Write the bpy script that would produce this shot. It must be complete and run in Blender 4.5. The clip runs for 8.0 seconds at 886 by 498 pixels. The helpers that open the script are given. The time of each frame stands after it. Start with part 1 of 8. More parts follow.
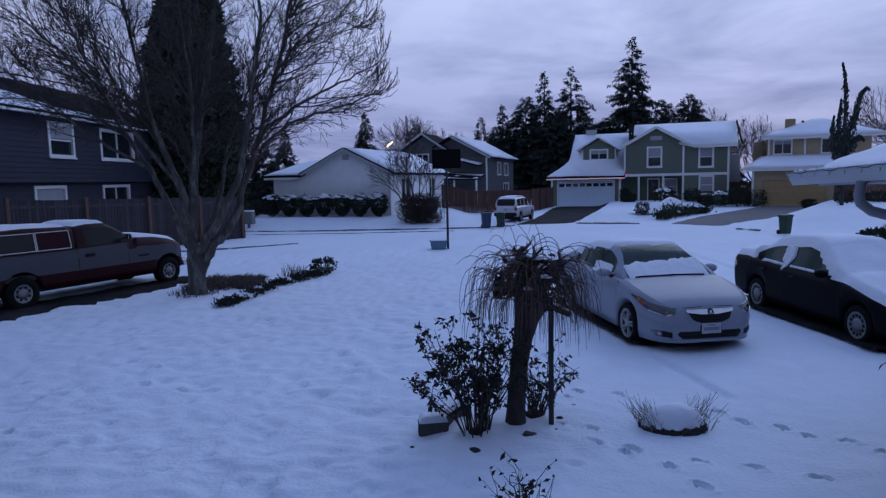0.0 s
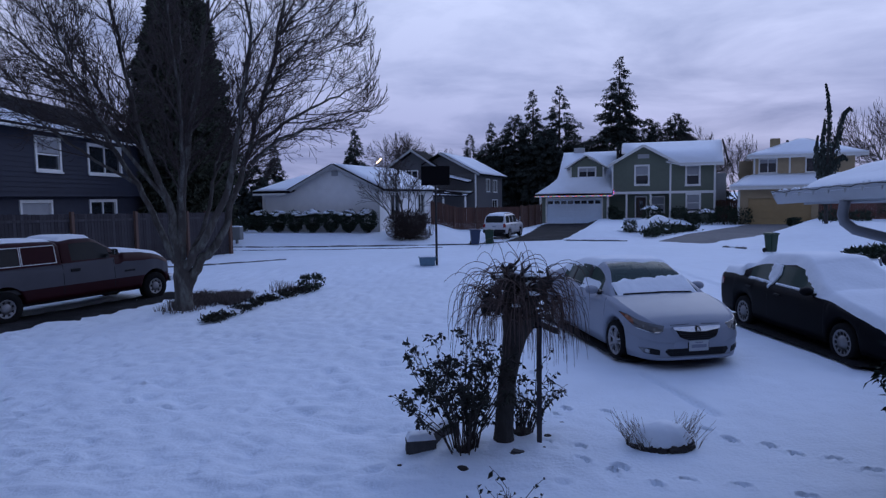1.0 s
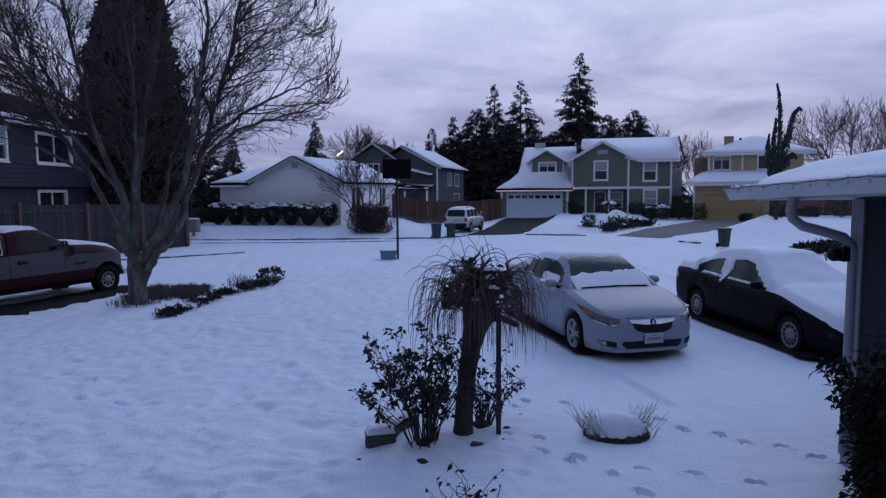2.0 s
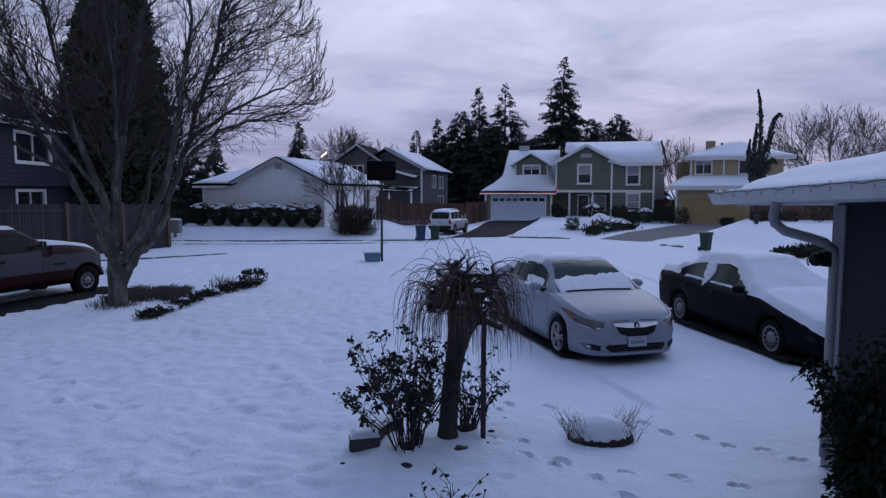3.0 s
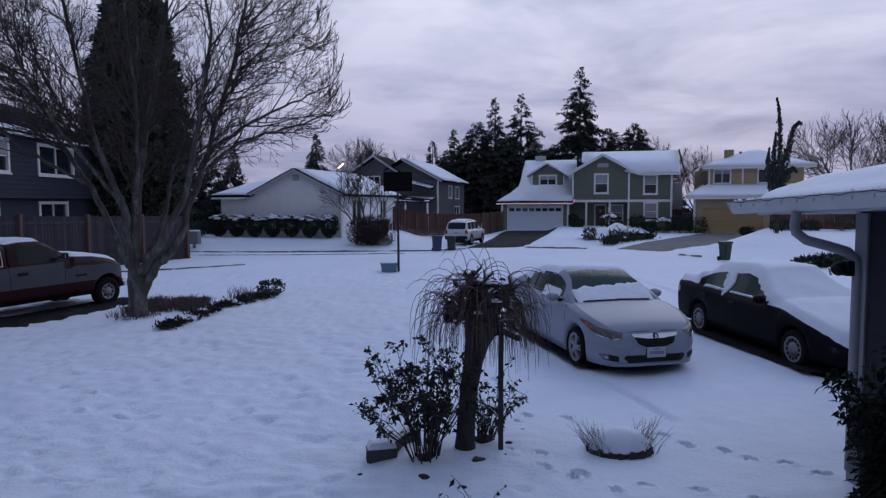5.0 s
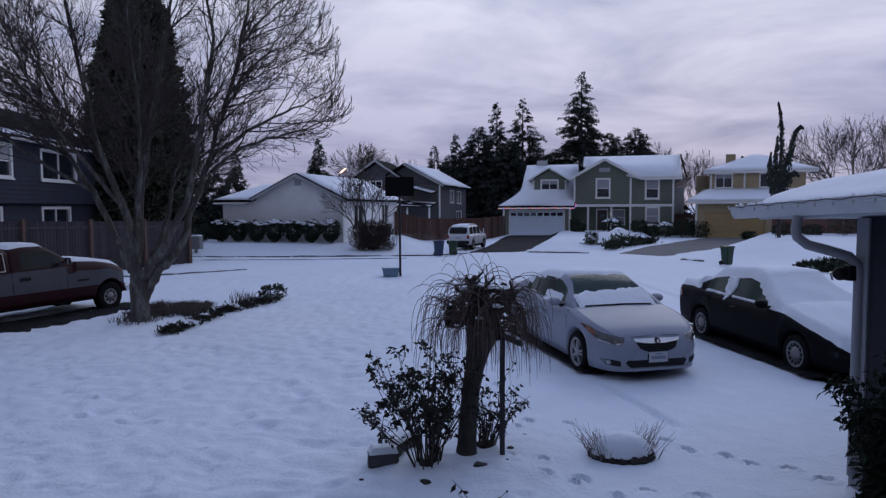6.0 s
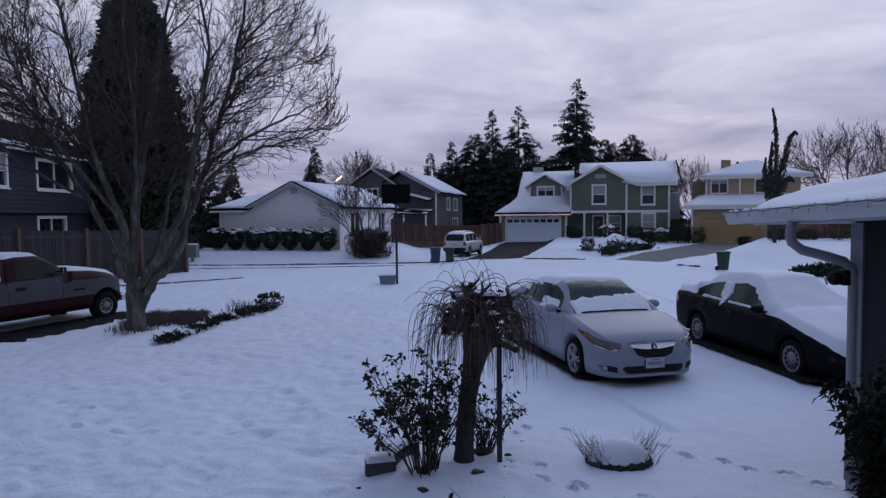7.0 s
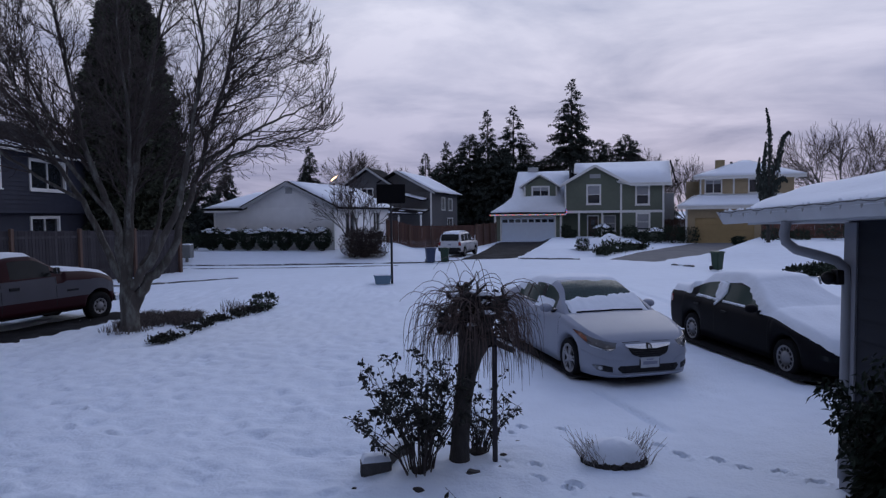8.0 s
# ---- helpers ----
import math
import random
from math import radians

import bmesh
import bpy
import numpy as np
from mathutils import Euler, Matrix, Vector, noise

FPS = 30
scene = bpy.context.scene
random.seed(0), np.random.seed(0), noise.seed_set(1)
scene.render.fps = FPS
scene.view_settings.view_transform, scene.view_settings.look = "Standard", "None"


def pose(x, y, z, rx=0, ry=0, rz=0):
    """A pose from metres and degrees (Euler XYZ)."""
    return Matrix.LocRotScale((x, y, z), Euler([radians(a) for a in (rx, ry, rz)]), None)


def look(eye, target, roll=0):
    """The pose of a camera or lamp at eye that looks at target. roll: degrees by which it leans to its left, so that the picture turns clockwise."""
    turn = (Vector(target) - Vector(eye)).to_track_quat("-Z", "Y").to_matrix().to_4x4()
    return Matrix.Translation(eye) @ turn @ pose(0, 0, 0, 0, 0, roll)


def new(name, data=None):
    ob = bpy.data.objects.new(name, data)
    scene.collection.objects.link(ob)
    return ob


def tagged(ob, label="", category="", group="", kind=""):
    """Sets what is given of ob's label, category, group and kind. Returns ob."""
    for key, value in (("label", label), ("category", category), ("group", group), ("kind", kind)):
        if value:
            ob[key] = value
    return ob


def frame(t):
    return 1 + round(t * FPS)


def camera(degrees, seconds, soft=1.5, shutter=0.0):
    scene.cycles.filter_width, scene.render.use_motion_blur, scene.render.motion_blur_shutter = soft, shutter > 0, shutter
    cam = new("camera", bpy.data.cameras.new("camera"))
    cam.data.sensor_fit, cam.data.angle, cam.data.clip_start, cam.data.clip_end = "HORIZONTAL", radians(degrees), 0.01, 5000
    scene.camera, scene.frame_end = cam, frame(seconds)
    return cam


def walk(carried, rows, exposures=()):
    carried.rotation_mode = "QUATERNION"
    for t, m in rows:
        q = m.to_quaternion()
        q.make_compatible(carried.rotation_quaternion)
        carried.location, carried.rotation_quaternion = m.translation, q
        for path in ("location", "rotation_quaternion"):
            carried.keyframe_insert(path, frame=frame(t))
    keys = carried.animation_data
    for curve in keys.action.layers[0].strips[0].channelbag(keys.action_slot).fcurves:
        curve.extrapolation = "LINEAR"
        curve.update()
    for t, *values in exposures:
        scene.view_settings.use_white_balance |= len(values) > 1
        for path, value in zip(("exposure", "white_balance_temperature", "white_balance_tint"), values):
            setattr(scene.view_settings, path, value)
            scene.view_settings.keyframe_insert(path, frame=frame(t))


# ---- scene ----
# ---- camera and walk: seconds, x, y, z, yaw, pitch, roll ----
cam = camera(67.78, 8.0, soft=1.35)
PATH = [
    (0.0, 0.006, -0.023, 2.609, 0.01, -5.99, 1.24),
    (0.5, 0.008, -0.033, 2.615, -0.54, -5.13, 0.98),
    (1.0, 0.010, -0.025, 2.611, -0.93, -4.58, 0.91),
    (1.5, 0.015, -0.021, 2.608, -1.80, -4.73, 0.74),
    (2.0, 0.019, -0.028, 2.612, -4.25, -5.17, 0.40),
    (2.2, 0.018, -0.020, 2.612, -5.36, -5.35, 0.30),
    (3.5, -0.001, -0.001, 2.622, -5.57, -4.51, -0.09),
    (4.0, -0.000, 0.000, 2.620, -5.20, -4.13, 0.01),
    (4.5, -0.000, 0.001, 2.616, -4.58, -4.17, 0.15),
    (6.0, 0.005, -0.010, 2.621, -4.06, -3.68, 0.30),
    (6.5, 0.007, -0.015, 2.621, -4.25, -3.47, 0.40),
    (7.0, 0.011, -0.021, 2.624, -4.36, -3.07, 0.63),
    (7.5, 0.009, -0.026, 2.625, -4.50, -2.80, 0.76),
    (8.0, 0.007, -0.020, 2.622, -4.80, -3.07, 0.65),
]
EXPOSURES = [(0.0, -0.34, 5050, 7), (1.0, -0.24, 5200, 7), (2.0, -0.17, 5520, 6), (4.0, -0.13, 5870, 5), (6.0, -0.14, 6050, 5), (8.0, -0.14, 6150, 5)]
walk(cam, [(t, pose(x, y, z, 90 + p, r, w)) for t, x, y, z, w, p, r in PATH], EXPOSURES)

# ---- world: overcast dusk sky ----
def link(nt, a, b):
    nt.links.new(a, b)


def make_world():
    w = bpy.data.worlds.new("dusk_sky")
    scene.world = w
    w.use_nodes = True
    nt = w.node_tree
    nt.nodes.clear()
    nd = nt.nodes.new
    out, bg = nd("ShaderNodeOutputWorld"), nd("ShaderNodeBackground")
    sky = nd("ShaderNodeTexSky")
    sky.sky_type, sky.sun_disc = "NISHITA", False
    sky.sun_elevation, sky.sun_rotation = radians(12), radians(25)
    tc, sep = nd("ShaderNodeTexCoord"), nd("ShaderNodeSeparateXYZ")
    link(nt, tc.outputs["Generated"], sep.inputs[0])
    # cloud deck: streets of cloud seen flat from below
    add = nd("ShaderNodeMath"); add.operation = "ADD"; add.inputs[1].default_value = 0.16
    link(nt, sep.outputs["Z"], add.inputs[0])
    px = nd("ShaderNodeMath"); px.operation = "DIVIDE"
    py = nd("ShaderNodeMath"); py.operation = "DIVIDE"
    link(nt, sep.outputs["X"], px.inputs[0]); link(nt, add.outputs[0], px.inputs[1])
    link(nt, sep.outputs["Y"], py.inputs[0]); link(nt, add.outputs[0], py.inputs[1])
    comb = nd("ShaderNodeCombineXYZ")
    link(nt, px.outputs[0], comb.inputs[0]); link(nt, py.outputs[0], comb.inputs[1])
    mp = nd("ShaderNodeMapping"); mp.inputs["Scale"].default_value = (1.0, 1.2, 1.0); mp.inputs["Rotation"].default_value = (0, 0, radians(24))
    link(nt, comb.outputs[0], mp.inputs["Vector"])
    n1 = nd("ShaderNodeTexNoise"); n1.inputs["Scale"].default_value = 0.95; n1.inputs["Detail"].default_value = 9; n1.inputs["Roughness"].default_value = 0.55; n1.inputs["Distortion"].default_value = 0.35
    link(nt, mp.outputs[0], n1.inputs["Vector"])
    clouds = nd("ShaderNodeValToRGB")
    cr = clouds.color_ramp
    cr.elements[0].position, cr.elements[0].color = 0.34, SKY_DARK
    cr.elements[1].position, cr.elements[1].color = 0.60, SKY_LIGHT
    link(nt, n1.outputs["Fac"], clouds.inputs[0])
    # the deck is brightest low in the south, and sinks to blue overhead and behind
    hz = nd("ShaderNodeValToRGB")
    h = hz.color_ramp
    h.elements[0].position, h.elements[0].color = 0.0, SKY_HORIZON
    h.elements[1].position, h.elements[1].color = 1.0, SKY_ZENITH
    e = h.elements.new(0.10); e.color = SKY_LOW
    e = h.elements.new(0.30); e.color = SKY_MID
    link(nt, sep.outputs["Z"], hz.inputs[0])
    mul = nd("ShaderNodeMixRGB"); mul.blend_type = "MULTIPLY"; mul.inputs[0].default_value = 1.0
    link(nt, clouds.outputs[0], mul.inputs[1]); link(nt, hz.outputs[0], mul.inputs[2])
    # glow side of the dusk
    dot = nd("ShaderNodeVectorMath"); dot.operation = "DOT_PRODUCT"; dot.inputs[1].default_value = (0.42, 0.90, 0.1)
    link(nt, tc.outputs["Generated"], dot.inputs[0])
    gl = nd("ShaderNodeMapRange"); gl.inputs["From Min"].default_value = -1; gl.inputs["From Max"].default_value = 1; gl.inputs["To Min"].default_value = SKY_BACK; gl.inputs["To Max"].default_value = 1.0
    link(nt, dot.outputs["Value"], gl.inputs["Value"])
    sc = nd("ShaderNodeVectorMath"); sc.operation = "SCALE"
    link(nt, mul.outputs[0], sc.inputs[0]); link(nt, gl.outputs[0], sc.inputs["Scale"])
    ns = nd("ShaderNodeVectorMath"); ns.operation = "SCALE"; ns.inputs["Scale"].default_value = 0.0015
    link(nt, sky.outputs[0], ns.inputs[0])
    tot = nd("ShaderNodeVectorMath"); tot.operation = "ADD"
    link(nt, sc.outputs[0], tot.inputs[0]); link(nt, ns.outputs[0], tot.inputs[1])
    link(nt, tot.outputs[0], bg.inputs["Color"])
    bg.inputs["Strength"].default_value = SKY_STRENGTH
    link(nt, bg.outputs[0], out.inputs["Surface"])


SKY_STRENGTH = 1.0
SKY_DARK, SKY_LIGHT = (0.58, 0.62, 0.73, 1), (1.16, 1.14, 1.14, 1)
SKY_HORIZON, SKY_LOW = (0.41, 0.38, 0.52, 1), (0.515, 0.48, 0.635, 1)
SKY_MID, SKY_ZENITH = (0.765, 0.735, 0.86, 1), (0.38, 0.475, 0.83, 1)
SKY_BACK = 0.45
make_world()

# faint direction from the bright part of the cloud deck
sun = new("sun", bpy.data.lights.new("sun", "SUN"))
sun.data.energy, sun.data.angle, sun.data.color = 0.35, radians(35), (1.0, 0.95, 1.0)
sun.matrix_world = look((22, 45, 30), (0, 0, 0))


# ---- materials ----
def mat(name, color, rough=0.6, metal=0.0, vary=0.25, scale=6.0, bump=0.15, bscale=None, stain=None, stain_scale=1.2, stain_lo=0.5, stain_hi=0.7, spec=0.5, per_piece=0.0, per_island=0.0, coat=0.0, stretch=(1, 1, 1), bdist=0.02):
    m = bpy.data.materials.new(name)
    m.use_nodes = True
    nt = m.node_tree
    b = nt.nodes["Principled BSDF"]
    nd = nt.nodes.new
    b.inputs["Roughness"].default_value = rough
    b.inputs["Metallic"].default_value = metal
    b.inputs["Specular IOR Level"].default_value = spec
    b.inputs["Coat Weight"].default_value = coat
    tc, mp = nd("ShaderNodeTexCoord"), nd("ShaderNodeMapping")
    mp.inputs["Scale"].default_value = stretch
    link(nt, tc.outputs["Object"], mp.inputs["Vector"])
    n1 = nd("ShaderNodeTexNoise"); n1.inputs["Scale"].default_value = scale; n1.inputs["Detail"].default_value = 5
    link(nt, mp.outputs[0], n1.inputs["Vector"])
    n2 = nd("ShaderNodeTexNoise"); n2.inputs["Scale"].default_value = scale * 0.13; n2.inputs["Detail"].default_value = 3
    link(nt, mp.outputs[0], n2.inputs["Vector"])
    ad = nd("ShaderNodeMath"); ad.operation = "ADD"
    link(nt, n1.outputs["Fac"], ad.inputs[0]); link(nt, n2.outputs["Fac"], ad.inputs[1])
    mr = nd("ShaderNodeMapRange"); mr.inputs["From Min"].default_value = 0.6; mr.inputs["From Max"].default_value = 1.4
    mr.inputs["To Min"].default_value = 1 - vary; mr.inputs["To Max"].default_value = 1 + vary
    link(nt, ad.outputs[0], mr.inputs["Value"])
    val = mr.outputs[0]
    for amount, node, sock in ((per_piece, "ShaderNodeObjectInfo", "Random"), (per_island, "ShaderNodeNewGeometry", "Random Per Island")):
        if amount:
            info = nd(node)
            r2 = nd("ShaderNodeMapRange"); r2.inputs["To Min"].default_value = 1 - amount; r2.inputs["To Max"].default_value = 1 + amount
            link(nt, info.outputs[sock], r2.inputs["Value"])
            mm = nd("ShaderNodeMath"); mm.operation = "MULTIPLY"
            link(nt, val, mm.inputs[0]); link(nt, r2.outputs[0], mm.inputs[1])
            val = mm.outputs[0]
    sc = nd("ShaderNodeVectorMath"); sc.operation = "SCALE"; sc.inputs[0].default_value = color
    link(nt, val, sc.inputs["Scale"])
    col = sc.outputs[0]
    if stain:
        n3 = nd("ShaderNodeTexNoise"); n3.inputs["Scale"].default_value = stain_scale; n3.inputs["Detail"].default_value = 8; n3.inputs["Roughness"].default_value = 0.65
        link(nt, mp.outputs[0], n3.inputs["Vector"])
        r3 = nd("ShaderNodeMapRange"); r3.inputs["From Min"].default_value = stain_lo; r3.inputs["From Max"].default_value = stain_hi
        link(nt, n3.outputs["Fac"], r3.inputs["Value"])
        mx = nd("ShaderNodeMixRGB"); mx.inputs[2].default_value = (*stain, 1)
        link(nt, r3.outputs[0], mx.inputs[0]); link(nt, col, mx.inputs[1])
        col = mx.outputs[0]
    link(nt, col, b.inputs["Base Color"])
    if bump:
        nb = nd("ShaderNodeTexNoise"); nb.inputs["Scale"].default_value = bscale or scale * 4; nb.inputs["Detail"].default_value = 6
        link(nt, mp.outputs[0], nb.inputs["Vector"])
        bp = nd("ShaderNodeBump"); bp.inputs["Strength"].default_value = bump; bp.inputs["Distance"].default_value = bdist
        link(nt, nb.outputs["Fac"], bp.inputs["Height"])
        link(nt, bp.outputs[0], b.inputs["Normal"])
    return m


def glass_mat(name, tint, gloss=0.03):
    m = bpy.data.materials.new(name)
    m.use_nodes = True
    nt = m.node_tree
    nt.nodes.clear()
    nd = nt.nodes.new
    out, mix, tr, gs, fr = nd("ShaderNodeOutputMaterial"), nd("ShaderNodeMixShader"), nd("ShaderNodeBsdfTransparent"), nd("ShaderNodeBsdfGlossy"), nd("ShaderNodeFresnel")
    tr.inputs[0].default_value = (*tint, 1)
    gs.inputs["Roughness"].default_value = gloss
    fr.inputs[0].default_value = 1.33
    link(nt, fr.outputs[0], mix.inputs[0]); link(nt, tr.outputs[0], mix.inputs[1]); link(nt, gs.outputs[0], mix.inputs[2])
    link(nt, mix.outputs[0], out.inputs[0])
    return m


def tinted_glass(name, tint, film, cover):
    """Car glass: clear tint under a thin misted film, with a soft gloss."""
    m = glass_mat(name, tint, 0.16)
    nt = m.node_tree
    nd = nt.nodes.new
    mix = next(n for n in nt.nodes if n.bl_idname == "ShaderNodeMixShader")
    tr = next(n for n in nt.nodes if n.bl_idname == "ShaderNodeBsdfTransparent")
    df, m2 = nd("ShaderNodeBsdfDiffuse"), nd("ShaderNodeMixShader")
    df.inputs[0].default_value = (*film, 1)
    m2.inputs[0].default_value = cover
    link(nt, tr.outputs[0], m2.inputs[1]); link(nt, df.outputs[0], m2.inputs[2])
    link(nt, m2.outputs[0], mix.inputs[1])
    return m


def glow_mat(name, color, strength):
    m = bpy.data.materials.new(name)
    m.use_nodes = True
    b = m.node_tree.nodes["Principled BSDF"]
    b.inputs["Base Color"].default_value = (*color, 1)
    b.inputs["Emission Color"].default_value = (*color, 1)
    b.inputs["Emission Strength"].default_value = strength
    return m


SNOW = mat("snow", (0.785, 0.84, 0.915), rough=0.75, vary=0.05, scale=2.2, bump=0.5, bscale=22.0, bdist=0.025, spec=0.2)
SNOW_CLEAN = mat("snow_lying", (0.82, 0.86, 0.92), rough=0.7, vary=0.04, scale=3, bump=0.25, bscale=14, bdist=0.03, spec=0.25)
ASPHALT = mat("wet_asphalt", (0.015, 0.015, 0.017), spec=0.1, rough=0.85, vary=0.3, scale=9, bump=0.3, bscale=60, stain=(0.045, 0.045, 0.05), stain_scale=0.7)
CONCRETE = mat("wet_concrete", (0.15, 0.15, 0.155), spec=0.2, rough=0.8, vary=0.2, scale=5, bump=0.2, bscale=50, stain=(0.11, 0.11, 0.12), stain_scale=0.5)
KERB = mat("dark_wet_kerb", (0.12, 0.12, 0.12), rough=0.6, vary=0.4, scale=4, stain=(0.7, 0.74, 0.8), stain_scale=1.2, stain_lo=0.55, stain_hi=0.62)
GREEN = mat("sage_green_siding", (0.125, 0.145, 0.11), rough=0.65, vary=0.12, scale=3, bump=0.1)
OLIVE = mat("olive_siding", (0.10, 0.125, 0.09), rough=0.65, vary=0.12, scale=3, bump=0.1)
YELLOW = mat("ochre_siding", (0.37, 0.295, 0.18), rough=0.65, vary=0.12, scale=3, bump=0.1)
YELLOWDOOR = mat("ochre_door_paint", (0.37, 0.27, 0.125), rough=0.55, vary=0.1, scale=3, bump=0.05)
OFFWHITE = mat("pale_grey_siding", (0.80, 0.80, 0.80), rough=0.65, vary=0.08, scale=2, bump=0.1)
GREYBLUE = mat("slate_siding", (0.036, 0.039, 0.056), spec=0.2, rough=0.75, vary=0.12, scale=2.5, bump=0.1)
NEARWALL = mat("blue_black_siding", (0.026, 0.029, 0.037), spec=0.15, rough=0.7, vary=0.15, scale=3, bump=0.15, bscale=30, stretch=(1, 0.3, 3))
GUTTER = mat("white_gutter_paint", (0.56, 0.58, 0.61), rough=0.5, vary=0.1, scale=5, bump=0.05)
PIPEGREY = mat("grey_pipe_paint", (0.25, 0.262, 0.295), rough=0.5, vary=0.1, scale=5, bump=0.05)
CHARCOAL = mat("charcoal_siding", (0.105, 0.106, 0.112), spec=0.25, rough=0.7, vary=0.12, scale=3, bump=0.1)
TRIM = mat("white_trim_paint", (0.72, 0.72, 0.70), rough=0.5, vary=0.06, scale=5, bump=0.05)
TRIMGREY = mat("grey_trim_paint", (0.36, 0.37, 0.38), rough=0.5, vary=0.08, scale=5, bump=0.05)
DOORWHITE = mat("pale_blue_door_paint", (0.60, 0.68, 0.78), rough=0.45, vary=0.05, scale=3, bump=0.05)
SHINGLE = mat("dark_shingles", (0.011, 0.0105, 0.012), spec=0.1, rough=0.9, vary=0.35, scale=6, bump=0.5, bscale=30)
DARKDOOR = mat("dark_stained_door", (0.05, 0.03, 0.025), rough=0.5, vary=0.3, scale=5)
PANE = mat("window_pane", (0.02, 0.024, 0.03), rough=0.06, vary=0.3, scale=1.0, bump=0.0, spec=0.8)
BLIND = mat("window_blind", (0.30, 0.31, 0.33), rough=0.6, vary=0.1, scale=3, bump=0.0)
BRICKCH = mat("chimney_cladding", (0.28, 0.22, 0.12), rough=0.8, vary=0.2, scale=8)
METALDARK = mat("dark_metal", (0.03, 0.03, 0.033), rough=0.45, metal=0.6, vary=0.2, scale=8)
FENCEGREY = mat("weathered_cedar", (0.052, 0.048, 0.053), spec=0.15, rough=0.9, vary=0.35, scale=5, stretch=(6, 6, 0.6), bump=0.3, per_piece=0.22)
FENCEBROWN = mat("brown_stained_cedar", (0.075, 0.036, 0.026), rough=0.8, vary=0.3, scale=5, stretch=(6, 6, 0.6), bump=0.3, per_piece=0.2)
POSTWOOD = mat("brown_post_wood", (0.10, 0.06, 0.045), rough=0.85, vary=0.3, scale=6, stretch=(5, 5, 0.6), bump=0.3)
BARK = mat("grey_bark", (0.055, 0.048, 0.043), rough=0.9, vary=0.35, scale=9, stretch=(1, 1, 0.35), bump=0.6, bscale=24, stain=(0.135, 0.138, 0.125), stain_scale=6, stain_lo=0.47, stain_hi=0.64)
TWIG = mat("twig_bark", (0.040, 0.030, 0.028), rough=0.9, vary=0.3, scale=9, bump=0.2)
DARKBARK = mat("dark_gnarled_bark", (0.044, 0.039, 0.036), rough=0.95, vary=0.4, scale=14, stretch=(1, 1, 0.5), bump=0.9, bscale=30, bdist=0.03)
SHOOT = mat("brown_shoots", (0.085, 0.058, 0.050), rough=0.7, vary=0.35, scale=20, bump=0.1, per_island=0.4)
LEAFDARK = mat("dark_winter_leaf", (0.026, 0.027, 0.021), spec=0.2, rough=0.7, vary=0.4, scale=12, bump=0.2, per_island=0.5)
LEAFGREEN = mat("evergreen_leaf", (0.012, 0.018, 0.011), spec=0.15, rough=0.6, vary=0.4, scale=10, bump=0.2, per_island=0.5)
NEEDLE = mat("dark_conifer_needles", (0.050, 0.060, 0.053), rough=0.9, vary=0.4, scale=2, bump=0.0, per_island=0.5, spec=0.2)
CEDAR = mat("cedar_foliage", (0.064, 0.071, 0.051), rough=0.9, vary=0.4, scale=2, bump=0.0, per_island=0.6, spec=0.2)
HEDGE = mat("hedge_foliage", (0.034, 0.046, 0.031), rough=0.8, vary=0.4, scale=4, bump=0.0, per_island=0.5, spec=0.2)
DRYGRASS = mat("dry_stalks", (0.24, 0.215, 0.20), rough=0.9, vary=0.3, scale=8, bump=0.0, per_island=0.4)
HEATHER = mat("winter_heather", (0.085, 0.070, 0.066), rough=0.9, vary=0.3, scale=8, bump=0.0, per_island=0.5)
SOIL = mat("dark_wet_soil", (0.03, 0.025, 0.022), rough=0.9, vary=0.4, scale=12, bump=0.8, bscale=25)
STONE = mat("grey_edging_stone", (0.075, 0.072, 0.072), rough=0.85, vary=0.25, scale=9, bump=0.5)
SILVER = mat("silver_car_paint", (0.275, 0.297, 0.358), rough=0.34, metal=0.0, spec=0.22, vary=0.06, scale=3, bump=0.0, coat=0.0, stain=(0.29, 0.312, 0.37), stain_scale=2.2, stain_lo=0.5, stain_hi=0.75)
BLACKCAR = mat("black_car_paint", (0.006, 0.006, 0.008), rough=0.5, vary=0.2, scale=3, bump=0.0, spec=0.06)
MAROON = mat("maroon_truck_paint", (0.026, 0.005, 0.008), rough=0.5, vary=0.15, scale=3, bump=0.0, spec=0.15)
TRUCKGREY = mat("silver_truck_paint", (0.070, 0.071, 0.086), rough=0.5, metal=0.2, vary=0.1, scale=3, bump=0.0, spec=0.25)
SUVWHITE = mat("white_suv_paint", (0.52, 0.53, 0.56), rough=0.35, vary=0.05, scale=3, bump=0.0, coat=0.5)
RUBBER = mat("tyre_rubber", (0.011, 0.011, 0.012), spec=0.12, rough=0.9, vary=0.3, scale=14, bump=0.3)
PLASTIC = mat("black_plastic", (0.013, 0.013, 0.015), spec=0.18, rough=0.55, vary=0.2, scale=10, bump=0.1)
CHROME = mat("chrome", (0.60, 0.61, 0.63), rough=0.14, metal=1.0, vary=0.04, scale=6, bump=0.0)
ALLOY = mat("alloy_wheel", (0.30, 0.30, 0.32), rough=0.4, metal=0.2, vary=0.1, scale=9, bump=0.0)
HUBCAP = mat("silver_hubcap", (0.22, 0.22, 0.235), rough=0.45, metal=0.4, vary=0.15, scale=9, bump=0.0)
LENS_CLEAR = mat("headlamp_lens", (0.30, 0.31, 0.33), rough=0.1, metal=0.3, vary=0.3, scale=10, bump=0.0, coat=1.0)
LENS_DARK = mat("headlamp_housing", (0.05, 0.05, 0.055), rough=0.15, vary=0.2, scale=10, bump=0.0, coat=1.0)
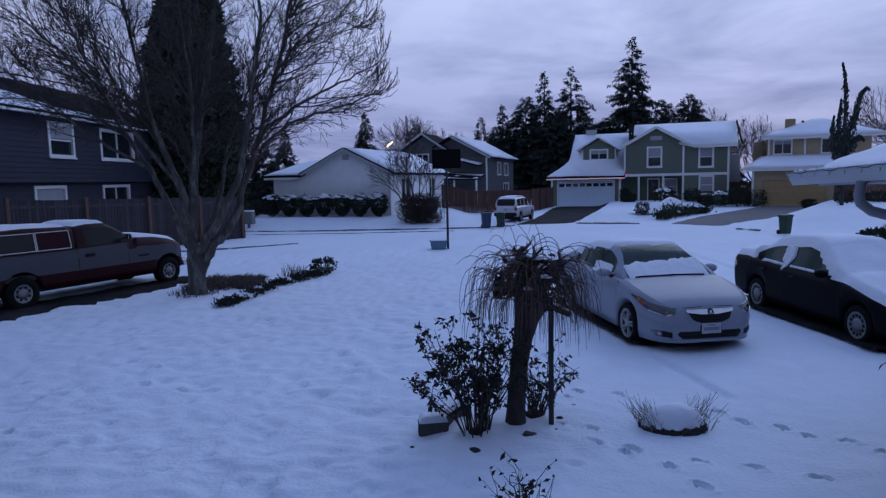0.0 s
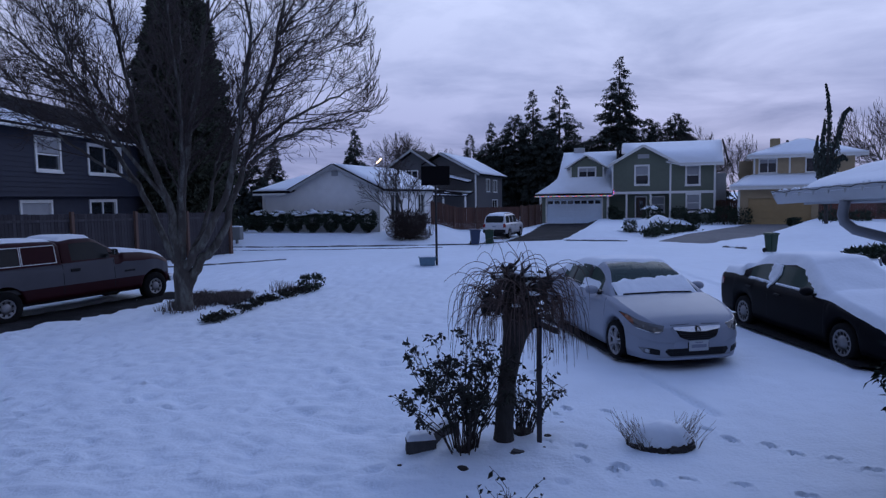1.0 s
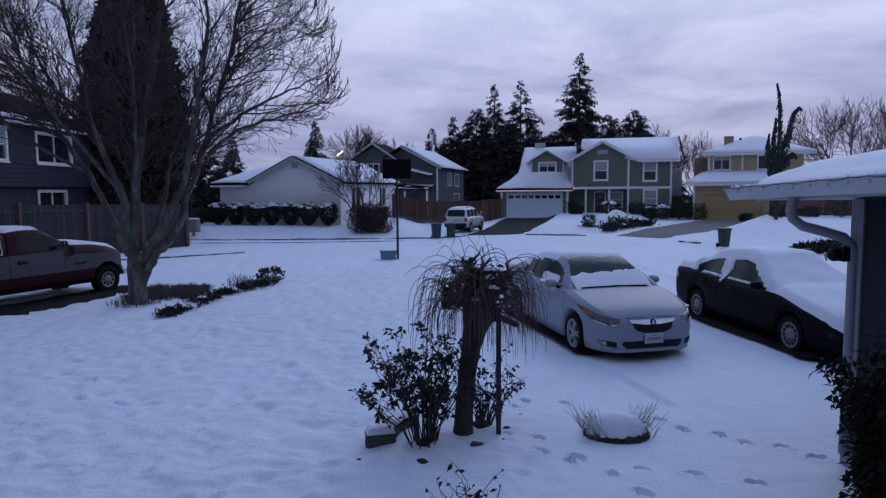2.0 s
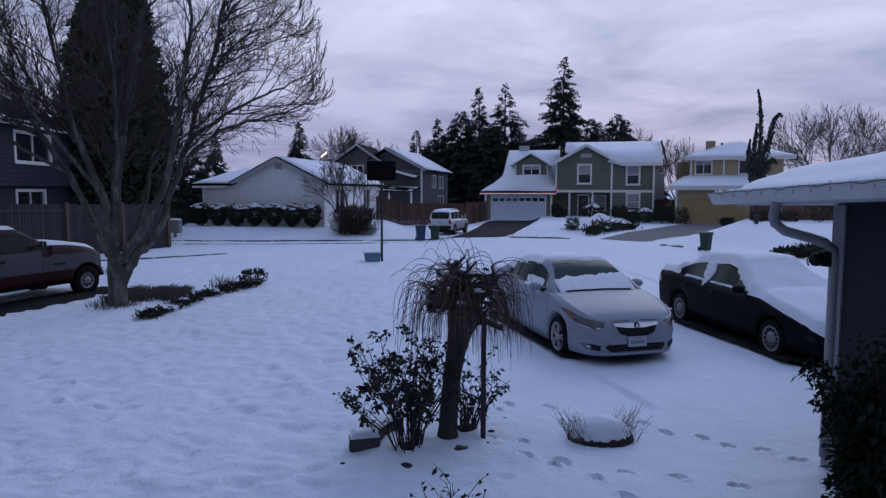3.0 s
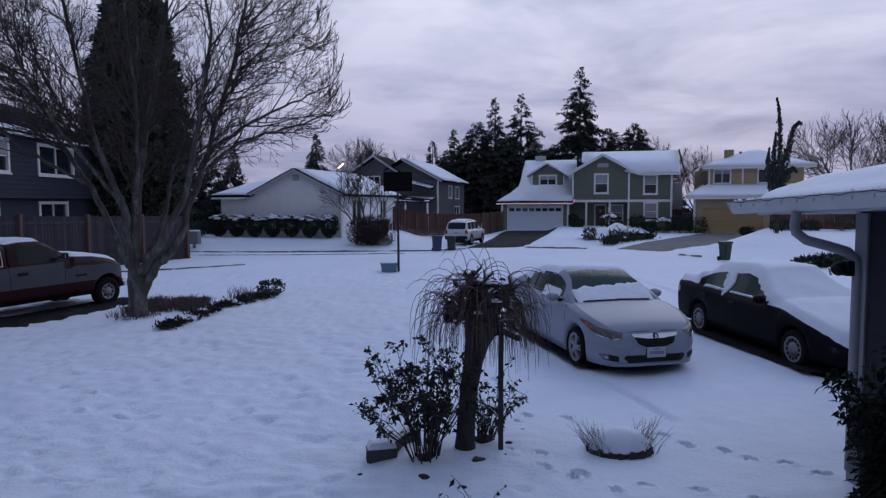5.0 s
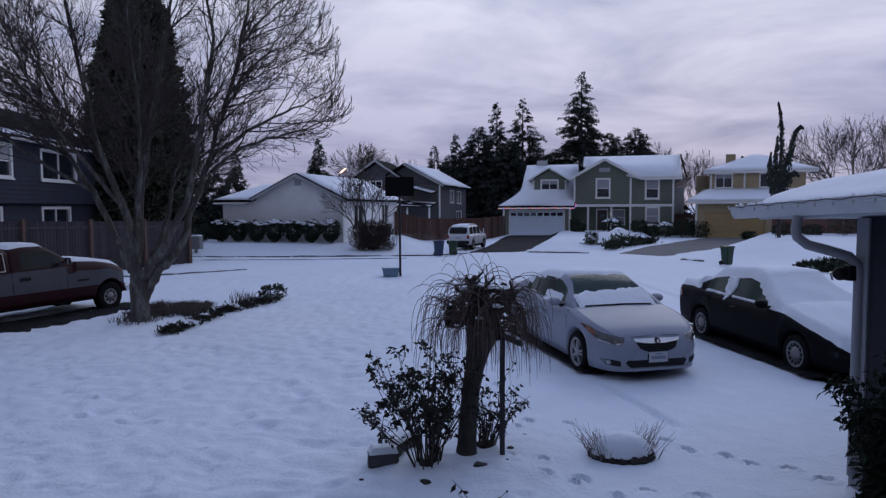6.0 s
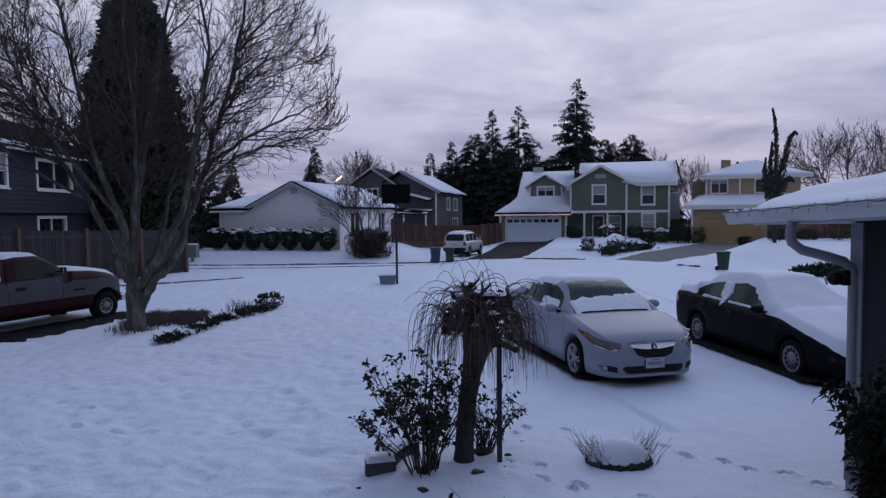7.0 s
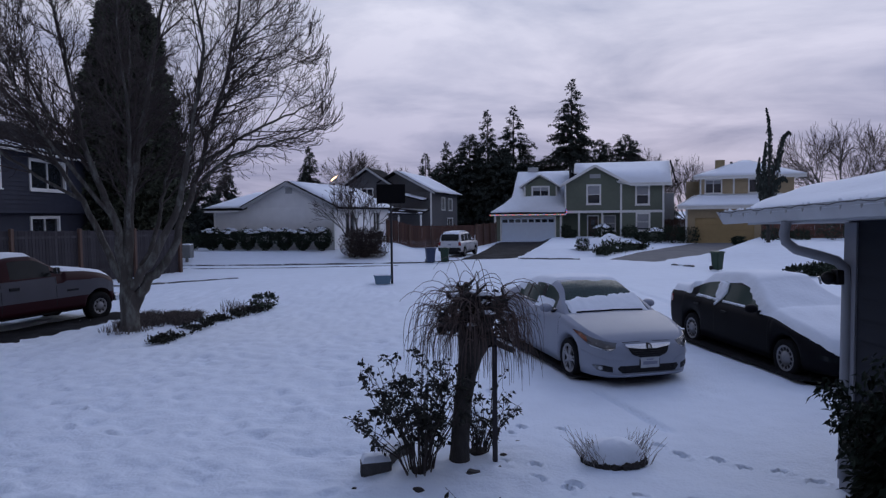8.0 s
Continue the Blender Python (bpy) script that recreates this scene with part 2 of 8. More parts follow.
AMBER = mat("amber_lens", (0.20, 0.055, 0.022), rough=0.2, vary=0.1, scale=10, bump=0.0, coat=1.0)
REDLENS = mat("red_tail_lens", (0.20, 0.012, 0.014), rough=0.2, vary=0.1, scale=10, bump=0.0, coat=1.0)
PLATE = mat("licence_plate", (0.42, 0.44, 0.47), rough=0.4, vary=0.06, scale=10, bump=0.0)
PLATEBAR = mat("plate_bars", (0.19, 0.20, 0.27), rough=0.5, vary=0.1, scale=10, bump=0.0)
CABIN = mat("car_cabin", (0.035, 0.035, 0.038), rough=0.8, vary=0.3, scale=6, bump=0.1)
CARGLASS = tinted_glass("green_car_glass", (0.16, 0.27, 0.23), (0.040, 0.072, 0.062), 0.6)
DARKGLASS = tinted_glass("dark_car_glass", (0.08, 0.12, 0.10), (0.050, 0.076, 0.066), 0.80)
SMOKED = mat("smoked_glass", (0.010, 0.012, 0.013), rough=0.18, spec=0.25, vary=0.2, scale=6, bump=0.0)
BOARDBLACK = mat("matt_black_board", (0.007, 0.007, 0.008), rough=0.9, spec=0.05, vary=0.2, scale=8, bump=0.05)
REDBUSH = mat("red_brown_stems", (0.058, 0.046, 0.041), rough=0.9, spec=0.1, vary=0.3, scale=8, bump=0.0, per_island=0.5)
FENCERED = mat("red_stained_cedar", (0.11, 0.042, 0.030), rough=0.8, vary=0.3, scale=5, bump=0.2)
LENS_MID = mat("lamp_reflector", (0.12, 0.125, 0.135), rough=0.2, metal=0.3, vary=0.3, scale=14, bump=0.0, coat=1.0)
BINGREEN = mat("green_bin_plastic", (0.010, 0.036, 0.018), rough=0.5, vary=0.15, scale=8, bump=0.1)
BINBLUE = mat("blue_bin_plastic", (0.02, 0.035, 0.085), rough=0.5, vary=0.15, scale=8, bump=0.1)
BOXBLUE = mat("grey_blue_plastic", (0.10, 0.17, 0.24), rough=0.55, vary=0.15, scale=8, bump=0.1)
UTILITY = mat("utility_box_paint", (0.20, 0.21, 0.21), rough=0.6, vary=0.12, scale=4, bump=0.1)
BULB = mat("clear_bulb", (0.5, 0.5, 0.5), rough=0.2, vary=0.1, scale=9, bump=0.0)
GLOWWARM = glow_mat("warm_glint_glow", (1.0, 0.55, 0.25), 6.0)
GLOWPORCH = glow_mat("porch_lamp_glow", (1.0, 0.62, 0.35), 1.2)
GLOWS = [glow_mat("red_bulb_glow", (1.0, 0.12, 0.08), 1.5), glow_mat("blue_bulb_glow", (0.15, 0.25, 1.0), 1.8), glow_mat("amber_bulb_glow", (1.0, 0.5, 0.15), 0.9), glow_mat("green_bulb_glow", (0.2, 0.9, 0.3), 0.6)]


# ---- mesh helpers ----
def link_mesh(name, me, m, parent=None, label="", smooth=False):
    me.materials.append(m)
    if smooth:
        me.polygons.foreach_set("use_smooth", [True] * len(me.polygons))
    ob = new(name, me)
    if parent is not None:
        ob.parent = parent
    return tagged(ob, label)


def part(name, bm, m, parent=None, label="", smooth=False):
    me = bpy.data.meshes.new(name)
    bm.to_mesh(me)
    bm.free()
    return link_mesh(name, me, m, parent, label, smooth)


def raw(name, verts, faces, m, parent=None, label="", smooth=False):
    me = bpy.data.meshes.new(name)
    me.from_pydata([tuple(v) for v in verts], [], [tuple(f) for f in faces])
    me.update()
    return link_mesh(name, me, m, parent, label, smooth)


def thing(name, m, label, category, group="", kind=""):
    ob = new(name)
    ob.empty_display_size = 0.1
    ob.matrix_world = m
    return tagged(ob, label, category, group, kind)


def box(bm, x0, x1, y0, y1, z0, z1, bevel=0.0):
    r = bmesh.ops.create_cube(bm, size=1.0)
    vs = r["verts"]
    for v in vs:
        v.co = Vector((x0 + (v.co.x + 0.5) * (x1 - x0), y0 + (v.co.y + 0.5) * (y1 - y0), z0 + (v.co.z + 0.5) * (z1 - z0)))
    if bevel:
        es = list({e for v in vs for e in v.link_edges})
        bmesh.ops.bevel(bm, geom=es, offset=bevel, segments=2, affect="EDGES", profile=0.5)
    return bm


def B(x0, x1, y0, y1, z0, z1, bevel=0.0):
    return box(bmesh.new(), x0, x1, y0, y1, z0, z1, bevel)


def cyl(bm, p, q, r0, r1=None, n=12):
    p, q = Vector(p), Vector(q)
    d = q - p
    r = bmesh.ops.create_cone(bm, cap_ends=True, segments=n, radius1=r0, radius2=r0 if r1 is None else r1, depth=d.length)
    m = Matrix.Translation((p + q) / 2) @ d.to_track_quat("Z", "Y").to_matrix().to_4x4()
    bmesh.ops.transform(bm, matrix=m, verts=r["verts"])
    return bm


def C(p, q, r0, r1=None, n=12):
    return cyl(bmesh.new(), p, q, r0, r1, n)


def prism(bm, outline, a, b, axis):
    """Extrude an outline of pairs from a to b along an axis (0 x, 1 y, 2 z)."""
    def at(p, w):
        c = list(p)
        c.insert(axis, w)
        return bm.verts.new(c)
    v0, v1 = [at(p, a) for p in outline], [at(p, b) for p in outline]
    k = len(outline)
    bm.faces.new(v0)
    bm.faces.new(v1[::-1])
    for i in range(k):
        bm.faces.new((v0[i], v1[i], v1[(i + 1) % k], v0[(i + 1) % k]))
    bmesh.ops.recalc_face_normals(bm, faces=bm.faces)
    return bm


def PR(outline, a, b, axis):
    return prism(bmesh.new(), outline, a, b, axis)


class Tubes:
    """Many tapered tubes in one vertex list."""
    def __init__(self):
        self.v, self.f = [], []

    def add(self, pts, radii, k=4):
        pts = [Vector(p) for p in pts]
        base = len(self.v)
        ref = Vector((0.31, 0.83, 0.46))
        for i, p in enumerate(pts):
            d = (pts[min(i + 1, len(pts) - 1)] - pts[max(i - 1, 0)]).normalized()
            a = d.cross(ref)
            if a.length < 0.05:
                a = d.cross(Vector((1, 0, 0)))
            a.normalize()
            b = d.cross(a)
            for j in range(k):
                w = 2 * math.pi * j / k
                self.v.append(p + (a * math.cos(w) + b * math.sin(w)) * radii[i])
        for i in range(len(pts) - 1):
            for j in range(k):
                j2 = (j + 1) % k
                self.f.append((base + i * k + j, base + i * k + j2, base + (i + 1) * k + j2, base + (i + 1) * k + j))
        self.f.append(tuple(base + (len(pts) - 1) * k + j for j in range(k)))

    def leaf(self, p, d, up, length, width):
        """A small folded leaf of four faces."""
        d, up = d.normalized(), up.normalized()
        s = d.cross(up)
        if s.length < 0.05:
            s = d.cross(Vector((1, 0.2, 0)))
        s.normalize()
        n = s.cross(d)
        b = len(self.v)
        m = p + d * length * 0.5
        self.v += [p, m + s * width * 0.5 + n * width * 0.22, p + d * length - n * length * 0.1, m - s * width * 0.5 + n * width * 0.22, m]
        self.f += [(b, b + 1, b + 4), (b + 1, b + 2, b + 4), (b + 2, b + 3, b + 4), (b + 3, b, b + 4)]

    def make(self, name, m, parent=None, label="", smooth=False):
        return raw(name, self.v, self.f, m, parent, label, smooth)


rnd = random.Random(7)


def rv(s=1.0, r=rnd):
    return Vector((r.uniform(-s, s), r.uniform(-s, s), r.uniform(-s, s)))


# ---- ground ----
def sm(t):
    t = np.clip(t, 0.0, 1.0)
    return t * t * (3 - 2 * t)


LATTICE = np.random.RandomState(3).rand(256, 256)


def vnoise(x, y):
    xi, yi = np.floor(x).astype(int), np.floor(y).astype(int)
    fx, fy = sm(x - xi), sm(y - yi)
    g = lambda a, b: LATTICE[a % 256, b % 256]
    return (g(xi, yi) * (1 - fx) + g(xi + 1, yi) * fx) * (1 - fy) + (g(xi, yi + 1) * (1 - fx) + g(xi + 1, yi + 1) * fx) * fy - 0.5


def gh(x, y):
    """Height of the smooth ground."""
    x, y = np.asarray(x, float), np.asarray(y, float)
    z = 0.47 * sm((y - 35.4) / 5.5) * sm((2.2 - x) / 2.0) * sm((x + 60) / 30)
    # lawn bank between the two drives over the road
    z = z + 0.42 * sm((y - 36.6) / 5.0) * sm((x - 7.4 - (y - 37.5) * 0.30) / 1.5) * sm((12.4 + (y - 36.0) * 0.52 - x) / 1.4) * sm((66 - y) / 8)
    # bank past the ochre house's drive
    z = z + 0.55 * sm((y - 30.0 - (15 - x) * 0.8) / 9.0) * sm((x - 15.2 - (y - 33.0) * 0.72) / 2.5)
    # rise towards the grey fence
    z = z + 0.22 * sm((-10.0 - x) / 3.0) * sm((30 - y) / 8) * sm((y - 10) / 6)
    # planting bed round the bare tree and bed by the weeping tree
    z = z + 0.08 * np.exp(-(((x + 5.0) / 1.6) ** 2 + ((y - 16.3) / 2.6) ** 2)) + 0.05 * np.exp(-(((x - 0.6) / 0.9) ** 2 + ((y - 6.5) / 0.6) ** 2))
    return z


def gz(x, y):
    return float(gh(x, y))


def steps(x0, y0, x1, y1, n, side=0.09):
    """Footprints along a line: place, heading."""
    d = Vector((x1 - x0, y1 - y0))
    a = math.atan2(d.y, d.x)
    out = []
    for i in range(n):
        t = i / max(1, n - 1)
        s = side if i % 2 else -side
        out.append((x0 + d.x * t - math.sin(a) * s + rnd.uniform(-.04, .04), y0 + d.y * t + math.cos(a) * s + rnd.uniform(-.04, .04), a + rnd.uniform(-.25, .25)))
    return out


PRINTS = (steps(2.75, 7.2, 4.1, 5.9, 7, 0.05) + steps(1.75, 5.95, 2.15, 5.3, 3, .06) + steps(2.3, 5.8, 3.2, 5.45, 3, .05) + steps(1.25, 6.7, 1.65, 6.0, 4, 0.10)
          + steps(1.3, 7.6, 1.05, 21.5, 16, 0.16) + steps(1.7, 20.0, 0.9, 24.0, 8, 0.2) + steps(1.2, 8.6, 2.0, 7.6, 4, .12) + steps(-3.5, 8.0, -6.5, 12.5, 9, 0.14) + steps(-5.5, 8.6, -4.6, 5.6, 6, 0.14))


def make_ground():
    def lines(lo, hi, step, grow, far_lo, far_hi):
        mid = list(np.arange(lo, hi, step))
        a, s = [], step
        v = lo
        while v > far_lo:
            s *= grow
            v -= s
            a.append(v)
        b, s, v = [], step, mid[-1]
        while v < far_hi:
            s *= grow
            v += s
            b.append(v)
        return np.array(a[::-1] + mid + b)
    xs = lines(-8.0, 7.0, 0.065, 1.035, -2500, 2500)
    ys = lines(3.0, 13.0, 0.065, 1.022, -300, 3000)

    def finer(v, lo, hi):
        m = (v[:-1] + v[1:]) / 2
        return np.sort(np.concatenate([v, m[(m > lo) & (m < hi)]]))
    xs, ys = finer(xs, 1.0, 4.6), finer(ys, 4.6, 8.2)
    X, Y = np.meshgrid(xs, ys, indexing="ij")
    Z = gh(X, Y)
    near = np.exp(-((np.maximum(np.hypot(X, Y) - 8, 0)) / 40.0) ** 2)
    yard = sm((27 - Y) / 3)
    rough = 0.3 + 0.7 * sm((2.0 - X) / 1.8)
    Z += near * (0.045 * vnoise(X * 1.1 + 7, Y * 1.1) + 0.032 * rough * vnoise(X * 2.9 + 31, Y * 2.9 + 5) * (0.3 + 0.7 * yard) + 0.045 * rough * vnoise(X * 6.7, Y * 6.7 + 3) * yard)
    Z += near * 0.05 * vnoise(X * 0.35 + 3, Y * 0.35 + 9)
    # trampled, lumpy snow on the lawn
    lump = vnoise(X * 3.7 + 90, Y * 3.7 + 2)
    Z -= yard * near * 0.025 * sm((lump - 0.12) / 0.2) * sm((1.5 - X) / 3)
    # scattered old footprints, mostly filled in
    rs = random.Random(19)
    for _ in range(700):
        px, py, pr = rs.uniform(-9, 1.2), 4.2 + 14 * rs.random() ** 1.2, rs.uniform(.045, .10)
        a = rs.random() * 3.14
        m = (np.abs(X - px) < .45) & (np.abs(Y - py) < .45)
        dx, dy = X[m] - px, Y[m] - py
        p, q = dx * math.cos(a) + dy * math.sin(a), -dx * math.sin(a) + dy * math.cos(a)
        r2 = (p / (pr * 1.5)) ** 2 + (q / pr) ** 2
        Z[m] += rs.uniform(.015, .042) * (-np.exp(-r2 ** 1.5) + .25 * np.exp(-((r2 - 2.0) ** 2)))
    for fx, fy, a in PRINTS:
        m = (np.abs(X - fx) < 0.5) & (np.abs(Y - fy) < 0.5)
        dx, dy = X[m] - fx, Y[m] - fy
        p, q = dx * math.cos(a) + dy * math.sin(a), -dx * math.sin(a) + dy * math.cos(a)
        k = 0.44 + 0.22 * abs(math.sin(fx * 37 + fy * 53))
        r2 = (p / (0.125 * k)) ** 2 + (q / (0.060 * k)) ** 2
        Z[m] += -0.14 * np.exp(-r2 ** 2) + 0.022 * np.exp(-((r2 - 2.2) ** 2))
    # wheel ruts behind and beside the parked cars
    for x0, y0, x1, y1 in ((3.05, 9.6, 3.35, 7.3), (6.35, 14.5, 6.9, 24), (7.85, 15, 8.2, 24), (2.9, 16, 3.4, 24), (4.4, 16, 4.8, 24)):
        L = math.hypot(x1 - x0, y1 - y0)
        ux, uy = (x1 - x0) / L, (y1 - y0) / L
        t = (X - x0) * ux + (Y - y0) * uy
        d = -(X - x0) * uy + (Y - y0) * ux
        Z -= 0.07 * np.exp(-(d / 0.06) ** 4) * sm(t / 0.3) * sm((L - t) / 0.5)
    nx, ny = len(xs), len(ys)
    verts = np.stack([X.ravel(), Y.ravel(), Z.ravel()], 1)
    i = np.arange(nx * ny).reshape(nx, ny)
    faces = np.stack([i[:-1, :-1].ravel(), i[1:, :-1].ravel(), i[1:, 1:].ravel(), i[:-1, 1:].ravel()], 1)
    me = bpy.data.meshes.new("ground")
    me.from_pydata(verts.tolist(), [], faces.tolist())
    ob = link_mesh("ground", me, SNOW, smooth=True)
    tagged(ob, "snow-covered lawn, driveway and street with trampled footprints", "ground", kind="structure")


make_ground()


def sheet(name, left, right, m, label, lift=0.035, n=24, k=8, rough=0.18):
    """A strip of ground between two edge lines, with a ragged rim."""
    def along(line, t):
        w = t * (len(line) - 1)
        i = min(int(w), len(line) - 2)
        f = w - i
        return Vector((line[i][0] * (1 - f) + line[i + 1][0] * f, line[i][1] * (1 - f) + line[i + 1][1] * f))
    v, f = [], []
    for i in range(n + 1):
        a, b = along(left, i / n), along(right, i / n)
        d = (b - a).normalized() if (b - a).length > 1e-6 else Vector((1, 0))
        a = a - d * rnd.uniform(0, rough)
        b = b + d * rnd.uniform(0, rough)
        for j in range(k + 1):
            t = j / k
            p = a.lerp(b, t)
            edge = 0.0 if 0 < j < k and 0 < i < n else -0.09
            v.append((p.x, p.y, gz(p.x, p.y) + lift + edge))
    for i in range(n):
        for j in range(k):
            q = i * (k + 1) + j
            f.append((q, q + 1, q + k + 2, q + k + 1))
    ob = raw(name, v, f, m, smooth=True)
    return tagged(ob, label, name.replace("_", " "), kind="structure")


sheet("driveway", [(4.0, 37.0), (6.0, 43.0), (9.9, 59.0)], [(7.3, 37.6), (9.0, 42.0), (15.0, 57.6)], ASPHALT, "dark wet asphalt driveway cleared of snow", lift=0.06, n=30)
sheet("driveway", [(11.9, 35.0), (15.5, 40.5), (24.7, 51.6)], [(13.7, 32.9), (18.6, 37.8), (29.4, 50.1)], CONCRETE, "wet grey concrete driveway cleared of snow", lift=0.06, n=30)
sheet("driveway_strip", [(-10.6, 12.2), (-9.6, 14.6), (-8.4, 17.0), (-7.5, 18.9)], [(-9.0, 11.4), (-8.45, 13.9), (-7.1, 16.4), (-6.55, 18.4)], ASPHALT, "bare wet asphalt beside the parked truck", lift=0.04, n=26)
sheet("driveway_strip", [(6.3, 9.0), (6.22, 11.0), (6.15, 13.4)], [(7.9, 9.0), (7.9, 11.0), (7.75, 13.6)], ASPHALT, "bare wet asphalt under the parked black sedan", lift=0.035, n=18)


def kerb(points, label, w=0.16, h=0.07, m=None):
    t = Tubes()
    v, f = [], []
    pts = []
    for a, b in zip(points[:-1], points[1:]):
        for i in range(10):
            pts.append((a[0] + (b[0] - a[0]) * i / 10, a[1] + (b[1] - a[1]) * i / 10))
    pts.append(points[-1])
    for i, p in enumerate(pts):
        q0, q1 = pts[max(i - 1, 0)], pts[min(i + 1, len(pts) - 1)]
        d = Vector((q1[0] - q0[0], q1[1] - q0[1])).normalized()
        s = Vector((-d.y, d.x))
        z = gz(*p)
        hh = h * rnd.uniform(0.55, 1.15)
        for side, up in ((-0.5, -0.05), (-0.42, hh), (0.42, hh), (0.5, -0.05)):
            v.append((p[0] + s.x * w * side, p[1] + s.y * w * side, z + up))
    for i in range(len(pts) - 1):
        for j in range(3):
            q = i * 4 + j
            f.append((q, q + 1, q + 5, q + 4))
    f += [(0, 1, 2, 3), tuple(len(v) - 4 + j for j in (3, 2, 1, 0))]
    return tagged(raw("kerb", v, f, m or KERB), label, "kerb", kind="structure")


kerb([(-16, 36.2), (-10.35, 35.7), (-4.7, 35.2), (1.8, 35.2), (3.9, 36.4)], "dark wet kerb edge showing through snow")
kerb([(7.4, 37.0), (8.1, 36.7), (9.5, 36.2), (10.6, 35.7)], "dark wet kerb edge showing through snow")
kerb([(13.75, 30.9), (14.3, 29.8)], "dark wet kerb edge showing through snow")
kerb([(-11.0, 25.6), (-8.97, 26.5), (-7.4, 27.5), (-6.3, 28.2)], "dark kerb edge along the road by the fence", w=0.14, h=0.05)
kerb([(-12, 33.9), (-9.4, 33.7), (-4.7, 33.3), (0.5, 33.6)], "line of dark slush left by tyres", w=0.07, h=0.03)


# ---- houses ----
def house(name, x, y, z, yaw, label):
    return thing(name, pose(x, y, z, 0, 0, yaw), label, "house")


def xf(bm, m):
    bmesh.ops.transform(bm, matrix=m, verts=bm.verts)
    return bm


FRONT = Matrix.Identity(4)


def side(s, y):
    """Frame of a wall that runs back from (s, y) and faces +s."""
    return Matrix.Translation((s, y, 0)) @ Matrix.Rotation(radians(90), 4, "Z")


def wall(parent, m, x0, x1, z0, z1, mt, openings=(), lap=0.2, thick=0.2, name="wall"):
    """A lap-sided wall that faces -y of its frame, with real openings (x0, x1, z0, z1)."""
    bm = bmesh.new()
    xs = sorted({x0, x1, *[o[0] for o in openings], *[o[1] for o in openings]})
    zs = sorted({z0, z1, *[o[2] for o in openings], *[o[3] for o in openings]})
    xs, zs = [v for v in xs if x0 <= v <= x1], [v for v in zs if z0 <= v <= z1]
    for a, b in zip(xs[:-1], xs[1:]):
        for c, d in zip(zs[:-1], zs[1:]):
            mx, mz = (a + b) / 2, (c + d) / 2
            if any(o[0] < mx < o[1] and o[2] < mz < o[3] for o in openings):
                continue
            w = c
            while w < d - 1e-4:
                top = min(d, (math.floor((w - z0) / lap + 1e-6) + 1) * lap + z0)
                f0 = ((w - z0) / lap) % 1.0
                f0 = 0.0 if f0 > 0.999 else f0
                f1 = f0 + (top - w) / lap
                y0, y1 = -0.025 * (1 - f0), -0.025 * (1 - f1)
                vs = [bm.verts.new(p) for p in ((a, y0, w), (b, y0, w), (b, y1, top), (a, y1, top), (a, thick, w), (b, thick, w), (b, thick, top), (a, thick, top))]
                for q in ((0, 1, 2, 3), (5, 4, 7, 6), (0, 4, 5, 1), (3, 2, 6, 7), (0, 3, 7, 4), (1, 5, 6, 2)):
                    bm.faces.new([vs[i] for i in q])
                w = top
    return part(name, xf(bm, m), mt, parent)


def gable(parent, m, x0, x1, xp, z0, zp, mt, thick=0.2):
    bm = PR([(x0, z0), (x1, z0), (xp, zp)], 0.0, thick, 1)
    return part("gable", xf(bm, m), mt, parent)


def board(parent, m, x0, x1, z0, z1, mt=None, y=-0.05, d=0.06, name="trim"):
    return part(name, xf(B(x0, x1, y, y + d, z0, z1), m), mt or TRIM, parent)


def window(parent, m, x0, x1, z0, z1, cols=2, rows=1, blind=0.0, frame_w=0.09, mt=None):
    """Frame, mullions, sill and panes in an opening."""
    mt = mt or TRIM
    bm = bmesh.new()
    f = frame_w
    rings = [[bm.verts.new((x, y, z)) for x, z in ((x0 - e, z0 - e), (x1 + e, z0 - e), (x1 + e, z1 + e), (x0 - e, z1 + e))] for e, y in ((f, -0.055), (-0.012, -0.055), (-0.012, 0.09), (f, 0.09))]
    for a, b in zip(rings, rings[1:] + rings[:1]):
        for i in range(4):
            j = (i + 1) % 4
            bm.faces.new((a[i], a[j], b[j], b[i]))
    bmesh.ops.recalc_face_normals(bm, faces=bm.faces)
    fr = part("window", xf(bm, m), mt, parent)
    for i in range(1, cols):
        c = x0 + (x1 - x0) * i / cols
        part("mullion", xf(B(c - 0.03, c + 0.03, -0.01, 0.08, z0 + 0.013, z1 - 0.013), m), mt, fr)
    for i in range(1, rows):
        c = z0 + (z1 - z0) * i / rows
        part("mullion", xf(B(x0 + 0.013, x1 - 0.013, -0.012, 0.078, c - 0.03, c + 0.03), m), mt, fr)
    part("sill", xf(B(x0 - f - 0.04, x1 + f + 0.04, -0.10, -0.058, z0 - f - 0.03, z0 - f + 0.03), m), mt, fr)
    for i in range(cols):
        for j in range(rows):
            a, b = x0 + (x1 - x0) * i / cols + 0.02, x0 + (x1 - x0) * (i + 1) / cols - 0.02
            c, d = z0 + (z1 - z0) * j / rows + 0.02, z0 + (z1 - z0) * (j + 1) / rows - 0.02
            part("pane", xf(B(a, b, 0.04, 0.06, c, d), m), PANE, fr)
    if blind:
        part("blind", xf(B(x0 + 0.03, x1 - 0.03, 0.015, 0.035, z1 - (z1 - z0) * blind, z1 - 0.02), m), BLIND, fr, "pale drawn window blind")
    return fr


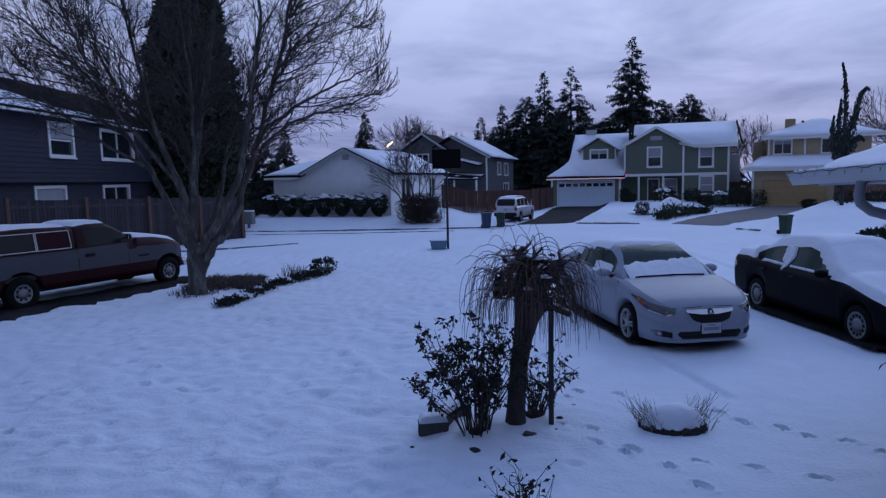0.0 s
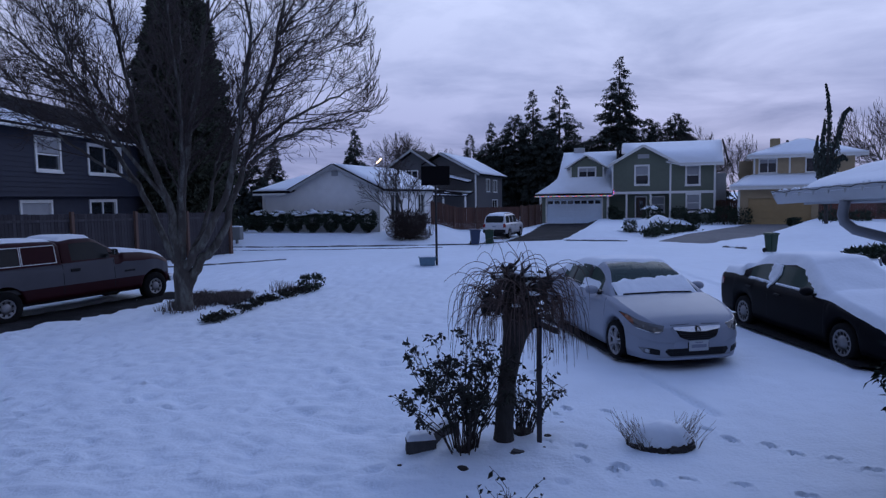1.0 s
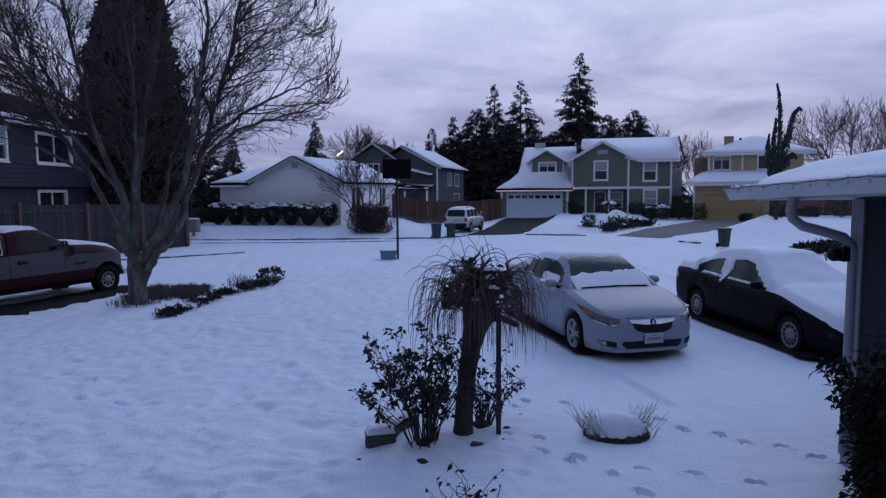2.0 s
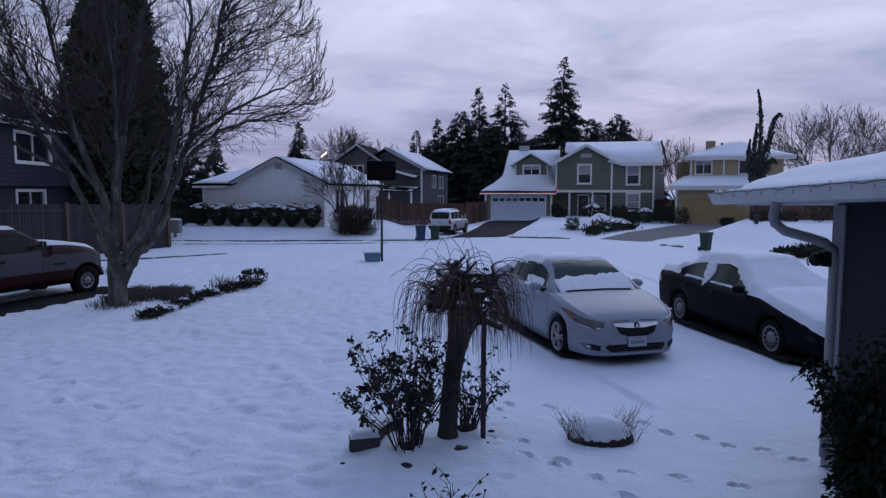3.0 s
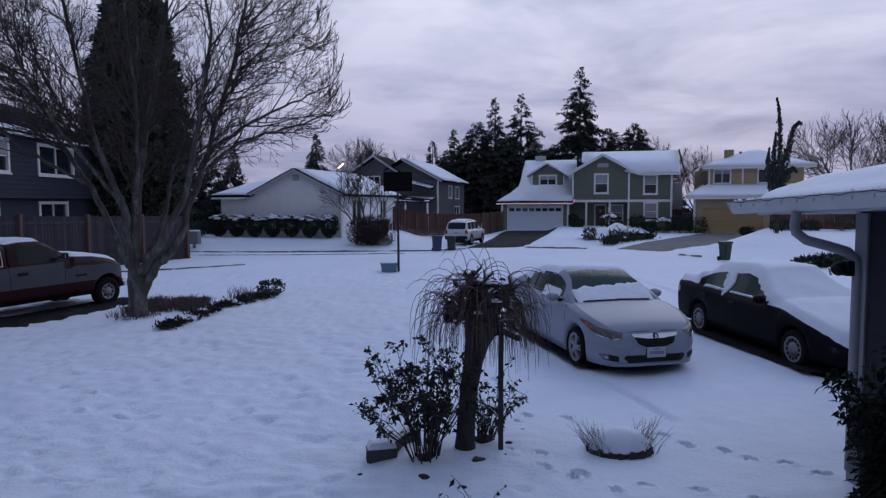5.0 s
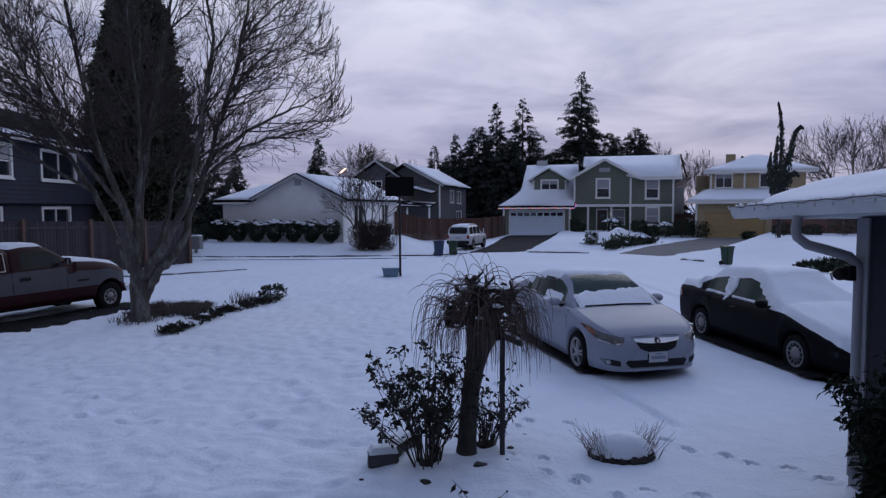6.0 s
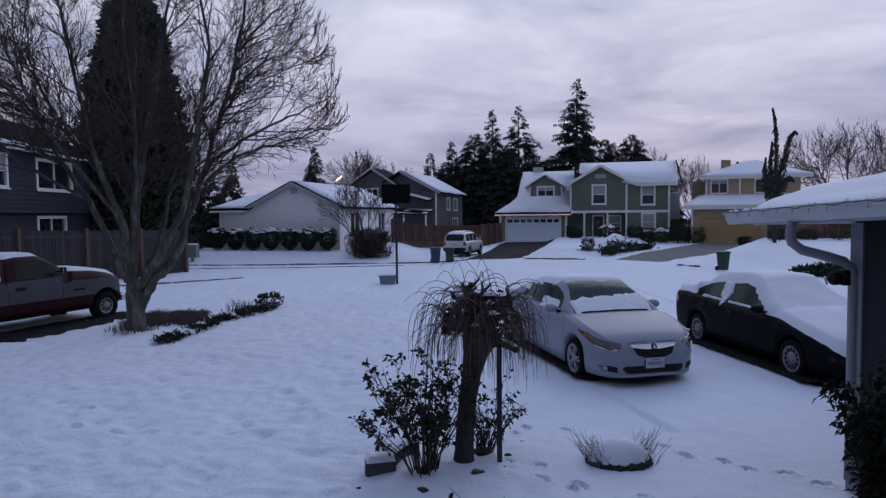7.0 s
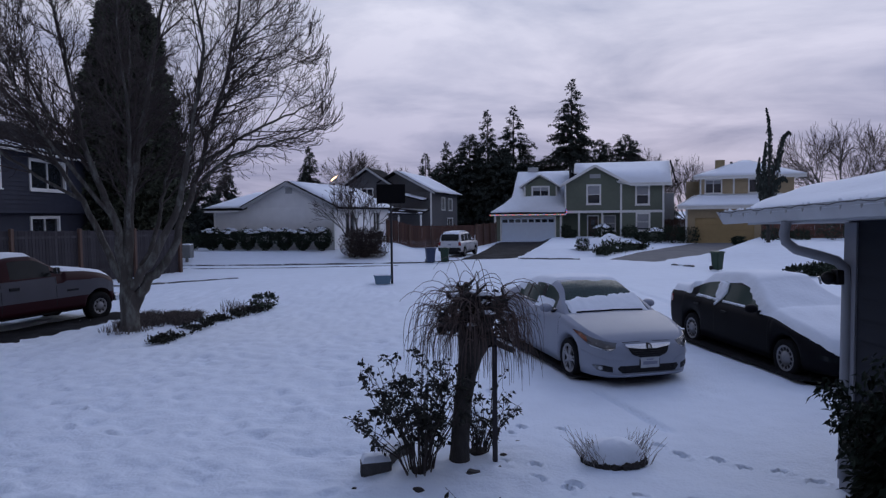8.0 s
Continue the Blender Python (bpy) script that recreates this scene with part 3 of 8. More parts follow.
def slab(pts, th):
    """A closed slab of thickness th above a flat outline of points."""
    bm = bmesh.new()
    p = [Vector(q) for q in pts]
    n = (p[1] - p[0]).cross(p[2] - p[0]).normalized()
    if n.z < 0:
        n = -n
    lo, hi = [bm.verts.new(q) for q in p], [bm.verts.new(q + n * th) for q in p]
    bm.faces.new(lo)
    bm.faces.new(hi[::-1])
    for i in range(len(p)):
        j = (i + 1) % len(p)
        bm.faces.new((lo[i], hi[i], hi[j], lo[j]))
    bmesh.ops.recalc_face_normals(bm, faces=bm.faces)
    return bm


def roof(parent, pts, th=0.14, snow=0.065, label="", fascia=None):
    r = part("roof", slab(pts, th), fascia or SHINGLE, parent, label)
    if snow:
        p = [Vector(q) for q in pts]
        c = sum(p, Vector()) / len(p)
        n = (p[1] - p[0]).cross(p[2] - p[0]).normalized()
        n = -n if n.z < 0 else n
        q = [a + (c - a).normalized() * 0.10 + n * (th - 0.01) for a in p]
        bm = slab(q, snow)
        bmesh.ops.subdivide_edges(bm, edges=bm.edges, cuts=5, use_grid_fill=True)
        for v in bm.verts:
            w = noise.noise(v.co * 1.3)
            v.co += n * 0.035 * w + (c - v.co).normalized() * 0.10 * noise.noise(v.co * 2.1 + Vector((9, 2, 4)))
        part("snow", bm, SNOW_CLEAN, r, "even white snow on the roof", smooth=True)
    return r


def green_house():
    h = house("house", 10.29, 59.5, 0.03, -18, "two-storey sage green house with snowy roof and pale garage door")
    # garage wing
    wall(h, FRONT, -0.55, 5.55, 0, 2.62, GREEN, [(0.05, 4.87, 0, 2.15)])
    board(h, FRONT, -0.05, 0.05, 0, 2.15); board(h, FRONT, 4.87, 4.97, 0, 2.15); board(h, FRONT, -0.05, 4.97, 2.15, 2.27)
    board(h, FRONT, -0.6, -0.42, 0, 2.4); board(h, FRONT, 5.3, 5.48, 0, 2.4)
    gd = part("garage_door", B(0.05, 4.87, 0.08, 0.12, 0, 2.15), DOORWHITE, h, "pale blue panelled garage door with a row of small panes")
    for j in range(4):
        for i in range(8):
            x, z = 0.12 + i * 0.595, 0.06 + j * 0.53
            if j < 3:
                part("panel", B(x, x + 0.5, 0.06, 0.082, z, z + 0.42, 0.008), DOORWHITE, gd)
            else:
                part("pane", B(x + 0.02, x + 0.48, 0.06, 0.082, z + 0.06, z + 0.34), PANE, gd)
    wall(h, side(5.35, 0.2), 0, 4.0, 0, 2.62, GREEN)
    roof(h, [(-0.96, -0.45, 2.46), (5.85, -0.45, 2.46), (6.3, 4.9, 6.45), (1.0, 4.9, 6.45), (0.75, 1.4, 3.84), (0.15, 0.6, 3.24)], label="steep snow-covered roof slope over the garage")
    roof(h, [(1.0, 4.96, 6.45), (6.3, 4.96, 6.45), (6.3, 9.5, 2.9), (-0.5, 9.5, 2.9)], snow=0)
    board(h, FRONT, -0.96, 5.85, 2.33, 2.46, TRIM, y=-0.5, d=0.04, name="fascia")
    wall(h, Matrix.Translation((0, 9.2, 0)), -0.5, 14.1, 0, 2.9, OLIVE)
    # dormer
    d = Matrix.Translation((0, 1.45, 0))
    wall(h, d, 2.0, 4.95, 3.7, 5.0, GREEN, [(2.78, 4.18, 3.80, 4.90)])
    gable(h, d, 2.0, 4.95, 3.47, 5.0, 5.85, GREEN)
    window(h, d, 2.78, 4.18, 3.80, 4.90, 2, 1, blind=0.3, frame_w=0.13)
    board(h, d, 1.98, 2.1, 3.7, 5.0); board(h, d, 4.85, 4.97, 3.7, 5.0)
    roof(h, [(1.55, 1.05, 4.86), (3.42, 1.05, 6.0), (3.42, 4.2, 6.0), (1.55, 3.0, 4.86)], th=0.1, label="dormer roof", fascia=TRIM)
    roof(h, [(5.3, 1.05, 4.86), (3.42, 1.05, 6.0), (3.42, 4.2, 6.0), (5.3, 3.0, 4.86)], th=0.1, label="dormer roof", fascia=TRIM)
    part("dormer_side", B(2.0, 4.85, 1.66, 3.2, 3.9, 4.95), OLIVE, h)
    # main block
    wall(h, FRONT, 5.75, 11.0, 2.72, 5.1, GREEN, [(7.75, 8.75, 3.36, 4.88)])
    gable(h, FRONT, 5.75, 11.0, 8.37, 5.1, 6.55, GREEN)
    window(h, FRONT, 7.75, 8.75, 3.36, 4.88, 1, 2, blind=0.5, frame_w=0.14)
    wall(h, FRONT, 10.5, 14.14, 0, 2.5, GREEN, [(11.95, 12.9, 1.0, 2.36)])
    wall(h, FRONT, 11.0, 14.14, 2.72, 5.0, GREEN, [(11.9, 12.85, 3.26, 4.78)])
    window(h, FRONT, 11.9, 12.85, 3.26, 4.78, 1, 2, blind=0.5, frame_w=0.14)
    window(h, FRONT, 11.95, 12.9, 1.0, 2.36, 1, 2, blind=0.9, frame_w=0.14)
    board(h, FRONT, 5.75, 14.2, 2.5, 2.72, name="band")
    for s in (10.5, 14.02):
        board(h, FRONT, s, s + 0.16, 0, 2.5); board(h, FRONT, s, s + 0.16, 2.72, 5.0)
    board(h, FRONT, 5.73, 5.87, 2.72, 5.1)
    porch = Matrix.Translation((0, 1.6, 0))
    wall(h, porch, 5.6, 10.6, 0, 2.6, OLIVE, [(7.75, 8.6, 0.15, 2.2), (9.1, 10.1, 0.9, 2.2)])
    window(h, porch, 9.1, 10.1, 0.9, 2.2, 1, 2, blind=0.8)
    fd = part("front_door", xf(B(7.8, 8.55, 0.05, 0.1, 0.15, 2.18), porch), DARKDOOR, h, "dark front door with a wreath")
    part("door_light", xf(B(8.0, 8.35, 0.03, 0.052, 1.3, 1.9), porch), PANE, fd)
    board(h, porch, 7.65, 7.75, 0.15, 2.3); board(h, porch, 8.6, 8.7, 0.15, 2.3); board(h, porch, 7.65, 8.7, 2.2, 2.32)
    part("porch_lamp", xf(C((8.95, -.04, 1.75), (8.95, -.04, 1.95), .06, .05, 10), porch), GLOWPORCH, h, "small warm porch lamp")
    part("porch_floor", B(5.75, 10.5, 0.0, 1.6, 0, 0.15), CONCRETE, h)
    part("porch_ceiling", B(5.75, 10.5, 0.05, 1.6, 2.52, 2.6), TRIM, h)
    for s in (6.9, 8.9):
        part("porch_post", B(s, s + 0.16, 0.02, 0.18, 0.15, 2.5), TRIM, h)
    wall(h, side(14.14, 0.2), 0, 9.0, 0, 5.0, GREEN)
    roof(h, [(11.05, -0.45, 4.92), (14.75, -0.45, 4.92), (15.0, 4.2, 7.05), (6.45, 4.2, 7.05), (6.45, 2.2, 6.13)], label="snow-covered main roof slope", fascia=TRIM)
    roof(h, [(6.45, 4.26, 7.05), (15.0, 4.26, 7.05), (15.0, 9.3, 4.7), (6.45, 9.3, 4.7)], snow=0)
    roof(h, [(5.45, -0.45, 4.93), (8.37, -0.45, 6.6), (8.37, 3.2, 6.6), (5.45, 1.5, 4.93)], th=0.12, label="gable roof slope with snow", fascia=TRIM)
    roof(h, [(11.3, -0.45, 4.93), (8.37, -0.45, 6.6), (8.37, 3.2, 6.6), (11.3, 1.5, 4.93)], th=0.12, label="gable roof slope with snow", fascia=TRIM)
    for a, b in ((5.45, 8.37), (11.3, 8.37)):
        bm = PR([(a, 4.84), (b, 6.5), (b, 6.66), (a, 4.98)], -0.49, -0.45, 1)
        part("barge_board", bm, TRIM, h)
    board(h, FRONT, 11.3, 14.75, 4.80, 4.95, TRIM, y=-0.5, d=0.04, name="fascia")
    part("gable_vent", B(7.9, 8.84, -0.04, 0.0, 5.55, 5.9), TRIMGREY, h)
    part("side_wing", B(14.36, 15.2, 2.0, 8.0, 0, 4.2), TRIMGREY, h)
    part("roof_verge", slab([(15.02, -0.5, 4.95), (15.12, -0.5, 4.95), (15.12, 4.2, 7.1), (15.02, 4.2, 7.1)], 0.2), SHINGLE, h)
    part("vent_box", B(2.0, 2.95, 4.6, 5.3, 6.3, 6.95, 0.03), TRIMGREY, h)
    part("flue", C((6.1, 3.4, 5.6), (6.1, 3.4, 6.6), 0.12), METALDARK, h)
    for i in range(46):
        s = -0.9 + i * 0.146 + rnd.uniform(-.04, .04)
        r = bmesh.new()
        bmesh.ops.create_icosphere(r, subdivisions=1, radius=0.036, matrix=Matrix.Translation((s, -0.52, 2.40 - 0.03 * math.sin(i * 0.9))))
        part("light_bulb", r, GLOWS[(i * 7 + i // 5) % 4], h)
    for i in range(14):
        t = i / 13
        r = bmesh.new()
        bmesh.ops.create_icosphere(r, subdivisions=1, radius=0.04, matrix=Matrix.Translation((5.9 + 0.05 * t, -0.45 + 1.5 * t, 2.5 + 1.1 * t)))
        part("light_bulb", r, GLOWS[0 if i % 3 else 1], h)
    return h


def ochre_house():
    h = house("house", 24.25, 52.0, -0.04, -25, "two-storey ochre yellow house with snowy hip roof and garage")
    wall(h, FRONT, 0, 7.0, 0, 2.95, YELLOW, [(0.72, 5.1, 0, 2.08)])
    gd = part("garage_door", B(0.72, 5.1, 0.08, 0.12, 0, 2.08), YELLOWDOOR, h, "ochre sectional garage door")
    for j in range(4):
        part("panel", B(0.75, 5.07, 0.055, 0.082, j * 0.52 + 0.02, j * 0.52 + 0.5, 0.01), YELLOWDOOR, gd)
    board(h, FRONT, -0.03, 0.13, 0, 2.8); board(h, FRONT, 0.6, 0.72, 0, 2.2, YELLOW); board(h, FRONT, 0.6, 5.2, 2.08, 2.2, YELLOW)
    wall(h, Matrix.Translation((0, 9, 0)), 0, 8, 0, 5.4, YELLOW)
    bm = B(-0.02, 0.16, 0.2, 9, 0, 2.9)
    part("side_wall", bm, YELLOW, h)
    roof(h, [(-0.62, -0.5, 2.92), (7.5, -0.5, 2.92), (7.5, 2.6, 3.86), (0.9, 2.6, 3.86)], label="snow-covered garage roof", fascia=TRIM)
    roof(h, [(-0.62, -0.5, 2.92), (0.85, 2.6, 3.86), (0.85, 8, 3.86), (-0.62, 9.4, 2.92)], label="snow-covered garage roof", fascia=TRIM)
    board(h, FRONT, -0.62, 7.5, 2.78, 2.92, TRIM, y=-0.54, d=0.04, name="fascia")
    up = Matrix.Translation((0, 2.6, 0))
    wall(h, up, 1.1, 8.2, 3.4, 5.45, YELLOW, [(1.55, 2.75, 4.15, 5.2), (4.9, 6.0, 4.15, 5.2)])
    window(h, up, 1.55, 2.75, 4.15, 5.2, 2, 1, blind=0.3)
    window(h, up, 4.9, 6.0, 4.15, 5.2, 2, 1)
    for s in (1.08, 3.65):
        board(h, up, s, s + 0.14, 3.6, 5.4)
    part("side_wall", B(1.1, 1.3, 2.8, 8.8, 3.2, 5.45), YELLOW, h)
    roof(h, [(0.6, 2.05, 5.4), (9.0, 2.05, 5.4), (4.9, 5.6, 6.85), (4.6, 5.6, 6.85)], label="snow-covered hip roof", fascia=TRIM)
    roof(h, [(0.6, 2.05, 5.4), (4.6, 5.6, 6.85), (0.6, 9.3, 5.4)], label="snow-covered hip roof", fascia=TRIM)
    roof(h, [(9.0, 2.05, 5.4), (4.9, 5.6, 6.85), (9.0, 9.3, 5.4)], label="snow-covered hip roof", fascia=TRIM)
    board(h, FRONT, 0.6, 9.0, 5.27, 5.4, TRIM, y=2.0, d=0.04, name="fascia")
    part("chimney", B(2.35, 3.1, 4.4, 5.1, 5.6, 7.0, 0.03), BRICKCH, h, "boxed chimney in ochre cladding")
    part("flue", C((3.65, 5.0, 5.9), (3.65, 5.0, 6.85), 0.10), METALDARK, h)
    return h


def pale_house():
    h = house("house", -3.27, 41.0, 0.36, -18, "single-storey pale grey house with snowy gable roof")
    wall(h, FRONT, -8.2, 0, 0, 2.75, OFFWHITE, lap=0.25)
    gable(h, FRONT, -6.2, 0, -2.98, 2.75, 4.22, OFFWHITE)
    board(h, FRONT, -8.25, -8.12, 0, 2.6); board(h, FRONT, -0.1, 0.03, 0, 2.7)
    part("gable_vent", B(-3.2, -2.76, -0.05, 0.0, 3.62, 3.95), TRIMGREY, h)
    wall(h, side(0, 0.2), 0, 10.5, 0, 2.72, OFFWHITE, [(1.6, 3.3, 1.1, 2.4), (7, 8.4, 1.1, 2.4)], lap=0.25)
    window(h, side(0, 0.2), 1.6, 3.3, 1.1, 2.4, 2, 1)
    window(h, side(0, 0.2), 7, 8.4, 1.1, 2.4, 2, 1)
    roof(h, [(0.38, -0.35, 2.62), (-2.98, -0.35, 4.26), (-2.98, 11.0, 4.26), (0.38, 11.0, 2.62)], label="snow-covered gable roof slope")
    roof(h, [(-6.35, -0.35, 2.62), (-2.98, -0.35, 4.26), (-2.98, 11.0, 4.26), (-6.35, 11.0, 2.62)], label="snow-covered gable roof slope")
    for a in (0.38, -6.35):
        part("barge_board", PR([(a, 2.5), (-2.98, 4.14), (-2.98, 4.34), (a, 2.70)], -0.40, -0.35, 1), TRIMGREY, h)
    roof(h, [(-8.7, -0.4, 2.60), (-6.0, -0.4, 2.60), (-4.9, 3.2, 3.7), (-7.0, 3.2, 3.7)], label="low snow-covered hip roof")
    roof(h, [(-8.7, -0.4, 2.60), (-7.0, 3.2, 3.7), (-8.7, 7.0, 2.60)], label="low snow-covered hip roof")
    board(h, FRONT, -8.7, -6.3, 2.48, 2.60, TRIM, y=-0.44, d=0.04, name="gutter")
    part("back_wall", B(-8.2, 0, 10.6, 10.8, 0, 2.75), OFFWHITE, h)
    part("side_wall", B(-8.2, -8.0, 0.2, 10.6, 0, 2.75), OFFWHITE, h)
    return h


def charcoal_house():
    h = house("house", 4.14, 62.0, 0.2, -18, "two-storey charcoal grey house behind a brown fence")
    wall(h, FRONT, -8.6, 0, 0, 4.5, CHARCOAL, [(-6.95, -5.8, 4.05, 4.45)])
    wall(h, FRONT, -8.6, -3.6, 4.5, 5.0, CHARCOAL, [(-6.95, -5.8, 4.5, 4.85)])
    window(h, FRONT, -6.95, -5.8, 4.05, 4.85, 2, 1)
    gable(h, FRONT, -8.6, -3.6, -6.2, 5.0, 6.65, CHARCOAL)
    gable(h, Matrix.Translation((0, 0.25, 0)), -6.8, 0, -3.4, 4.5, 6.3, CHARCOAL)
    wall(h, side(0, 0.2), 0, 11.3, 0, 4.4, CHARCOAL, [(3.8, 5.3, 2.85, 4.0), (6.9, 8.7, 2.8, 3.95), (6.5, 8.9, 1.1, 1.9)])
    window(h, side(0, 0.2), 3.8, 5.3, 2.85, 4.0, 2, 1)
    window(h, side(0, 0.2), 6.9, 8.7, 2.8, 3.95, 2, 1)
    window(h, side(0, 0.2), 6.5, 8.9, 1.1, 1.9, 2, 1)
    board(h, FRONT, -0.12, 0.03, 0, 4.4)
    roof(h, [(0.5, -0.4, 4.3), (-3.4, -0.4, 6.4), (-3.4, 11.8, 6.4), (0.5, 11.8, 4.3)], label="snow-covered roof slope")
    roof(h, [(-7.3, 0.4, 4.3), (-3.4, -0.4, 6.4), (-3.4, 11.8, 6.4), (-7.3, 11.8, 4.3)], snow=0)
    roof(h, [(-3.45, -0.7, 4.95), (-6.2, -0.7, 6.75), (-6.2, 4, 6.75), (-3.45, 4, 4.95)], snow=0, label="dark shingled roof slope")
    roof(h, [(-8.95, -0.7, 4.95), (-6.2, -0.7, 6.75), (-6.2, 4, 6.75), (-8.95, 4, 4.95)], snow=0.0, label="dark shingled roof slope")
    for a, b, za, zb in ((-8.95, -6.2, 4.95, 6.75), (-3.45, -6.2, 4.95, 6.75), (0.5, -3.4, 4.3, 6.4)):
        part("barge_board", PR([(a, za - 0.06), (b, zb - 0.06), (b, zb + 0.16), (a, za + 0.14)], -0.78, -0.72, 1), TRIMGREY, h)
    part("back_wall", B(-8.6, 0, 11.4, 11.6, 0, 4.6), CHARCOAL, h)
    part("side_wall", B(-8.6, -8.4, 0.2, 11.4, 0, 5.0), CHARCOAL, h)
    roof(h, [(-3.2, -1.4, 4.3), (-0.3, -1.4, 3.55), (-0.3, 0, 3.75), (-3.2, 0, 4.5)], th=0.1, snow=0.02, label="snowy porch roof")
    roof(h, [(-4.8, -2.6, 2.45), (-0.2, -2.6, 2.35), (-0.2, 0, 2.75), (-4.8, 0, 3.0)], th=0.1, snow=0.02, label="snowy lower porch roof")
    for s in (-4.6, -2.6, -0.5):
        part("porch_post", B(s, s + 0.14, -2.4, -2.26, 0, 2.35), TRIM, h)
    return h


def slate_house():
    """Two-storey house seen along its side wall."""
    h = house("house", -15.8, 14.0, 0.1, -1, "two-storey slate blue sided house with white windows and dark roof")
    W = side(0, 0)
    up, low = [(12.45, 14.0, 3.85, 5.05), (16.3, 19.2, 3.85, 5.05)], [(11.7, 13.6, 1.3, 2.5), (16.7, 19.0, 1.3, 2.5), (8.3, 8.9, 0.6, 2.75)]
    wall(h, W, -2, 22.5, 2.75, 5.45, GREYBLUE, up, lap=0.19, name="upper_wall")
    wall(h, side(-0.25, 0), -2, 22.5, 0, 2.75, GREYBLUE, low, lap=0.19, name="lower_wall")
    window(h, W, *up[0], 1, 2, blind=0.45, frame_w=0.12); window(h, W, *up[1], 2, 1, frame_w=0.12)
    window(h, side(-0.25, 0), *low[0], 1, 2, blind=0.5, frame_w=0.12); window(h, side(-0.25, 0), *low[1], 2, 1, frame_w=0.12)
    window(h, side(-0.25, 0), *low[2], 1, 1, frame_w=0.14)
    board(h, W, 22.4, 22.54, 2.75, 5.4)
    roof(h, [(0.5, -2.5, 5.3), (-4.4, -2.5, 7.45), (-4.4, 22.9, 7.45), (0.5, 22.9, 5.3)], snow=0, label="dark shingled roof nearly bare of snow")
    roof(h, [(-9.3, -2.5, 5.3), (-4.4, -2.5, 7.45), (-4.4, 22.9, 7.45), (-9.3, 22.9, 5.3)], snow=0)
    part("gable_wall", B(-8.8, -0.25, 22.3, 22.5, 0, 5.4), GREYBLUE, h)
    part("gable", PR([(-8.8, 5.4), (0, 5.4), (-4.4, 7.3)], 22.3, 22.5, 1), GREYBLUE, h)
    part("back_wall", B(-8.8, -0.25, -2.2, -2.0, 0, 5.4), GREYBLUE, h)
    part("gutter", B(0.48, 0.60, -2.5, 22.9, 5.27, 5.36, 0.02), TRIM, h)
    t = Tubes()
    t.add([(0.55, 22.6, 5.25), (0.5, 22.6, 5.05), (0.12, 22.6, 4.75), (0.08, 22.6, 4.4), (0.08, 22.6, 0.1)], [0.045] * 5, 8)
    t.make("downpipe", TRIM, h)
    # thin snow left on the eave
    v, f = [], []
    n = 40
    for i in range(n + 1):
        y = 0.5 + i * 0.42
        w = max(0.02, 2.6 * (0.75 + 0.9 * noise.noise(Vector((y * 0.6, 2.0, 0)))) * min(1, (n - i) / 14) + 0.1)
        for x in (0.46, 0.46 - w * 0.5, 0.46 - w):
            z = 5.3 + (0.5 - x) * 0.4388 + 0.15 + (0.05 if x not in (0.46, 0.46 - w) else 0.0)
            v.append((x, y, z))
    for i in range(n):
        for j in range(2):
            q = i * 3 + j
            f.append((q, q + 1, q + 4, q + 3))
    raw("snow", v, f, SNOW_CLEAN, h, "thin strip of snow left along the eave", smooth=True)
    return h


green_house()
ochre_house()
pale_house()
charcoal_house()
slate_house()


SLOPE = 0.042


def curve_of(points):
    xs, zs = [p[0] for p in points], [p[1] for p in points]
    return lambda x: float(np.interp(x, xs, zs))


def tilt(bm):
    """The eave rises slightly towards the house's back."""
    for v in bm.verts:
        v.co.z += (6.99 - v.co.y) * SLOPE
    return bm


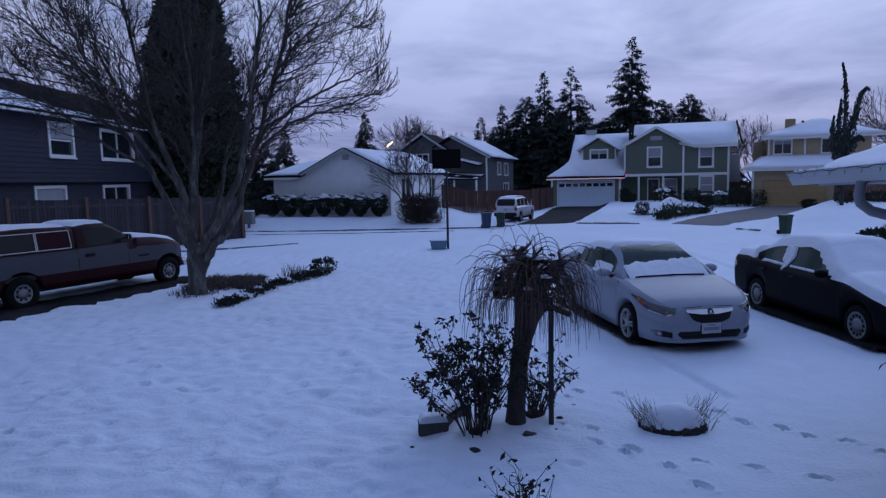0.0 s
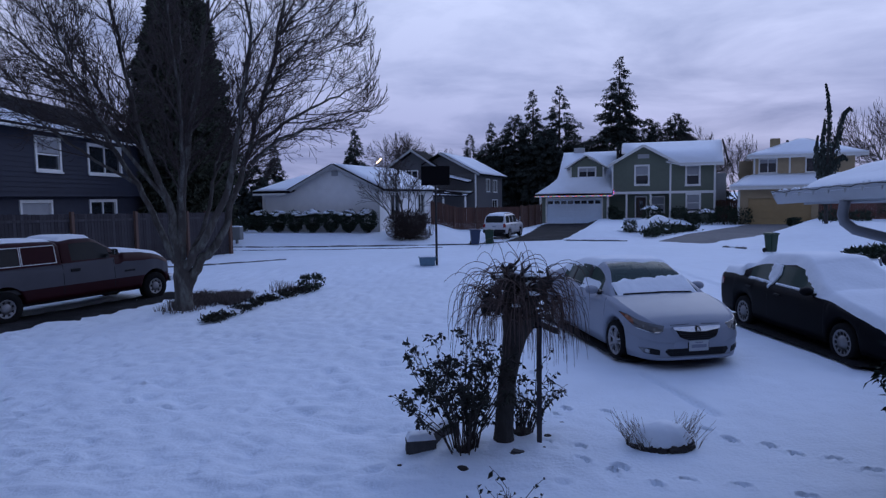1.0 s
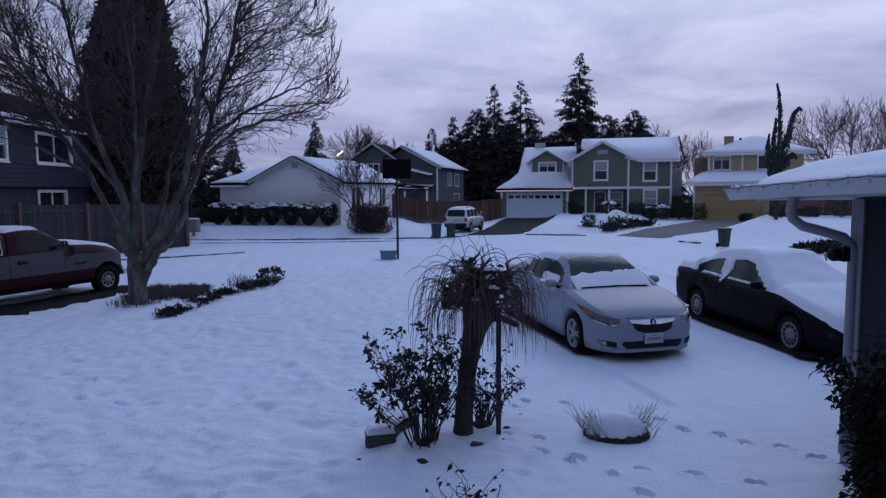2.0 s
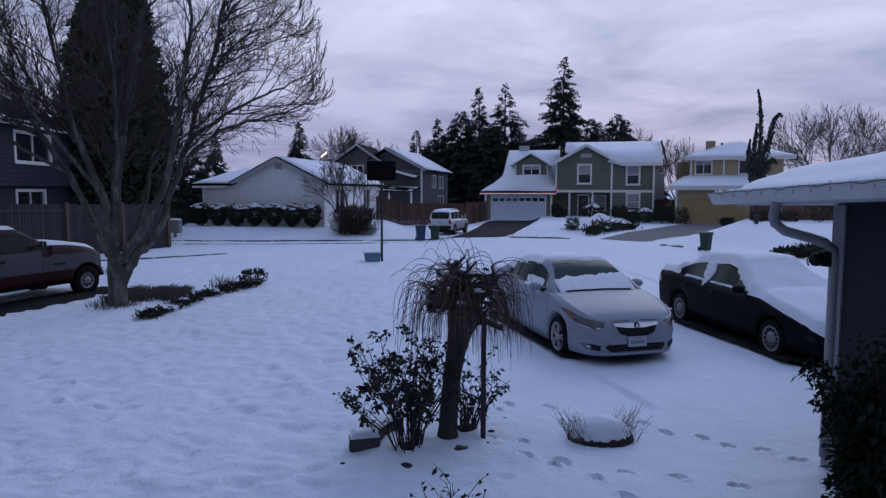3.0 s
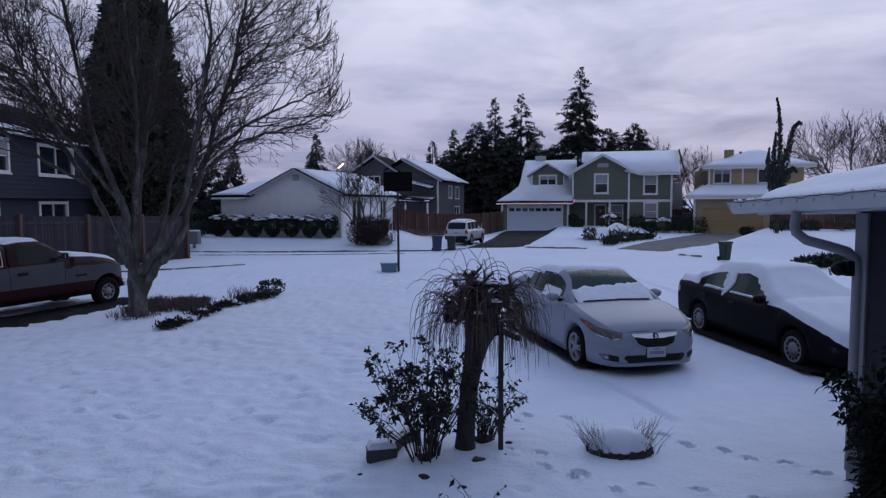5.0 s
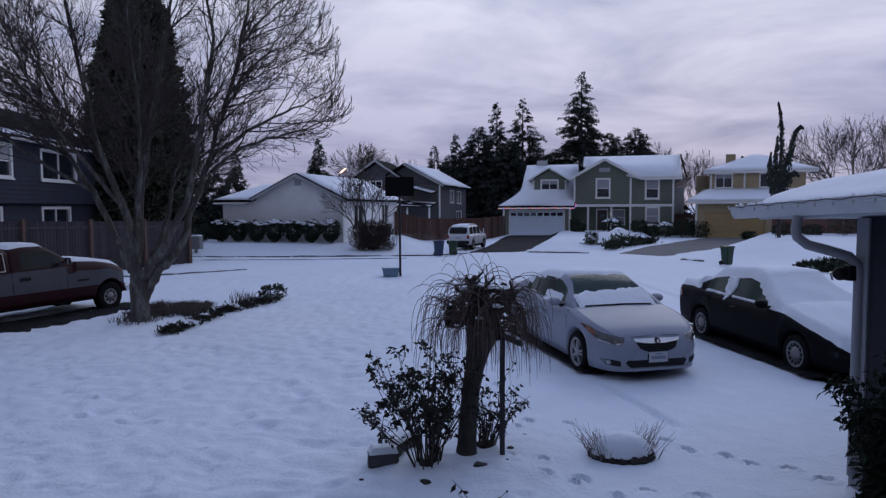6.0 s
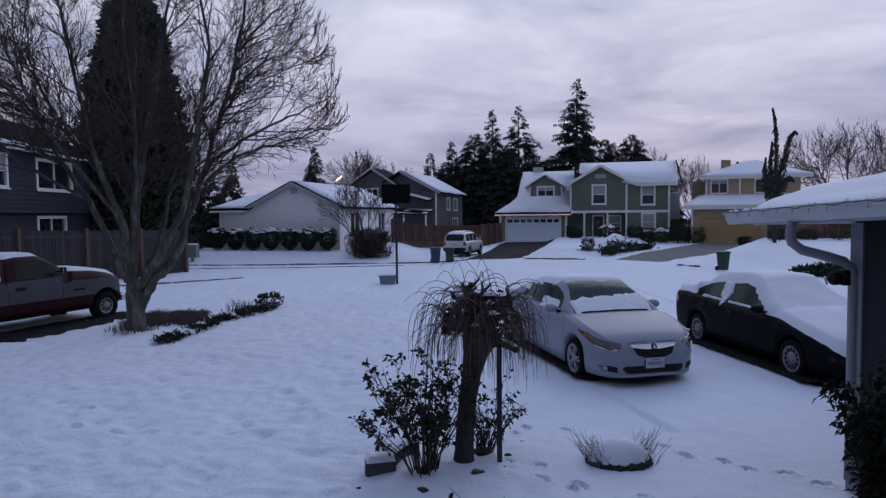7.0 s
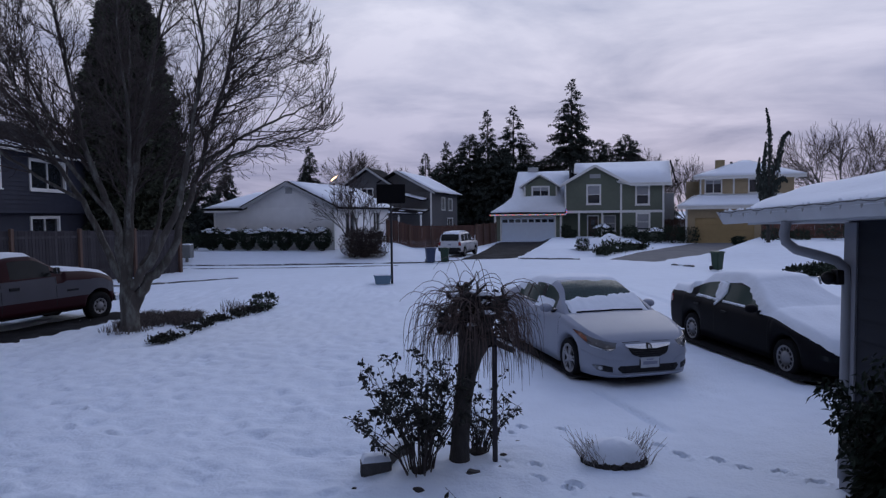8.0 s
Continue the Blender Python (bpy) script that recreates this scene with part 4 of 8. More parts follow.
def own_garage():
    """The near house's corner: eave with gutter, downpipe, lamp and lapped boards."""
    h = house("house", 0, 0, 0, 0, "near house corner with dark lap siding, white gutter and snowy roof")
    core = part("wall", B(4.222, 12.0, -3.0, 5.70, 0, 2.62), NEARWALL, h, "dark grey lap siding")
    bm = bmesh.new()
    prism(bm, [(-0.022, 0), (0.0, 0), (0.0, 0.19), (-0.008, 0.19)], -2.9, 5.50, 1)
    me = bpy.data.meshes.new("siding_board")
    bm.to_mesh(me)
    bm.free()
    me.materials.append(NEARWALL)
    for i in range(13):
        o = new("siding_board", me)
        o.parent = core
        o.location = (4.22, 0, 0.12 + i * 0.19)
    part("corner_board", B(4.20, 4.27, 5.57, 5.73, 0, 2.5, 0.004), PIPEGREY, h)
    part("corner_board", B(4.272, 4.36, 5.702, 5.73, 0, 2.5, 0.004), NEARWALL, h)
    part("soffit", tilt(B(3.78, 12.0, -3.0, 6.58, 2.455, 2.49)), PIPEGREY, h)
    part("fascia", tilt(B(3.765, 3.779, -3.0, 6.6, 2.45, 2.55)), GUTTER, h)
    # gutter: an open channel
    bm = bmesh.new()
    prism(bm, [(3.76, 2.47), (3.705, 2.47), (3.67, 2.53), (3.63, 2.605), (3.645, 2.605), (3.685, 2.535), (3.712, 2.482), (3.76, 2.482)], -3.0, 6.99, 1)
    part("gutter", tilt(bm), GUTTER, h, "white metal gutter filled with snow")
    part("gutter_end", PR([(3.762, 2.468), (3.703, 2.468), (3.667, 2.53), (3.627, 2.606), (3.762, 2.606)], 6.991, 6.996, 1), GUTTER, h)
    part("rake_board", PR([(3.78, 2.47), (12, 3.76), (12, 3.88), (3.78, 2.57)], 6.601, 6.62, 1), GUTTER, h)
    roof(h, [(3.70, 6.60, 2.52), (12.0, 6.60, 3.89), (12.0, -3.0, 4.32), (3.70, -3.0, 2.95)], th=0.04, snow=0, label="low roof under smooth snow")
    # snow slab with a soft rolled lip
    crest = curve_of([(3.60, 0.0), (3.70, 0.03), (3.92, 0.095), (4.29, 0.225), (4.9, 0.325), (12.0, 1.5)])
    nx, ny = 46, 60
    v, f = [], []
    for i in range(nx + 1):
        x = 3.68 + 7.5 * (i / nx) ** 1.8
        for j in range(ny + 1):
            y = 6.58 - 8.0 * (j / ny)
            edge = min(1.0, (x - 3.66) / 0.22, (6.60 - y) / 0.12)
            edge = max(0.0, edge)
            t = 0.055 * math.sqrt(max(0.0, 1 - (1 - edge) ** 2)) + 0.022 * noise.noise(Vector((x * 1.4, y * 1.4, 0))) * edge + 0.012 * noise.noise(Vector((x * 6, y * 6, 3))) * edge
            lip = 0.012 * noise.noise(Vector((1, y * 9, 0))) if i == 0 else 0
            drop = 0.05 if (i == 0 or j == 0) else 0.0
            v.append((x + lip - (0.03 if i == 0 else 0), y + (0.03 if j == 0 else 0), 2.565 + crest(x) + (6.99 - y) * SLOPE + t - drop))
    for i in range(nx):
        for j in range(ny):
            q = i * (ny + 1) + j
            f.append((q, q + 1, q + ny + 2, q + ny + 1))
    b = len(v)
    raw("snow", v, f, SNOW_CLEAN, h, "smooth thick snow on the low roof", smooth=True)
    # snow crumbs lying in the gutter
    t = Tubes()
    for i in range(150):
        y = 6.96 - i * 0.045
        bm_r = 0.016 + 0.012 * rnd.random()
        c = Vector((3.70 + rnd.uniform(-.035, .03), y, 2.60 + (6.99 - y) * SLOPE + rnd.uniform(-.01, .012)))
        t.add([c - Vector((0, bm_r, 0)), c + Vector((0, 0, 0.006)), c + Vector((0, bm_r, 0))], [bm_r * .3, bm_r, bm_r * .3], 6)
    tagged(t.make("gutter_snow", SNOW_CLEAN, h, "crumbled snow along the gutter", smooth=True), "crumbled snow along the gutter", kind="stuff")
    # light string clipped along the gutter
    t = Tubes()
    pts = [(3.62, 6.95 - i * 0.06, 2.592 + (.04 + i * .06) * SLOPE + 0.012 * math.sin(i * 1.1) * math.sin(i * 0.37) + .008 * noise.noise(Vector((i * .7, 1, 0)))) for i in range(95)]
    t.add(pts, [0.0042] * len(pts), 5)
    t.make("light_cable", PLASTIC, h, "unlit light string along the gutter", smooth=True)
    for i in range(22):
        bm = bmesh.new()
        cyl(bm, (3.615, 6.90 - i * 0.24, 2.575 + i * .24 * SLOPE), (3.612, 6.90 - i * 0.24, 2.54 + i * .24 * SLOPE), 0.010, 0.004, 8)
        part("unlit_bulb", bm, BULB, h)
    # downpipe
    t = Tubes()
    path = [(3.72, 5.86, 2.51), (3.70, 5.86, 2.39), (3.72, 5.86, 2.32), (3.80, 5.83, 2.25), (3.95, 5.73, 2.20), (4.10, 5.68, 2.15), (4.175, 5.67, 2.07), (4.19, 5.665, 1.96), (4.19, 5.665, 1.2), (4.19, 5.665, 0.12)]
    t.add(path, [0.046] * len(path), 12)
    t.make("downpipe", PIPEGREY, h, "pale grey downpipe curving back to the wall", smooth=True)
    return h


own_garage()


def shade_wall(name, x0, x1, y0, y1, h):
    ob = part(name, B(x0, x1, y0, y1, -.1, h), NEARWALL)
    return tagged(ob, "plain dark lap-sided wall of the near house", "wall", kind="structure")


# unseen walls behind and to the left, added to shade the near snow
shade_wall("shade_wall_south", -4.498, 4.21, -2.6, -2.4, 4.6)
shade_wall("shade_wall_west", -4.7, -4.5, -2.6, 5.3, 4.6)
shade_wall("shade_wall_northwest", -11.0, -4.702, 5.1, 5.3, 4.6)


def wall_lamp():
    o = thing("wall_lamp", pose(4.10, 5.69, 2.0), "small dark floodlight on the house corner", "lamp")
    part("base", B(-0.02, 0.05, -0.05, 0.05, -0.07, 0.07, 0.01), PLASTIC, o)
    bm = bmesh.new()
    bmesh.ops.create_uvsphere(bm, u_segments=14, v_segments=8, radius=0.062, matrix=Matrix.Translation((-0.06, 0.02, -0.01)))
    part("head", bm, PLASTIC, o, smooth=True)
    part("lens", C((-0.11, 0.05, -0.03), (-0.125, 0.06, -0.035), 0.04, 0.036, 14), LENS_CLEAR, o)
    return o


wall_lamp()


# ---- fences ----
def fence(p, q, h, m, label, board_w=0.14, z_of=None, posts=5, post_side=-1):
    d = Vector((q[0] - p[0], q[1] - p[1]))
    L = d.length
    yaw = math.degrees(math.atan2(d.y, d.x))
    o = thing("fence", pose(p[0], p[1], 0, 0, 0, yaw), label, "fence")
    n = int(L / board_w)
    me = bpy.data.meshes.new("board")
    bm = B(0.004, board_w - 0.006, -0.012, 0.012, 0, h)
    bm.to_mesh(me)
    bm.free()
    me.materials.append(m)
    zf = z_of or (lambda t: gz(p[0] + d.x * t, p[1] + d.y * t))
    for i in range(n):
        b = new("board", me)
        b.parent = o
        b.location = (i * board_w, rnd.uniform(-.004, .004), zf(i / n) - 0.02 + rnd.uniform(-.015, .015))
    for i in range(posts + 1):
        x = L * i / posts
        z = zf(i / posts)
        part("post", B(x - 0.06, x + 0.06, min(.02 * post_side, .14 * post_side), max(.02 * post_side, .14 * post_side), z - 0.1, z + h + 0.06, 0.008), POSTWOOD, o)
    for zz in (0.35, h - 0.3):
        a, b = zf(0) + zz, zf(1) + zz
        part("rail", PR([(0, a), (L, b), (L, b + 0.09), (0, a + 0.09)], 0.014, 0.05, 1), m, o)
    return o


fence((-9.86, 32.0), (-13.9, 20.9), 2.0, FENCEGREY, "weathered grey cedar board fence", posts=4, z_of=lambda t: 0.02 + 0.25 * t, post_side=1)
fence((-9.86, 32.1), (-14.6, 35.5), 2.0, FENCEGREY, "weathered grey cedar board fence", posts=3)
fence((-3.5, 50.3), (6.9, 51.4), 1.72, FENCEBROWN, "brown stained cedar board fence", posts=6)
fence((6.9, 51.4), (9.6, 58.5), 1.75, FENCEBROWN, "brown stained cedar board fence beside the garage", posts=3)
fence((23.6, 57.0), (27.2, 55.6), 1.9, FENCEBROWN, "brown stained cedar board fence between the houses", posts=3)
fence((27.5, 46.5), (36.0, 43.5), 1.9, FENCERED, "brown stained cedar board fence on the bank", posts=5)


# ---- vehicles: x forward, y to the left, z up, origin on the ground between the axles ----
from mathutils.bvhtree import BVHTree


class Shell:
    """Mirrored loft whose cells go to named parts."""
    def __init__(self):
        self.parts = {}
        self.tris_v, self.tris_f = [], []

    def quad(self, key, pts):
        for s in (1, -1):
            name = key + ("L" if s == 1 else "R") if key[0] == "*" else key
            idx, v, f = self.parts.setdefault(name, ({}, [], []))
            face = []
            for p in (pts[::-1] if s == 1 else pts):
                q = (round(p[0], 5), round(p[1] * s, 5), round(p[2], 5))
                if q not in idx:
                    idx[q] = len(v)
                    v.append(q)
                if idx[q] not in face:
                    face.append(idx[q])
            if len(face) > 2:
                f.append(tuple(face))
                b = len(self.tris_v)
                self.tris_v += [Vector(v[i]) for i in face]
                self.tris_f.append(tuple(range(b, b + len(face))))

    def loft(self, stations, section, key):
        rows = [section(x) for x in stations]
        for i in range(len(stations) - 1):
            for j in range(len(rows[0]) - 1):
                k = key((stations[i] + stations[i + 1]) / 2, j)
                if k:
                    a, b = rows[i], rows[i + 1]
                    x0, x1 = stations[i], stations[i + 1]
                    P = [(x0, *a[j]), (x1, *b[j]), (x1, *b[j + 1]), (x0, *a[j + 1])]
                    self.quad(k, P)

    def cap(self, key, x, row, front):
        for a, b in zip(row[:-1], row[1:]):
            idx, v, f = self.parts.setdefault(key, ({}, [], []))
            n = len(v)
            v += [(x, a[0], a[1]), (x, b[0], b[1]), (x, -b[0], b[1]), (x, -a[0], a[1])]
            f.append((n, n + 1, n + 2, n + 3) if front else (n + 3, n + 2, n + 1, n))
            m = len(self.tris_v)
            self.tris_v += [Vector(p) for p in v[-4:]]
            self.tris_f.append((m, m + 1, m + 2, m + 3))

    def tree(self):
        return BVHTree.FromPolygons(self.tris_v, self.tris_f)

    def make(self, key, name, m, parent, label=""):
        idx, v, f = self.parts[key]
        return raw(name, v, f, m, parent, label, smooth=True)


def densify(outline, step):
    out = []
    for a, b in zip(outline, outline[1:] + outline[:1]):
        a, b = Vector(a), Vector(b)
        n = max(1, int((b - a).length / step))
        out += [a.lerp(b, i / n) for i in range(n)]
    return out


def conform(tree, outline, d, off, step=0.04, start=4.0, rough=0.0):
    """A patch over a 2D outline (sideways, up) pressed along d on the shell, off metres proud."""
    d = Vector(d).normalized()
    a = Vector((0, 0, 1)).cross(d)
    a = Vector((0, 1, 0)) if a.length < 0.05 else a.normalized()
    u = d.cross(a) * -1
    if u.z < 0:
        u = -u
    if abs(d.z) > 0.9:
        a, u = Vector((0, 1, 0)), Vector((1, 0, 0))
    bm = bmesh.new()
    vs = [bm.verts.new((p.x, p.y, 0)) for p in densify([(*p, 0) for p in outline], step)]
    bm.faces.new(vs)
    bmesh.ops.triangulate(bm, faces=bm.faces)
    for _ in range(2):
        long = [e for e in bm.edges if e.calc_length() > step * 2]
        if not long:
            break
        bmesh.ops.subdivide_edges(bm, edges=long, cuts=1)
        bmesh.ops.triangulate(bm, faces=bm.faces)
    bad = []
    for v in bm.verts:
        o = a * v.co.x + u * v.co.y - d * start
        hit, n, i, dist = tree.ray_cast(o, d)
        if hit is None:
            bad.append(v)
        else:
            v.co = hit - d * (off + rough * noise.noise(hit * 17))
    bmesh.ops.delete(bm, geom=bad, context="VERTS")
    bmesh.ops.recalc_face_normals(bm, faces=bm.faces)
    r = bmesh.ops.extrude_face_region(bm, geom=bm.faces[:])
    bmesh.ops.translate(bm, vec=d * (off + 0.006), verts=[e for e in r["geom"] if isinstance(e, bmesh.types.BMVert)])
    bmesh.ops.recalc_face_normals(bm, faces=bm.faces)
    return bm


def snow_on(tree, x0, x1, y0, y1, thick, step=0.035, name="snow", parent=None, label=""):
    """Snow lying on the shell where thick(x, y) is above nought."""
    nx, ny = int((x1 - x0) / step), int((y1 - y0) / step)
    P, T = {}, {}
    for i in range(nx + 1):
        for j in range(ny + 1):
            x, y = x0 + (x1 - x0) * i / nx, y0 + (y1 - y0) * j / ny
            t = thick(x, y)
            hit = tree.ray_cast(Vector((x, y, 3)), Vector((0, 0, -1)))[0]
            if hit is None:
                continue
            T[i, j] = t
            P[i, j] = (x, y, hit.z + (max(t, -0.012) if t < 0.005 else t))
    v, f, idx = [], [], {}
    for i in range(nx):
        for j in range(ny):
            c = [(i, j), (i + 1, j), (i + 1, j + 1), (i, j + 1)]
            if all(k in P for k in c) and max(T[k] for k in c) > 0:
                zs = [P[k][2] for k in c]
                if max(zs) - min(zs) > 0.35:
                    continue
                q = []
                for k in c:
                    if k not in idx:
                        idx[k] = len(v)
                        v.append(P[k])
                    q.append(idx[k])
                f.append(tuple(q))
    return raw(name, v, f, SNOW_CLEAN, parent, label, smooth=True)


def lathe(profile, n=28):
    """Revolve (radius, y) about the y axis."""
    v, f = [], []
    for i in range(n):
        a = 2 * math.pi * i / n
        for r, y in profile:
            v.append((r * math.cos(a), y, r * math.sin(a)))
    k = len(profile)
    for i in range(n):
        for j in range(k - 1):
            a, b = i * k + j, ((i + 1) % n) * k + j
            f.append((a, a + 1, b + 1, b))
    return v, f


def mesh_of(name, v, f, m, smooth=True):
    me = bpy.data.meshes.new(name)
    me.from_pydata(v, [], f)
    me.update()
    me.materials.append(m)
    if smooth:
        me.polygons.foreach_set("use_smooth", [True] * len(me.polygons))
    return me


def wheel_set(car, R, width, rim_r, x_axles, half_track, rim_mat, spokes, style):
    """Four wheels; the outer face looks to -y for the right-hand side."""
    w = width / 2
    tyre = mesh_of("wheel", *lathe([(rim_r, -w * .85), (rim_r + .02, -w), (R - .03, -w), (R - .005, -w * .75), (R, 0), (R - .005, w * .75), (R - .03, w), (rim_r, w * .8)]), RUBBER)
    rim = mesh_of("rim", *lathe([(rim_r + .012, -w * .86), (rim_r, -w * .92), (rim_r - .02, -w * .80), (rim_r - .03, -w * .3), (0.001, -w * .25)]), rim_mat if style == "cap" else PLASTIC)
    bm = bmesh.new()
    if style == "alloy":
        prism(bm, [(0.035, 0.012), (0.035, -0.012), (rim_r - .015, -0.015), (rim_r - .015, 0.015)], -w * .86, -w * .55, 1)
    else:
        prism(bm, [(rim_r * .62, 0.022), (rim_r * .62, -0.022), (rim_r * .86, -0.03), (rim_r * .86, 0.03)], -w * .86, -w * .80, 1)
    sp = bpy.data.meshes.new("spoke")
    bm.to_mesh(sp)
    bm.free()
    sp.materials.append(rim_mat if style == "alloy" else PLASTIC)
    hubm = mesh_of("hub", *lathe([(0.075 if style == "alloy" else rim_r * .60, -w * .62), (0.065 if style == "alloy" else rim_r * .56, -w * .88), (0.03, -w * .94), (0.001, -w * .94)], 16), rim_mat)
    inner = .88 if style == "alloy" else .60
    capm = mesh_of("outer_ring", *lathe([(rim_r * inner, -w * .60), (rim_r * (inner + .02), -w * .78), (rim_r * .95, -w * .88), (rim_r, -w * .93), (rim_r + .014, -w * .9)], 28), rim_mat)
    for xa in x_axles:
        for s in (-1, 1):
            o = new("wheel", tyre)
            o.parent = car
            o.location = (xa, s * half_track, R - 0.02)
            o.rotation_euler = (0, rnd.uniform(0, 6), 0 if s < 0 else math.pi)
            tagged(o, "black tyre on a worn rim")
            for nm, me in (("rim", rim), ("hub", hubm), ("outer_ring", capm)):
                c = new(nm, me)
                c.parent = o
            for i in range(spokes):
                c = new("spoke", sp)
                c.parent = o
                c.rotation_euler = (0, 2 * math.pi * (i - (0.45 * (i % 2) if style == "alloy" else 0)) / spokes, 0)


def lower_section(hw, zt, arches, sill, crown=0.03, wide=0.52, split=None):
    """Section of a lower body: from the sill's inside round to the centre of the bonnet."""
    def at(x):
        s = sill(x)
        for xc, R, zc in arches:
            if abs(x - xc) < R:
                s = max(s, zc + math.sqrt(R * R - (x - xc) ** 2))
        w, t = hw(x), zt(x)
        s = min(s, t - 0.06)
        m = s + (t - s) * wide if split is None else max(s + 0.012, split)
        return [(w - 0.25, s), (w - 0.035, s), (w - 0.012, s + (m - s) * .35), (w, m), (w - 0.012, t - (t - m) * .35), (w - 0.055, t - 0.02), (w - 0.12, t + 0.004), (w * .55, t + crown * .7), (0.0, t + crown)]
    return at


def stations(x0, x1, step, extra):
    xs = set(round(v, 4) for v in np.arange(x0, x1, step)) | {round(v, 4) for v in extra} | {x0, x1}
    xs = sorted(xs)
    out = [xs[0]]
    for v in xs[1:]:
        if v - out[-1] > 0.006:
            out.append(v)
    return out


def soft_curve(points):
    """A smooth curve through the points that never overshoots between them."""
    xs, zs = np.array([p[0] for p in points], float), np.array([p[1] for p in points], float)
    h = np.diff(xs)
    k = np.diff(zs) / h
    m = np.concatenate([[k[0]], [0 if a * b <= 0 else 2 * a * b / (a + b) for a, b in zip(k[:-1], k[1:])], [k[-1]]])

    def at(x):
        i = int(np.clip(np.searchsorted(xs, x) - 1, 0, len(h) - 1))
        u = float(np.clip((x - xs[i]) / h[i], 0, 1))
        return float(zs[i] * (2 * u ** 3 - 3 * u * u + 1) + h[i] * m[i] * (u ** 3 - 2 * u * u + u) + zs[i + 1] * (3 * u * u - 2 * u ** 3) + h[i] * m[i + 1] * (u ** 3 - u * u))
    return at


def upper_section(zb, hb, zr, hr):
    def at(x):
        b, t, w, r = zb(x), zr(x), hb(x), hr(x)
        t = max(t, b + 0.002)
        k = min(1.0, (t - b) / 0.35)
        rr = w + (r - w) * k
        return [(w, b - 0.03), (w - (w - rr) * .12, b + (t - b) * .05), (w - (w - rr) * .85, b + (t - b) * .82), (rr - 0.025, t - 0.03 * k), (rr - 0.08, t), (rr * .5, t + 0.018 * k), (0.0, t + 0.024 * k)]
    return at


def sedan(name, place, label, paint, dims, scale=1.0, stretch=1.0):
    """A saloon car. dims: curves of the body and where the glass is."""
    car = thing(name, place @ Matrix.Diagonal((scale, scale, scale, 1)), label, "car")
    D = dict(dims)
    for q in ("hw", "zt", "zr", "hr", "sill"):
        D[q] = [(a * stretch, b) for a, b in dims[q]]
    for q in ("screen", "rear", "seams", "handles"):
        D[q] = tuple(a * stretch for a in dims[q])
    D["side_glass"] = [(a * stretch, b * stretch) for a, b in dims["side_glass"]]
    for q in ("front_axle", "rear_axle", "mirror"):
        D[q] = dims[q] * stretch
    fa, ra, R = D["front_axle"], D["rear_axle"], D["R"]
    hw, zt, zr, hr = soft_curve(D["hw"]), soft_curve(D["zt"]), soft_curve(D["zr"]), curve_of(D["hr"])
    sill = curve_of(D["sill"])
    ar = [(fa, R + 0.045, R), (ra, R + 0.045, R)]
    low = lower_section(hw, zt, ar, sill)
    sh = Shell()
    F, K = D["zt"][-1][0], D["zt"][0][0]
    ex = [fa - R - 0.045, fa + R + 0.045, ra - R - 0.045, ra + R + 0.045, *[p[0] for p in D["hw"]], *[p[0] for p in D["zt"]]]
    st = stations(K, F, 0.05, ex)
    cab0, cab1 = D["zr"][0][0], D["zr"][-1][0]
    sh.loft(st, low, lambda x, j: "bonnet" if j >= 6 and x > cab1 - 0.02 else "body")
    sh.cap("body", F, low(F), True)
    sh.cap("body", K, low(K), False)
    hb = lambda x: hw(x) - 0.10
    up = upper_section(zt, hb, zr, hr)
    st2 = stations(cab0, cab1, 0.06, [p[0] for p in D["zr"]] + [v for w in D["side_glass"] for v in w] + list(D["screen"]) + list(D["rear"]))

    def key(x, j):
        if j in (1, 2) and j == 1 and any(a < x < b for a, b in D["side_glass"]):
            return "*side%d" % [a < x < b for a, b in D["side_glass"]].index(True)
        if j >= 4 and D["screen"][0] < x < D["screen"][1]:
            return "screen"
        if j >= 4 and D["rear"][0] < x < D["rear"][1]:
            return "rear_glass"
        return "roof"
    sh.loft(st2, up, key)
    body = sh.make("body", "body", paint, car)
    sh.make("bonnet", "bonnet", paint, car, D.get("bonnet_label", ""))
    sh.make("roof", "cabin_shell", paint, car)
    sh.make("screen", "windscreen", D.get("glass", CARGLASS), car, "greenish windscreen")
    sh.make("rear_glass", "rear_window", D.get("glass", DARKGLASS), car)
    for k in [k for k in sh.parts if k[0] == "*"]:
        sh.make(k, "side_window", D.get("glass", DARKGLASS), car)
    tr = sh.tree()
    W = hw(0)
    # plain dark box added inside the open underside to block light
    part("underbody_block", B(K + 0.25, F - 0.3, -W + 0.26, W - 0.26, 0.16, 0.5), PLASTIC, car)
    part("cabin_floor", B(cab0 + 0.5, cab1 - 0.1, -W + 0.12, W - 0.12, 0.5, 0.62), CABIN, car)
    part("dashboard", B(D["screen"][0] + 0.35, D["screen"][1] - 0.1, -W + 0.2, W - 0.2, 0.62, zt(D["screen"][1]) - 0.06, 0.04), CABIN, car)
    for x in (0.0, -0.85):
        for y in (-0.36, 0.36):
            bm = B(x - 0.3, x + 0.25, y - 0.25, y + 0.25, 0.6, 0.78, 0.05)
            box(bm, x - 0.42, x - 0.27, y - 0.24, y + 0.24, 0.78, 1.18, 0.05)
            box(bm, x - 0.42, x - 0.32, y - 0.12, y + 0.12, 1.19, 1.32, 0.03)
            part("seat", bm, CABIN, car)
    # seams of doors and panels
    for x in D["seams"]:
        for s in (-1, 1):
            ol = [(s * (x - 0.005), 0.30), (s * (x + 0.005), 0.30), (s * (x + 0.005), zt(x) - 0.03), (s * (x - 0.005), zt(x) - 0.03)]
            part("door_seam", conform(tr, ol, (0, -s, 0), 0.0015, 0.08), PLASTIC, body)
